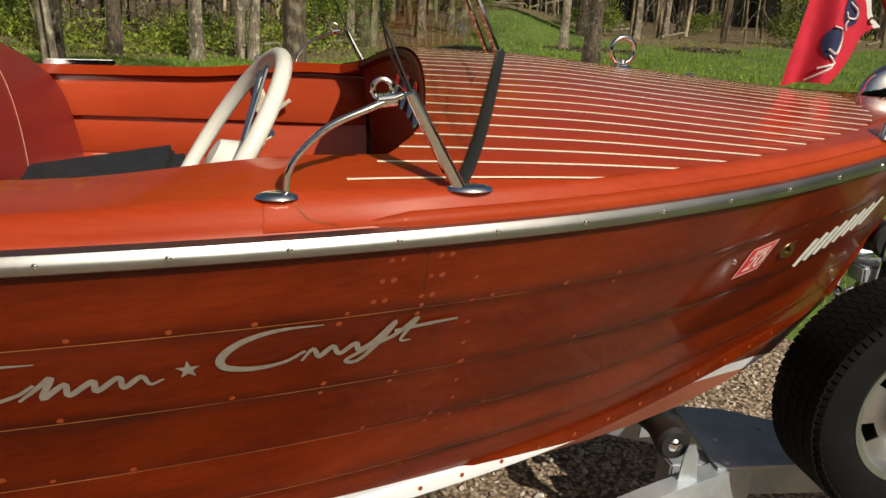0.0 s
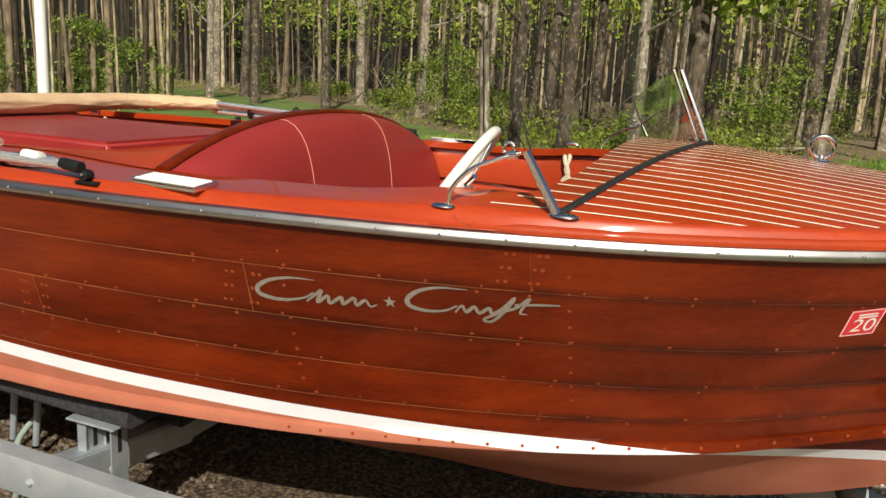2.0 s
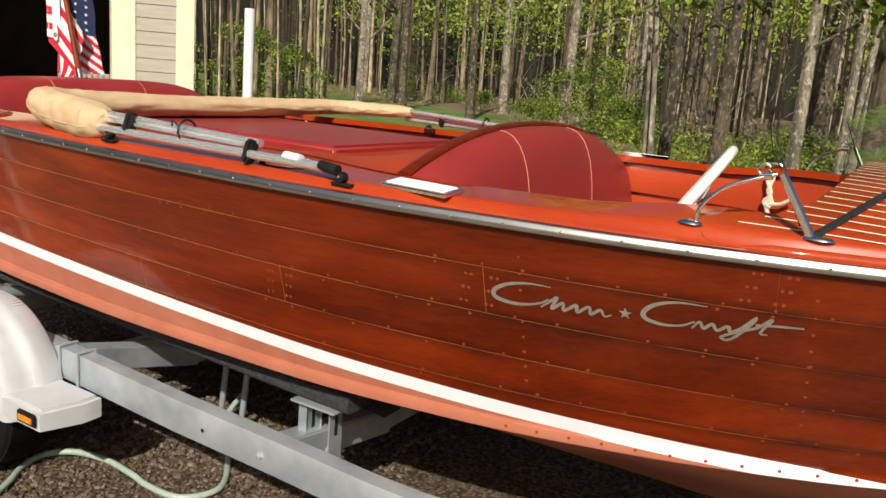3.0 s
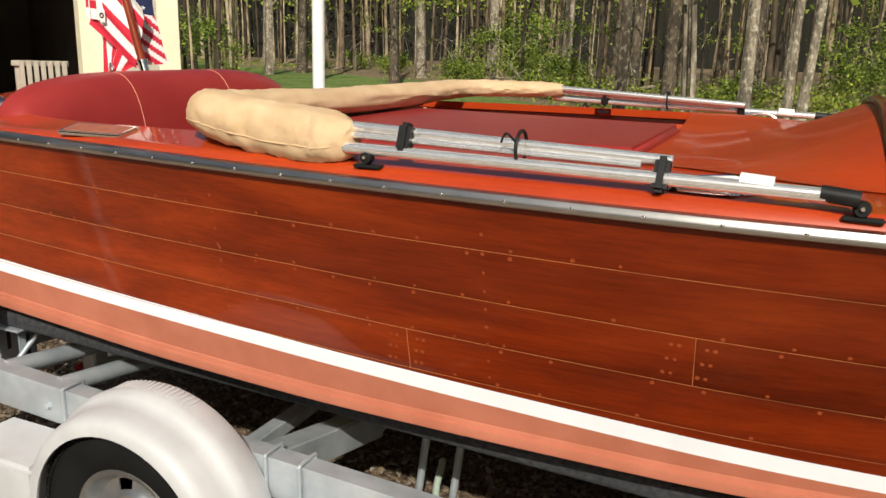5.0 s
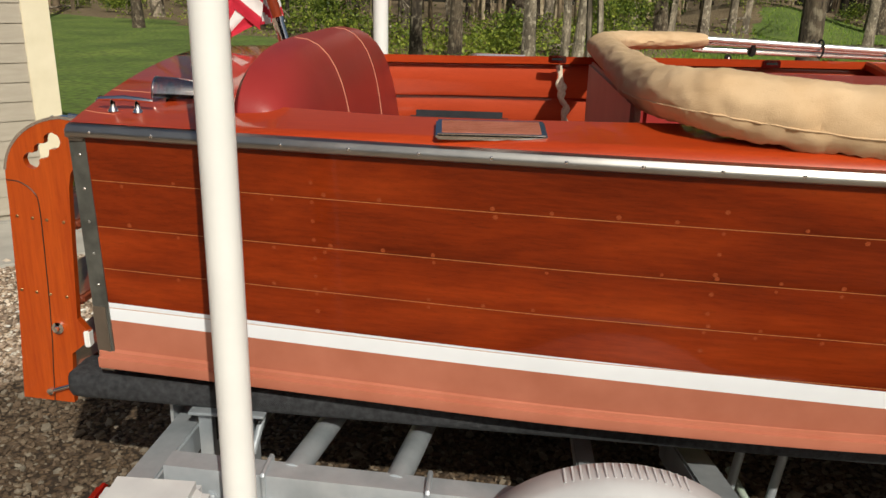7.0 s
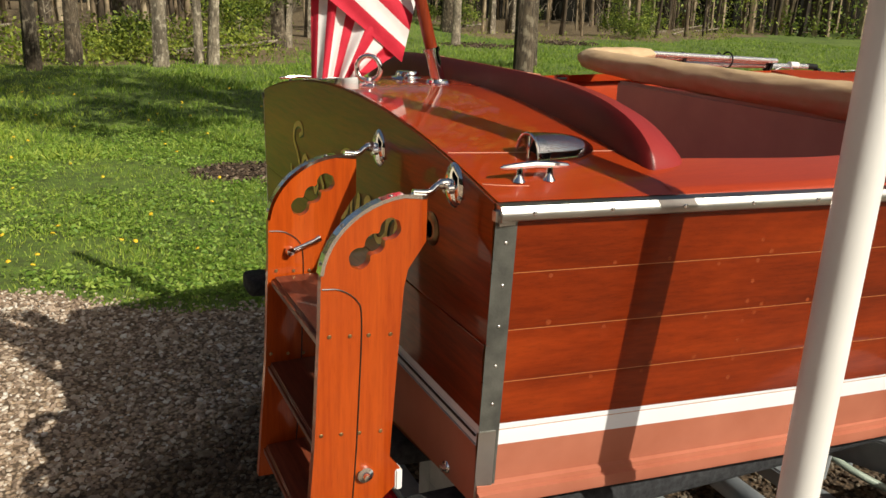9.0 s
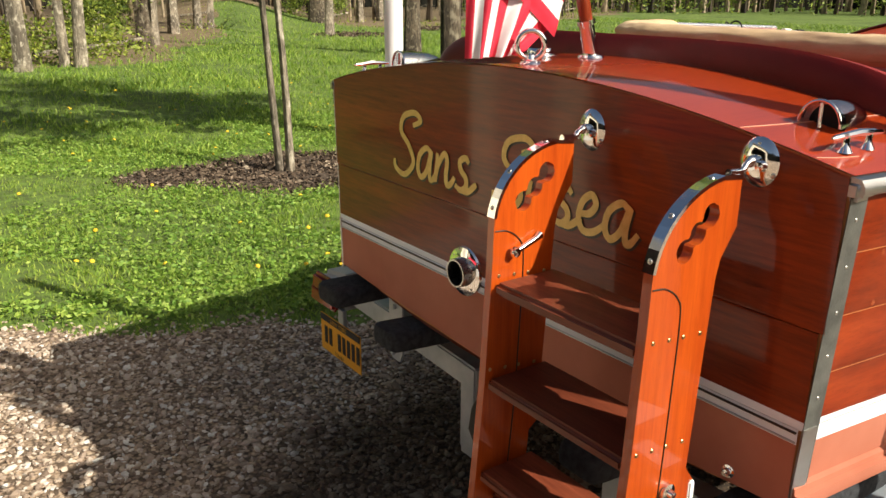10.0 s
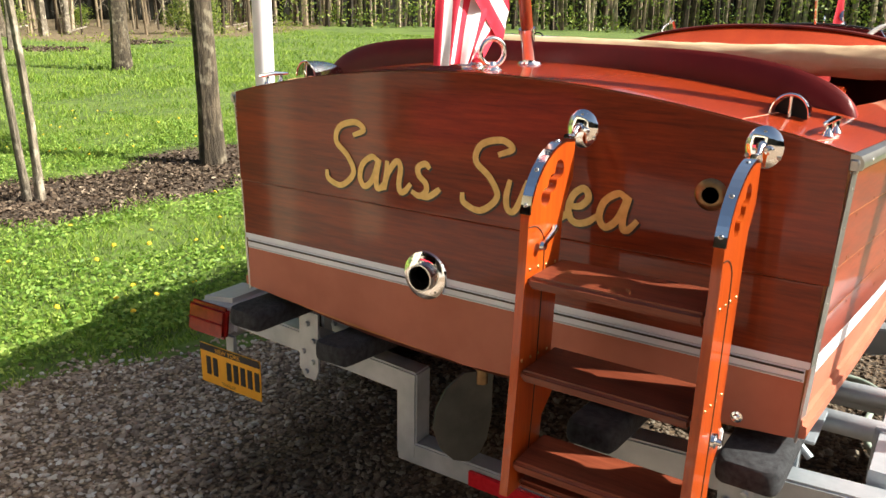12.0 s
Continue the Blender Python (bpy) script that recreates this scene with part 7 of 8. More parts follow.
gpart("corner_trim", box(-0.02, 0.15, -0.022, 0.12, 0.02, 2.9, 0.004), trim_paint, label="cream corner board")
gpart("jamb_trim", box(0.53, 0.75, -0.022, 0.14, 0.02, 2.9, 0.004), trim_paint, label="cream door jamb board")
wl_ = gpart("front_wall", box(0.0, 0.74, 0.012, 0.13, 0.0, 2.9), siding_paint)
for k in range(22):
    z = 0.06 + 0.128 * k
    bm = bmesh.new()
    prof = [(0.012, z), (-0.012, z), (-0.002, z + 0.134), (0.012, z + 0.134)]
    a = [bm.verts.new((0.148, q, w)) for q, w in prof]
    b = [bm.verts.new((0.532, q, w)) for q, w in prof]
    for i in range(4):
        bm.faces.new((a[i], a[(i + 1) % 4], b[(i + 1) % 4], b[i]))
    gpart("siding_board", bm, siding_paint, wl_)
gpart("header", box(0.74, 4.4, 0.0, 0.14, 2.45, 2.9), trim_paint)
gpart("far_pier", box(4.2, 5.0, 0.0, 0.14, 0.0, 2.9), siding_paint)
gpart("side_wall", box(0.0, 0.10, 0.13, 6.0, 0.0, 2.9), siding_paint)
gpart("far_side_wall", box(4.9, 5.0, 0.14, 6.0, 0.0, 2.9), siding_paint)
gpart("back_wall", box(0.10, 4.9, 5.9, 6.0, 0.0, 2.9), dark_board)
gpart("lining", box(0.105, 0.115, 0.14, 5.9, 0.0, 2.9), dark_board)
gpart("roof", box(-0.3, 5.3, -0.3, 6.3, 2.9, 3.05, 0.01), roof_felt)
gpart("slab", box(0.0, 5.0, -0.05, 5.9, -0.05, 0.02), concrete)
apron = tagged(part("apron", move(box(-0.1, 4.6, -1.05, -0.06, -0.06, 0.018, 0.006), GM), concrete), "pale concrete apron in front of the garage", "apron", kind="structure")
rack = thing("slatted_rack", "grey slatted wooden rack inside the garage", "rack")
for k in range(7):
    part("slat", move(box(0.66 + 0.06 * k, 0.70 + 0.06 * k, 1.02, 1.045, 0.95, 1.38, 0.003), GM), siding_paint, rack, smooth=False)
for z in (1.0, 1.36):
    part("rack_rail", move(box(0.64, 1.12, 1.046, 1.075, z - 0.03, z + 0.02, 0.003), GM), siding_paint, rack, smooth=False)
for xx in (0.66, 1.04):
    part("rack_leg", move(box(xx, xx + 0.05, 1.076, 1.12, 0.02, 1.36, 0.003), GM), siding_paint, rack, smooth=False)
tarp = thing("red_tarpaulin_stack", "red tarpaulin draped over a low stack in the garage", "tarpaulin")
part("stack", move(box(0.9, 2.3, 0.55, 1.0, 0.02, 0.62, 0.02), GM), dark_board, tarp, smooth=False)
part("cover", move(box(0.87, 2.33, 0.52, 1.01, 0.50, 0.93, 0.07, seg=4), GM), flag_red, tarp)

# ---------------------------------------------------------------- trees
def bark_material(name, dark, light, lichen):
    """Furrowed bark: fine ridges, broad patches, pale lichen."""
    mt, nt, bs = nodes_of(name)
    ridge = noise_tex(nt, 30, 5, (1, 1, 0.22), 0.65)
    patch = noise_tex(nt, 3.2, 4, (1, 1, 0.5))
    spots = noise_tex(nt, 11, 4, (1, 1, 0.7))
    col = ramp(nt, ridge, [(0.36, dark), (0.62, light)])
    col = mixed(nt, ramp(nt, patch, [(0.40, (0.0,) * 3), (0.62, (0.75,) * 3)]), col, tuple(c * 0.55 for c in dark))
    col = mixed(nt, ramp(nt, spots, [(0.54, (0.0,) * 3), (0.66, (0.8,) * 3)]), col, lichen)
    nt.links.new(col, bs.inputs["Base Color"])
    bs.inputs["Roughness"].default_value = 0.95
    bump(nt, bs, ridge, 0.9, 0.03)
    return mt


bark = bark_material("grey_brown_bark", (0.038, 0.028, 0.019), (0.16, 0.122, 0.082), (0.27, 0.23, 0.165))
pale_bark = bark_material("pale_bark", (0.13, 0.105, 0.077), (0.40, 0.335, 0.25), (0.54, 0.48, 0.375))


def leaf_material(name, a, b, c, dry=False):
    """Leaves that differ one by one; a dry lawn yellows towards the end of the drive."""
    mt, nt, bs = nodes_of(name)
    geo = nt.nodes.new("ShaderNodeNewGeometry")
    col = ramp(nt, geo.outputs["Random Per Island"], [(0.0, a), (0.5, b), (1.0, c)])
    if dry:
        tc_ = nt.nodes.new("ShaderNodeTexCoord")
        sp = nt.nodes.new("ShaderNodeSeparateXYZ")
        nt.links.new(tc_.outputs["Object"], sp.inputs[0])
        worn = math_node(nt, 'ADD', math_node(nt, 'MULTIPLY', sp.outputs[0], 0.22), noise_tex(nt, 0.9, 4))
        col = mixed(nt, 1.0, col, ramp(nt, worn, [(0.08, (1.45, 1.28, 1.32)), (0.56, (0.97, 0.97, 0.97))]), 'MULTIPLY')
    nt.links.new(col, bs.inputs["Base Color"])
    bs.inputs["Roughness"].default_value = 0.6
    bs.inputs["Transmission Weight"].default_value = 0.0
    tr = nt.nodes.new("ShaderNodeBsdfTranslucent")
    mx = nt.nodes.new("ShaderNodeMixShader")
    mx.inputs[0].default_value = 0.35
    nt.links.new(col, tr.inputs[0])
    nt.links.new(bs.outputs[0], mx.inputs[1])
    nt.links.new(tr.outputs[0], mx.inputs[2])
    nt.links.new(mx.outputs[0], nt.nodes["Material Output"].inputs[0])
    return mt


spring_leaf = leaf_material("spring_leaf", (0.10, 0.15, 0.018), (0.23, 0.30, 0.035), (0.42, 0.47, 0.07))
shrub_leaf = leaf_material("shrub_leaf", (0.045, 0.080, 0.012), (0.15, 0.215, 0.028), (0.36, 0.42, 0.062))
grass_leaf = leaf_material("grass_blade", (0.12, 0.23, 0.028), (0.25, 0.385, 0.048), (0.43, 0.53, 0.10), dry=True)
weed_leaf = leaf_material("weed_leaf", (0.12, 0.24, 0.034), (0.24, 0.39, 0.055), (0.38, 0.50, 0.10), dry=True)
rng = np.random.default_rng(7)


def leaf_cloud(centres, per, spread, size, name, material, parent=None, flat=1.0):
    """Many small leaves, two triangles each, gathered round the centres."""
    c = np.repeat(np.asarray(centres, float), per, axis=0)
    n = len(c)
    c = c + rng.normal(0, 1, (n, 3)) * np.asarray(spread)
    d = rng.normal(0, 1, (n, 3))
    d[:, 2] *= flat
    d /= np.linalg.norm(d, axis=1)[:, None]
    e = np.cross(d, rng.normal(0, 1, (n, 3)))
    e /= np.linalg.norm(e, axis=1)[:, None] + 1e-9
    s = size * rng.uniform(0.6, 1.5, (n, 1))
    c[:, 2] = np.maximum(c[:, 2], 0.008)
    v = np.stack([c - d * s, c - e * s * 0.55, c + d * s, c + e * s * 0.55], 1).reshape(-1, 3)
    f = np.arange(4 * n).reshape(-1, 4)
    me = bpy.data.meshes.new(name)
    me.from_pydata(v.tolist(), [], f.tolist())
    me.materials.append(material)
    ob = new(name, me)
    if parent:
        ob.parent = parent
    return ob


def trunk_rows(x, y, h, r, lean=(0, 0), wob=0.1, sides=9, seed=0, z0=0.0, segs=9):
    rd = random.Random(seed)
    ph = rd.uniform(0, 6)
    rows = []
    for i in range(segs + 1):
        t = i / segs
        flare = 1 + 0.22 * max(0, 1 - t * segs * 0.9) ** 2
        rr = r * (1 - 0.72 * t) * flare
        cx = x + lean[0] * t * h + wob * math.sin(ph + 3.1 * t) * t
        cy = y + lean[1] * t * h + wob * math.cos(ph * 1.3 + 2.6 * t) * t
        rows.append([Vector((cx + rr * math.cos(k * math.tau / sides) * (1 + 0.1 * math.sin(3 * k + ph)), cy + rr * math.sin(k * math.tau / sides), z0 - 0.1 + t * h)) for k in range(sides)])
    return rows


def tree(x, y, h, r, material, lean=(0, 0), limbs=7, first=0.3, leaves=260, seed=1, label="slim woodland tree with pale bark and thin spring leaves", low=False):
    rd = random.Random(seed)
    ob = thing("tree", label, "tree", group="trees at the wood's edge")
    rows = trunk_rows(x, y, h, r, lean, 0.12, 11, seed, 0, 12)
    bm = grid(rows, closed_v=True, cap=True)
    tips = []
    for k in range(limbs):
        t = first + (0.95 - first) * (k + rd.random() * 0.7) / limbs
        i = min(11, int(t * 12))
        base = sum(rows[i], Vector()) / len(rows[i])
        a = rd.uniform(0, math.tau)
        L = h * rd.uniform(0.12, 0.26) * (1.15 - t * 0.6)
        d = Vector((math.cos(a), math.sin(a), rd.uniform(0.25, 0.8)))
        pts = [base, base + d * L * 0.4 + Vector((0, 0, -0.02 * L)), base + d * L * 0.75 + Vector((rd.uniform(-0.1, 0.1) * L, 0, 0.05 * L)), base + d * L]
        r0 = r * (1 - 0.72 * t) * 0.42
        tube(spline(pts, 3), [r0 * (1 - 0.085 * j) for j in range(10)], 6, bm)
        tips += [pts[2], pts[3]]
        for _ in range(3):
            q = pts[1].lerp(pts[3], rd.random())
            e = Vector((rd.uniform(-1, 1), rd.uniform(-1, 1), rd.uniform(0.0, 0.8))) * L * 0.35
            tube([q, q + e * 0.5 + Vector((0, 0, 0.03)), q + e], [r0 * 0.35, r0 * 0.22, r0 * 0.1], 5, bm)
            tips.append(q + e)
    part("trunk", bm, material, ob)
    if leaves:
        leaf_cloud([tuple(p) for p in tips], max(2, leaves // len(tips)), (0.28, 0.28, 0.20), 0.055, "crown", spring_leaf, ob)
    return ob


TREES = [(1.3, 22.4, 15, 0.34, bark, (0.0, 0)), (2.2, 22.9, 14, 0.15, pale_bark, (0.035, 0)), (5.6, 28.5, 14, 0.20, pale_bark, (0.01, 0)), (8.1, 28.0, 14, 0.19, pale_bark, (0.01, 0)), (9.4, 29.3, 14, 0.15, pale_bark, (0.03, 0)),
         (9.9, 29.4, 13, 0.12, pale_bark, (0.07, 0.0)), (-2.2, 23.1, 13, 0.19, bark, (0.03, 0)), (-0.7, 23.3, 13, 0.17, bark, (0.0, 0)), (-8.2, 26.5, 14, 0.20, pale_bark, (0.01, 0)), (-11.5, 25.0, 14, 0.18, bark, (-0.02, 0)), (-4.6, 24.0, 14, 0.18, pale_bark, (0.02, 0)),
         (18.5, 33.0, 14, 0.18, pale_bark, (0.0, 0)), (20.5, 34.5, 14, 0.17, pale_bark, (0.03, 0)), (15.8, 32.0, 15, 0.42, bark, (0, 0)), (-14.2, 33.0, 14, 0.26, pale_bark, (-0.02, 0)), (-20.8, 32.7, 14, 0.25, bark, (0.04, 0)), (-29.0, 41.0, 14, 0.28, pale_bark, (0.03, 0)), (-3.2, 24.8, 13, 0.14, bark, (0.05, 0)), (-16.5, 27.5, 14, 0.2, bark, (0, 0)), (-0.23, 17.3, 13, 0.15, bark, (0.0, 0)), (1.53, 17.2, 12, 0.15, pale_bark, (0.0, 0)), (2.45, 17.8, 12, 0.10, pale_bark, (-0.01, 0)), (2.72, 17.6, 12, 0.13, pale_bark, (0.07, 0)), (-1.0, 15.6, 12, 0.14, bark, (0.0, 0)),
         (10.4, 16.2, 13, 0.20, bark, (0.0, 0)), (5.65, 23.0, 13, 0.21, bark, (-0.05, 0)), (5.95, 23.1, 13, 0.13, pale_bark, (0.05, 0)), (-20.5, 29.5, 14, 0.2, pale_bark, (0.02, 0)), (12.4, 24.5, 13, 0.15, pale_bark, (0.02, 0))]
for k, (x, y, h, r, mt, lean) in enumerate(TREES):
    tree(x, y, h, r, mt, lean, seed=20 + k, label="tall woodland tree with grey-brown bark" if mt is bark else "tall woodland tree with pale sunlit bark")
tree(3.80, 5.42, 8.2, 0.118, bark, (0.004, 0), limbs=7, first=0.5, leaves=300, seed=5, label="young tree with dark bark standing in a mulch bed")
def crown(cx, cy, cz, rx, rz, n, per, parent):
    """Leaf clumps scattered through an egg-shaped crown."""
    cc = []
    while len(cc) < n:
        d = Vector((rd0.uniform(-1, 1), rd0.uniform(-1, 1), rd0.uniform(-1, 1)))
        if d.length < 1:
            cc.append((cx + rx * d.x, cy + rx * d.y, cz + rz * d.z))
    return leaf_cloud(cc, per, (0.16, 0.16, 0.11), 0.06, "crown", spring_leaf, parent)


rd0 = random.Random(77)
young = bpy.data.objects["tree." + "%03d" % len(TREES)]
crown(3.75, 5.42, 3.85, 1.6, 1.45, 76, 60, young)
# high and side clumps, unseen, added to cast shade across the lawn
crown(3.7, 5.5, 6.9, 2.4, 1.7, 165, 60, young)
crown(4.9, 5.2, 4.4, 1.3, 0.9, 46, 60, young)
sap = thing("sapling", "two-stemmed sapling with smooth grey stems in a mulch bed", "sapling")
for x, y, lean, r in ((1.800, 5.33, (-0.082, 0.02), 0.036), (1.87, 5.28, (-0.036, 0.0), 0.036)):
    part("stem", grid(trunk_rows(x, y, 4.6, r, lean, 0.16, 9, int(x * 100), 0, 12), closed_v=True, cap=True), pale_bark, sap)
crown(1.5, 5.4, 3.4, 1.2, 0.95, 40, 56, sap)

# the wood behind: trunks, undergrowth, canopy
vs, fs = [], []
rd = random.Random(11)
count = 0
while count < 960:
    x = rd.uniform(-92, 56)
    d = rd.random() ** 0.9 * (40 if x > -40 else 24)
    y = wood_line(x) + 1.5 + d
    if count < 130:
        # a thicket reaches nearer in the west
        y = rd.uniform(17, 34)
        x = 4.4 - rd.uniform(0.84, 1.5) * (y + 2.7)
    r = rd.choice((0.04, 0.05, 0.06, 0.08, 0.09, 0.12, 0.15)) * rd.uniform(0.85, 1.25)
    rows = trunk_rows(x, y, rd.uniform(8, 11.5), r, (rd.uniform(-0.04, 0.04), rd.uniform(-0.02, 0.02)), 0.28, 6, count, 0, 5)
    b = len(vs)
    for row in rows:
        vs += [tuple(v) for v in row]
    for i in range(5):
        for j in range(6):
            fs.append((b + i * 6 + j, b + i * 6 + (j + 1) % 6, b + (i + 1) * 6 + (j + 1) % 6, b + (i + 1) * 6 + j))
    count += 1
wood_bark, nt, bs = nodes_of("woodland_bark")
geo = nt.nodes.new("ShaderNodeNewGeometry")
wcol = ramp(nt, geo.outputs["Random Per Island"], [(0.0, (0.030, 0.022, 0.014)), (0.40, (0.11, 0.080, 0.050)), (0.70, (0.32, 0.24, 0.150)), (1.0, (0.60, 0.49, 0.33))])
wcol = mixed(nt, 1.0, wcol, ramp(nt, noise_tex(nt, 5, 5, (1, 1, 0.4)), [(0.36, (0.35,) * 3), (0.62, (1.0,) * 3)]), 'MULTIPLY')
nt.links.new(wcol, bs.inputs["Base Color"])
bs.inputs["Roughness"].default_value = 0.95
me = bpy.data.meshes.new("woods")
me.from_pydata(vs, [], fs)
me.materials.append(wood_bark)
for p in me.polygons:
    p.use_smooth = True
tagged(new("woods", me), "dense stand of slim bare trunks behind the lawn", "woods", kind="stuff")
# the same wood where it closes the far end of the lawn
vs, fs = [], []
for count in range(330):
    a = radians(rd.uniform(-14, 54))
    R = rd.uniform(57, 76)
    x, y = 3 + R * math.cos(a), R * math.sin(a)
    rows = trunk_rows(x, y, rd.uniform(10, 15), rd.uniform(0.08, 0.24), (rd.uniform(-0.04, 0.04), rd.uniform(-0.04, 0.04)), 0.3, 6, 900 + count, 0, 4)
    b = len(vs)
    for row in rows:
        vs += [tuple(v) for v in row]
    for i in range(4):
        for j in range(6):
            fs.append((b + i * 6 + j, b + i * 6 + (j + 1) % 6, b + (i + 1) * 6 + (j + 1) % 6, b + (i + 1) * 6 + j))
me = bpy.data.meshes.new("far_woods")
me.from_pydata(vs, [], fs)
me.materials.append(wood_bark)
tagged(new("far_woods", me), "bare trunks closing the far end of the lawn", "woods", kind="stuff")
cent = []
for _ in range(260):
    a = radians(rd.uniform(-14, 54))
    R = 55 + 18 * rd.random() ** 1.5
    cent.append((3 + R * math.cos(a), R * math.sin(a), rd.choice((0.4, 0.7, 1.2, 2.2, 3.5))))
tagged(leaf_cloud(cent, 60, (1.1, 1.1, 0.45), 0.11, "far_undergrowth", shrub_leaf), "green brush at the far end of the lawn", "undergrowth", kind="stuff")
# bushes at the edge of the wood, in uneven groups
BUSHES = [(-8.6, 1.8), (-7.4, 2.6), (-6.4, 1.6), (-4.8, 2.0), (-4.0, 1.0), (3.9, 1.6), (4.6, 2.2), (6.8, 1.6), (11.4, 2.6), (12.4, 2.2), (17.0, 2.0), (-24.0, 1.8), (26.0, 2.4)]
BUSHES = [(x, wood_line(x) + rd.uniform(1.6, 4.2), t) for x, t in BUSHES]
for _ in range(14):
    y = rd.uniform(16.5, 27)
    BUSHES.append((4.4 - rd.uniform(0.86, 1.4) * (y + 2.7), y, rd.choice((0.8, 1.4, 2.0, 2.6))))
for _ in range(22):
    x = rd.uniform(-85, 44)
    BUSHES.append((x, wood_line(x) + 1.0 + rd.random() ** 1.2 * 15, rd.choice((0.5, 0.6, 0.8, 1.2))))
cent = []
for x, y, tall in BUSHES:
    for _ in range(int(9 * tall) + 3):
        a = rd.uniform(0, math.tau)
        q = rd.random() ** 0.6 * (0.30 + 0.38 * tall)
        cent.append((x + q * math.cos(a), y + 0.7 * q * math.sin(a), rise(x, y) + 0.25 + rd.random() * tall))
tagged(leaf_cloud(cent, 110, (0.24, 0.20, 0.15), 0.048, "undergrowth", shrub_leaf), "green leafy shrubs along the edge of the wood", "undergrowth", kind="stuff")
cent = []
for _ in range(210):
    x = rd.uniform(-85, 50)
    cent.append((x, wood_line(x) + rd.random() ** 1.4 * 5 - 0.6, 0.04 + 0.14 * rd.random() ** 2))
for _ in range(250):
    x = rd.gauss(0.6, 2.6)
    cent.append((x, wood_line(x) + rd.random() ** 1.3 * 6.0, 0.08 + 0.75 * rd.random() ** 2))
cent = [(x, y, z + rise(x, y)) for x, y, z in cent]
tagged(leaf_cloud(cent, 34, (0.45, 0.35, 0.12), 0.045, "ground_cover", spring_leaf), "low weeds and brambles on the woodland floor", "undergrowth", kind="stuff")
cent = [(-10.6 + rd.gauss(0, 1.0), 24.0 + rd.gauss(0, 0.6), 3.9 + rd.gauss(0, 0.5)) for _ in range(12)]
for _ in range(74):
    x = rd.uniform(-80, 52)
    y = wood_line(x) + rd.random() ** 1.3 * 20 - 1.0
    z = rd.uniform(1.8, 6.5)
    for _ in range(rd.randint(3, 8)):
        cent.append((x + rd.gauss(0, 0.8), y + rd.gauss(0, 0.6), z + rd.gauss(0, 0.35)))
tagged(leaf_cloud(cent, 46, (0.32, 0.32, 0.14), 0.055, "spring_foliage", spring_leaf), "sprays of spring leaves among the trunks", "foliage", kind="stuff")
cent = [(rd.uniform(-92, 62), 0, rd.uniform(5.0, 9.5)) for _ in range(950)]
cent = [(x, wood_line(x) + rd.random() * 34 + 5.0, z) for x, _, z in cent]
tagged(leaf_cloud(cent, 56, (1.5, 1.5, 0.8), 0.17, "canopy", spring_leaf), "spring leaf canopy of the wood", "foliage", kind="stuff")
twigs = bmesh.new()
for _ in range(240):
    x = rd.uniform(-30, 40)
    y = wood_line(x) + rd.uniform(-0.5, 9)
    p = Vector((x, y, rise(x, y) + rd.uniform(0.0, 1.6)))
    q = p + Vector((rd.uniform(-1.2, 1.2), rd.uniform(-0.4, 0.4), rd.uniform(0.1, 1.5)))
    tube(spline([p, p.lerp(q, 0.5) + Vector((0, 0, 0.18)), q], 4), [0.014, 0.013, 0.011, 0.01, 0.008, 0.007, 0.006, 0.005, 0.004], 4, twigs)
for _ in range(26):
    x = rd.uniform(-30, 40)
    y = wood_line(x) + rd.uniform(1, 7)
    a = rd.uniform(-0.5, 0.5)
    L = rd.uniform(0.8, 2.6)
    p = Vector((x, y, rise(x, y) + 0.12))
    tube([p, p + Vector((L * math.cos(a), L * math.sin(a), rd.uniform(0.0, 0.5)))], [0.06, 0.04], 7, twigs)
tagged(part("brushwood", twigs, pale_bark), "thin arching branches and fallen logs at the wood's edge", "brushwood", kind="stuff")
# near-black streaks put the shade of the wood's depth into the colour
far_mat, nt, bs = nodes_of("far_wood_shade")
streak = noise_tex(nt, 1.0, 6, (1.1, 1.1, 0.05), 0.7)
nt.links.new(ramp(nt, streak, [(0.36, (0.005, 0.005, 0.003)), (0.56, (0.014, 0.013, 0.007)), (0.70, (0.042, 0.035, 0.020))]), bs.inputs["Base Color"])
bs.inputs["Roughness"].default_value = 1.0
# the wall also runs unseen behind the camera, added to block low sky
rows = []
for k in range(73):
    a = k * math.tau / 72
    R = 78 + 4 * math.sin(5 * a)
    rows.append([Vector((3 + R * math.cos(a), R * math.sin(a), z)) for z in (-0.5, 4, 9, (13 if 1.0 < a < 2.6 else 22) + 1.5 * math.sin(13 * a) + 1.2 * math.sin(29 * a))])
tagged(part("backdrop", grid(rows), far_mat), "dim wall for distant woodland, its deep shade in the colour", "backdrop", kind="structure")

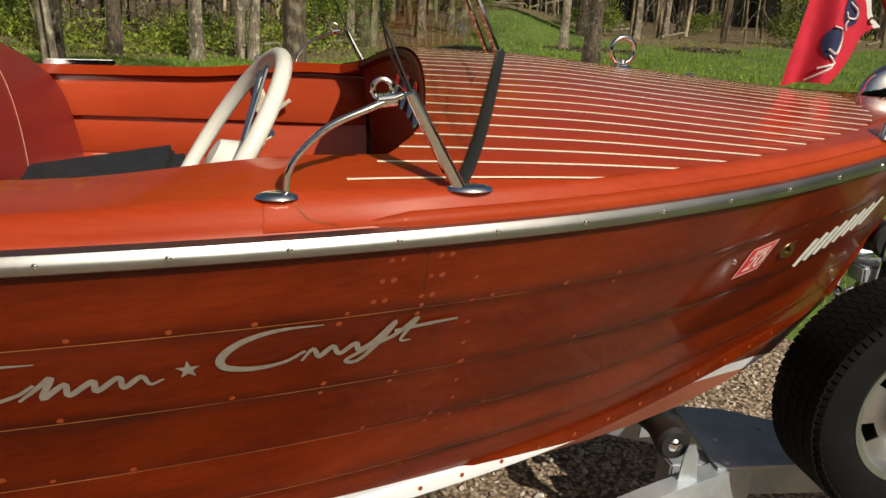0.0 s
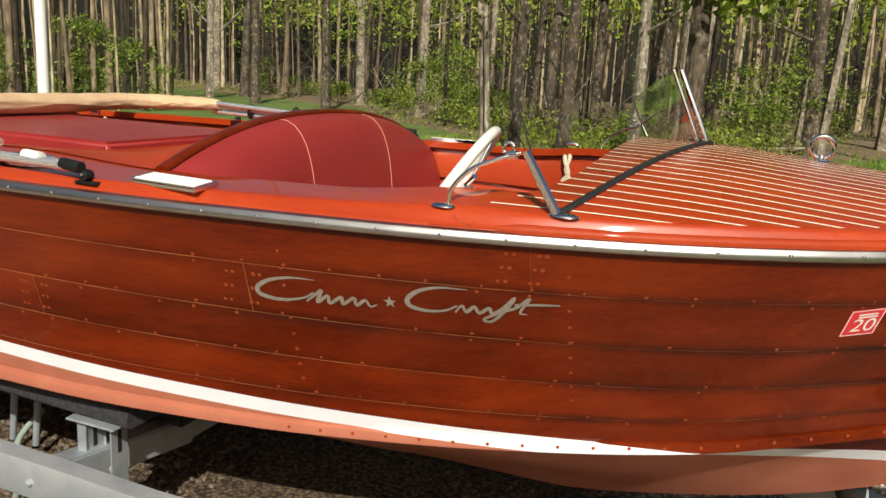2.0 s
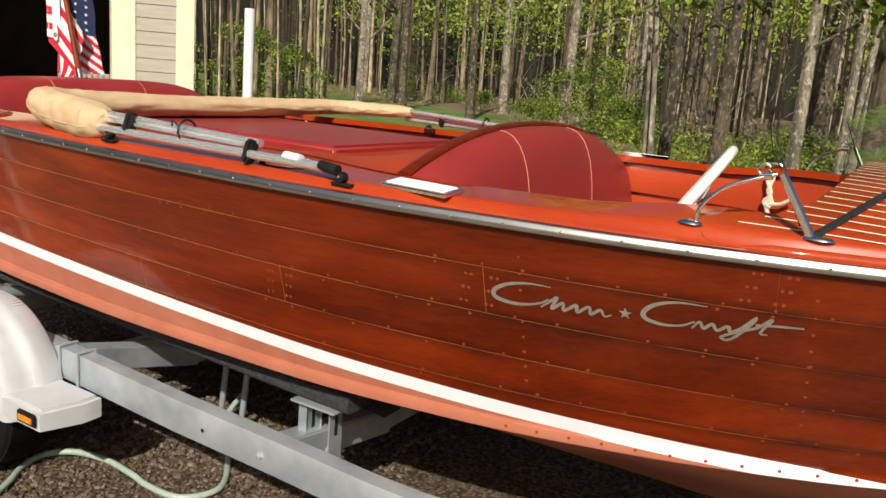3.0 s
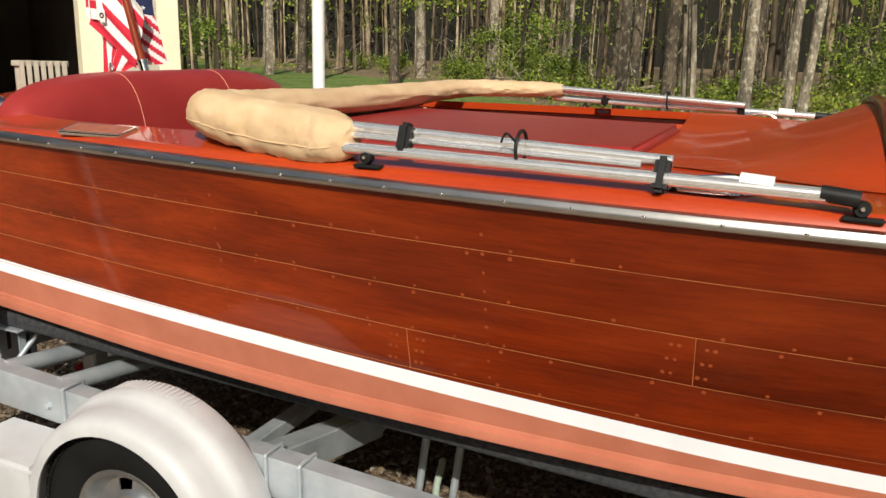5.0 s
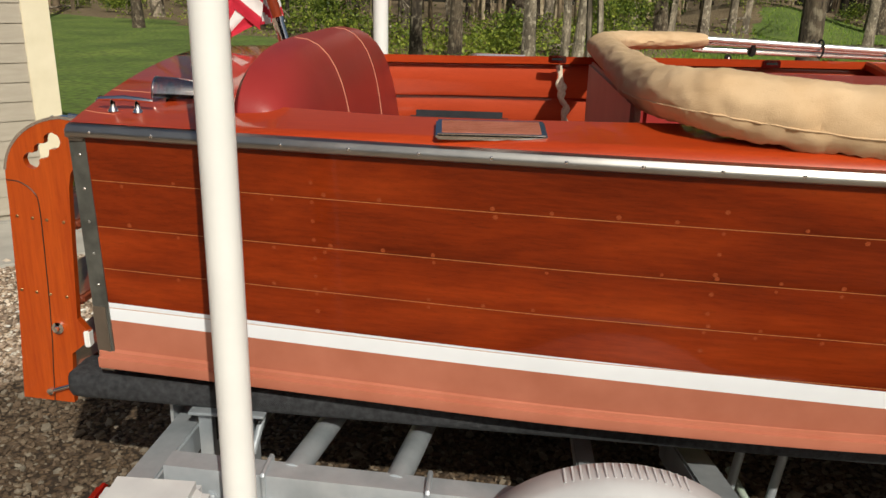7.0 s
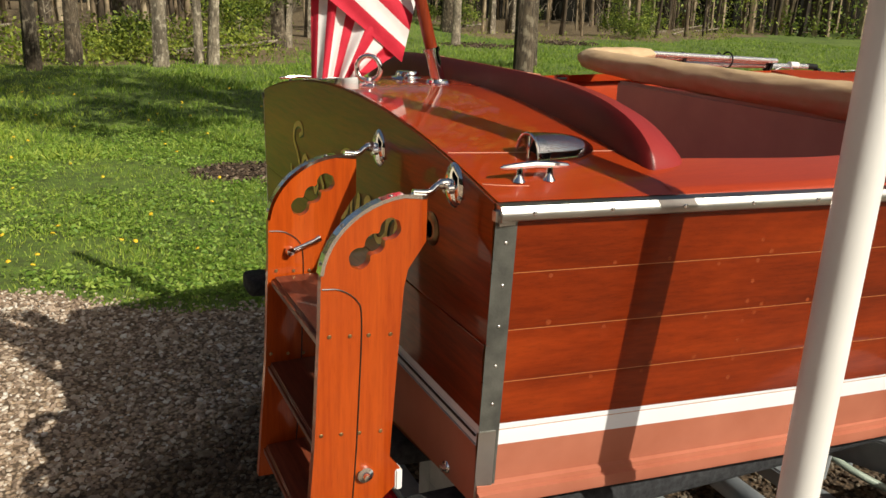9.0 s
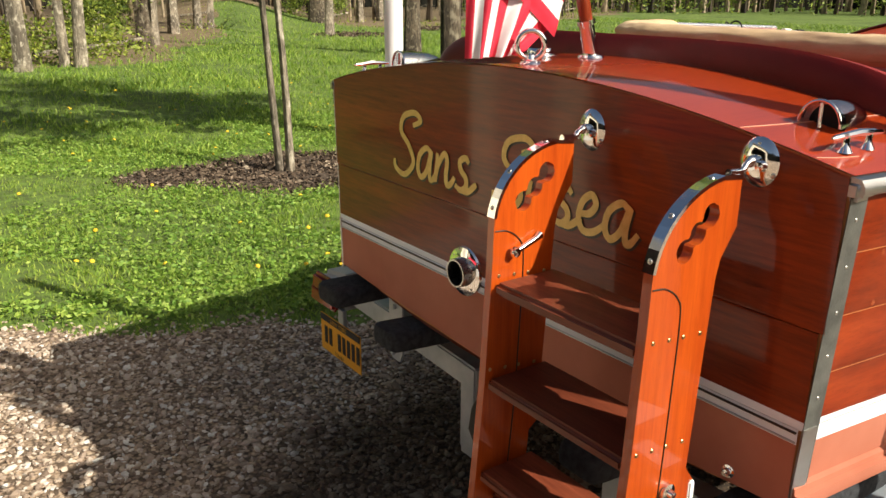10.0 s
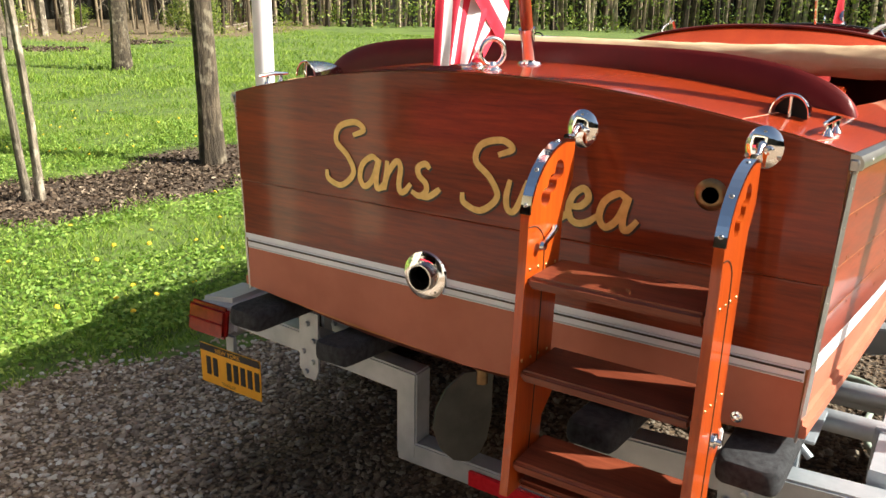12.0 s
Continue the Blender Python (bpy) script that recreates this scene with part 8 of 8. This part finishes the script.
# ---------------------------------------------------------------- lawn, weeds, stones
def blades(n, x0, x1, y0, y1, hmin, hmax, name, label):
    x = rng.uniform(x0, x1, n)
    y = y0 + (y1 - y0) * rng.random(n) ** 1.5
    lim = np.where(x > 6.6, -9.0, np.array([edge_y(a) for a in x]))
    clump = np.sin(x * 3.1 + np.sin(y * 2.3) * 1.7) * np.sin(y * 2.7 + np.sin(x * 1.9)) * 0.5 + 0.5
    keep = (y > lim - 0.05 + 0.45 * rng.random(n) ** 2) & (rng.random(n) < 0.62 + 0.38 * clump)
    keep &= y < np.array([wood_line(a) for a in x]) - 0.4 + rng.normal(0, 0.6, n) - 6.5 * np.exp(-((x - 7) / 3) ** 2) * rng.random(n)
    for a, b, r in MULCH:
        keep &= np.hypot(x - a, (y - b) * 1.1) > r * (0.72 + 0.35 * rng.random(n))
    x, y, clump = x[keep], y[keep], clump[keep]
    n = len(x)
    z = np.array([rise(a, b) for a, b in zip(x, y)]) - 0.004
    a = rng.uniform(0, math.tau, n)
    h = rng.uniform(hmin, hmax, n) * (0.6 + 0.7 * clump)
    w = h * rng.uniform(0.06, 0.13, n)
    lx, ly = rng.normal(0, 0.5, n) * h, rng.normal(0, 0.5, n) * h
    p = np.stack([x, y, z], 1)
    d = np.stack([np.cos(a) * w, np.sin(a) * w, 0 * a], 1)
    mid = p + np.stack([lx * 0.35, ly * 0.35, h * 0.6], 1)
    tip = p + np.stack([lx, ly, h], 1)
    v = np.stack([p - d, p + d, mid + d * 0.8, tip, mid - d * 0.8], 1).reshape(-1, 3)
    f = np.arange(5 * n).reshape(-1, 5)
    me = bpy.data.meshes.new(name)
    me.from_pydata(v.tolist(), [], f.tolist())
    me.materials.append(grass_leaf)
    return tagged(new(name, me), label, "grass", kind="stuff")


blades(112000, -3.0, 6.5, 2.0, 9.0, 0.016, 0.045, "grass", "short green lawn grass with weeds")
blades(90000, -4.0, 16.0, 6.5, 22.0, 0.03, 0.08, "far_grass", "rough green lawn grass")
cent = []
while len(cent) < 4200:
    x, y = rd.uniform(-2.6, 5.5), 2.2 + 6 * rd.random() ** 1.5
    if y > edge_y(x) + 0.12 and math.sin(x * 2.3 + 1.3 * math.sin(y * 1.9)) + math.sin(y * 3.1) > -0.9 and not any(math.hypot(x - a, y - b) < r for a, b, r in MULCH):
        cent.append((x, y, rise(x, y) + 0.035))
tagged(leaf_cloud(cent, 10, (0.05, 0.05, 0.010), 0.0145, "lawn_weeds", weed_leaf, flat=0.35), "broad-leaved weeds in the lawn", "weeds", kind="stuff")
blades(24000, 6.5, 12.0, -1.0, 7.0, 0.02, 0.06, "bow_grass", "lawn grass beyond the trailer tongue")
blades(60000, 1.0, 36.0, 12.0, 46.0, 0.05, 0.14, "rough_grass", "longer rough grass towards the wood")
heads = bmesh.new()
for _ in range(170):
    x, y = rd.uniform(-2.5, 6), 2.4 + 10 * rd.random() ** 1.6
    if y < edge_y(x) + 0.2 or any(math.hypot(x - a, y - b) < r for a, b, r in MULCH):
        continue
    lathe([(0, 0.010), (0.012, 0.008), (0.016, 0.0), (0, -0.004)], 7, pose(x, y, rise(x, y) + rd.uniform(0.03, 0.07), rd.uniform(-30, 30), rd.uniform(-30, 30), 0) , heads)
dandelion = plain("dandelion_yellow", (0.80, 0.50, 0.02), (0.86, 0.60, 0.04), 40, 0.8)
tagged(part("dandelions", heads, dandelion), "yellow dandelion heads in the grass", "flowers", kind="stuff")

chip_mat, nt, bs = nodes_of("bark_chip")
geo = nt.nodes.new("ShaderNodeNewGeometry")
nt.links.new(ramp(nt, geo.outputs["Random Per Island"], [(0.0, (0.028, 0.018, 0.011)), (0.6, (0.10, 0.066, 0.042)), (0.9, (0.20, 0.145, 0.10)), (1.0, (0.36, 0.29, 0.21))]), bs.inputs["Base Color"])
bs.inputs["Roughness"].default_value = 0.9
cent = []
for a, b, r in MULCH[:4]:
    for _ in range(int(1500 * r * r)):
        t, q = rd.uniform(0, math.tau), math.sqrt(rd.random()) * r * 1.02
        cent.append((a + q * math.cos(t), b + q * math.sin(t) / 1.1, 0.012))
tagged(leaf_cloud(cent, 3, (0.03, 0.03, 0.010), 0.020, "mulch", chip_mat, flat=0.25), "dark bark mulch chips round the young trees", "mulch", kind="stuff")
cent = []
for a, b, r in MULCH[4:]:
    for _ in range(int(420 * r * r)):
        t, q = rd.uniform(0, math.tau), math.sqrt(rd.random()) * r * 1.25
        cent.append((a + q * math.cos(t), b + q * math.sin(t) / 1.1, 0.03))
tagged(leaf_cloud(cent, 3, (0.06, 0.06, 0.03), 0.045, "leaf_litter", chip_mat, flat=0.5), "brown leaf litter and sticks on the far lawn", "leaf litter", kind="stuff")
stone_mat, nt, bs = nodes_of("gravel_stone")
geo = nt.nodes.new("ShaderNodeNewGeometry")
sc_ = ramp(nt, geo.outputs["Random Per Island"], [(0.0, (0.20, 0.140, 0.100)), (0.4, (0.47, 0.355, 0.265)), (0.72, (0.64, 0.52, 0.41)), (0.9, (0.78, 0.70, 0.60)), (1.0, (0.86, 0.83, 0.77))])
sc_ = mixed(nt, 1.0, sc_, ramp(nt, noise_tex(nt, 70, 4), [(0.3, (0.7,) * 3), (0.7, (1.0,) * 3)]), 'MULTIPLY')
# the same damp and painted boat shade on the loose stones
sc_ = damp_and_shaded(nt, sc_)
nt.links.new(sc_, bs.inputs["Base Color"])
bs.inputs["Roughness"].default_value = 0.8
ico = bmesh.new()
bmesh.ops.create_icosphere(ico, subdivisions=1, radius=1)
ico.verts.ensure_lookup_table()
IV = np.array([v.co for v in ico.verts])
IF = np.array([[v.index for v in f.verts] for f in ico.faces])
ico.free()


def stones(n, x0, x1, y0, y1, big):
    x, y = rng.uniform(x0, x1, n), rng.uniform(y0, y1, n)
    keep = y < np.array([edge_y(a) for a in x]) + rng.normal(0.02, 0.10, n)
    x, y = x[keep], y[keep]
    n = len(x)
    s = big * (0.50 + rng.gamma(2.4, 0.17, n))[:, None]
    ax = s * np.stack([rng.uniform(0.8, 1.4, n), rng.uniform(0.6, 1.0, n), rng.uniform(0.35, 0.7, n)], 1)
    v = IV[None] * (1 + rng.normal(0, 0.19, (n, 12, 1))) * ax[:, None]
    a, t = rng.uniform(0, math.tau, n), rng.normal(0, 0.3, n)
    ca, sa, ct, st_ = (g[:, None] for g in (np.cos(a), np.sin(a), np.cos(t), np.sin(t)))
    X, Y, Z = v[..., 0], v[..., 1], v[..., 2]
    X, Z = X * ct - Z * st_, X * st_ + Z * ct
    X, Y = X * ca - Y * sa, X * sa + Y * ca
    v = np.stack([X + x[:, None], Y + y[:, None], Z + (ax[:, 2] * 0.45 + 0.004 * rng.random(n) ** 2)[:, None]], -1).reshape(-1, 3)
    f = (IF[None] + 12 * np.arange(n)[:, None, None]).reshape(-1, 3)
    return v, f


vv, ff, off = [], [], 0
for n, x0, x1, y0, y1, big in ((44000, -2.3, 2.6, -0.6, 2.9, 0.0112), (14000, -1.6, 3.2, -1.6, -0.4, 0.0100), (8500, 3.4, 6.2, -1.0, 1.9, 0.0108)):
    v, f = stones(n, x0, x1, y0, y1, big)
    vv.append(v)
    ff.append(f + off)
    off += len(v)
me = bpy.data.meshes.new("gravel")
me.from_pydata(np.concatenate(vv).tolist(), [], np.concatenate(ff).tolist())
me.materials.append(stone_mat)
tagged(new("gravel", me), "loose grey-brown gravel stones on the drive", "gravel", kind="stuff")
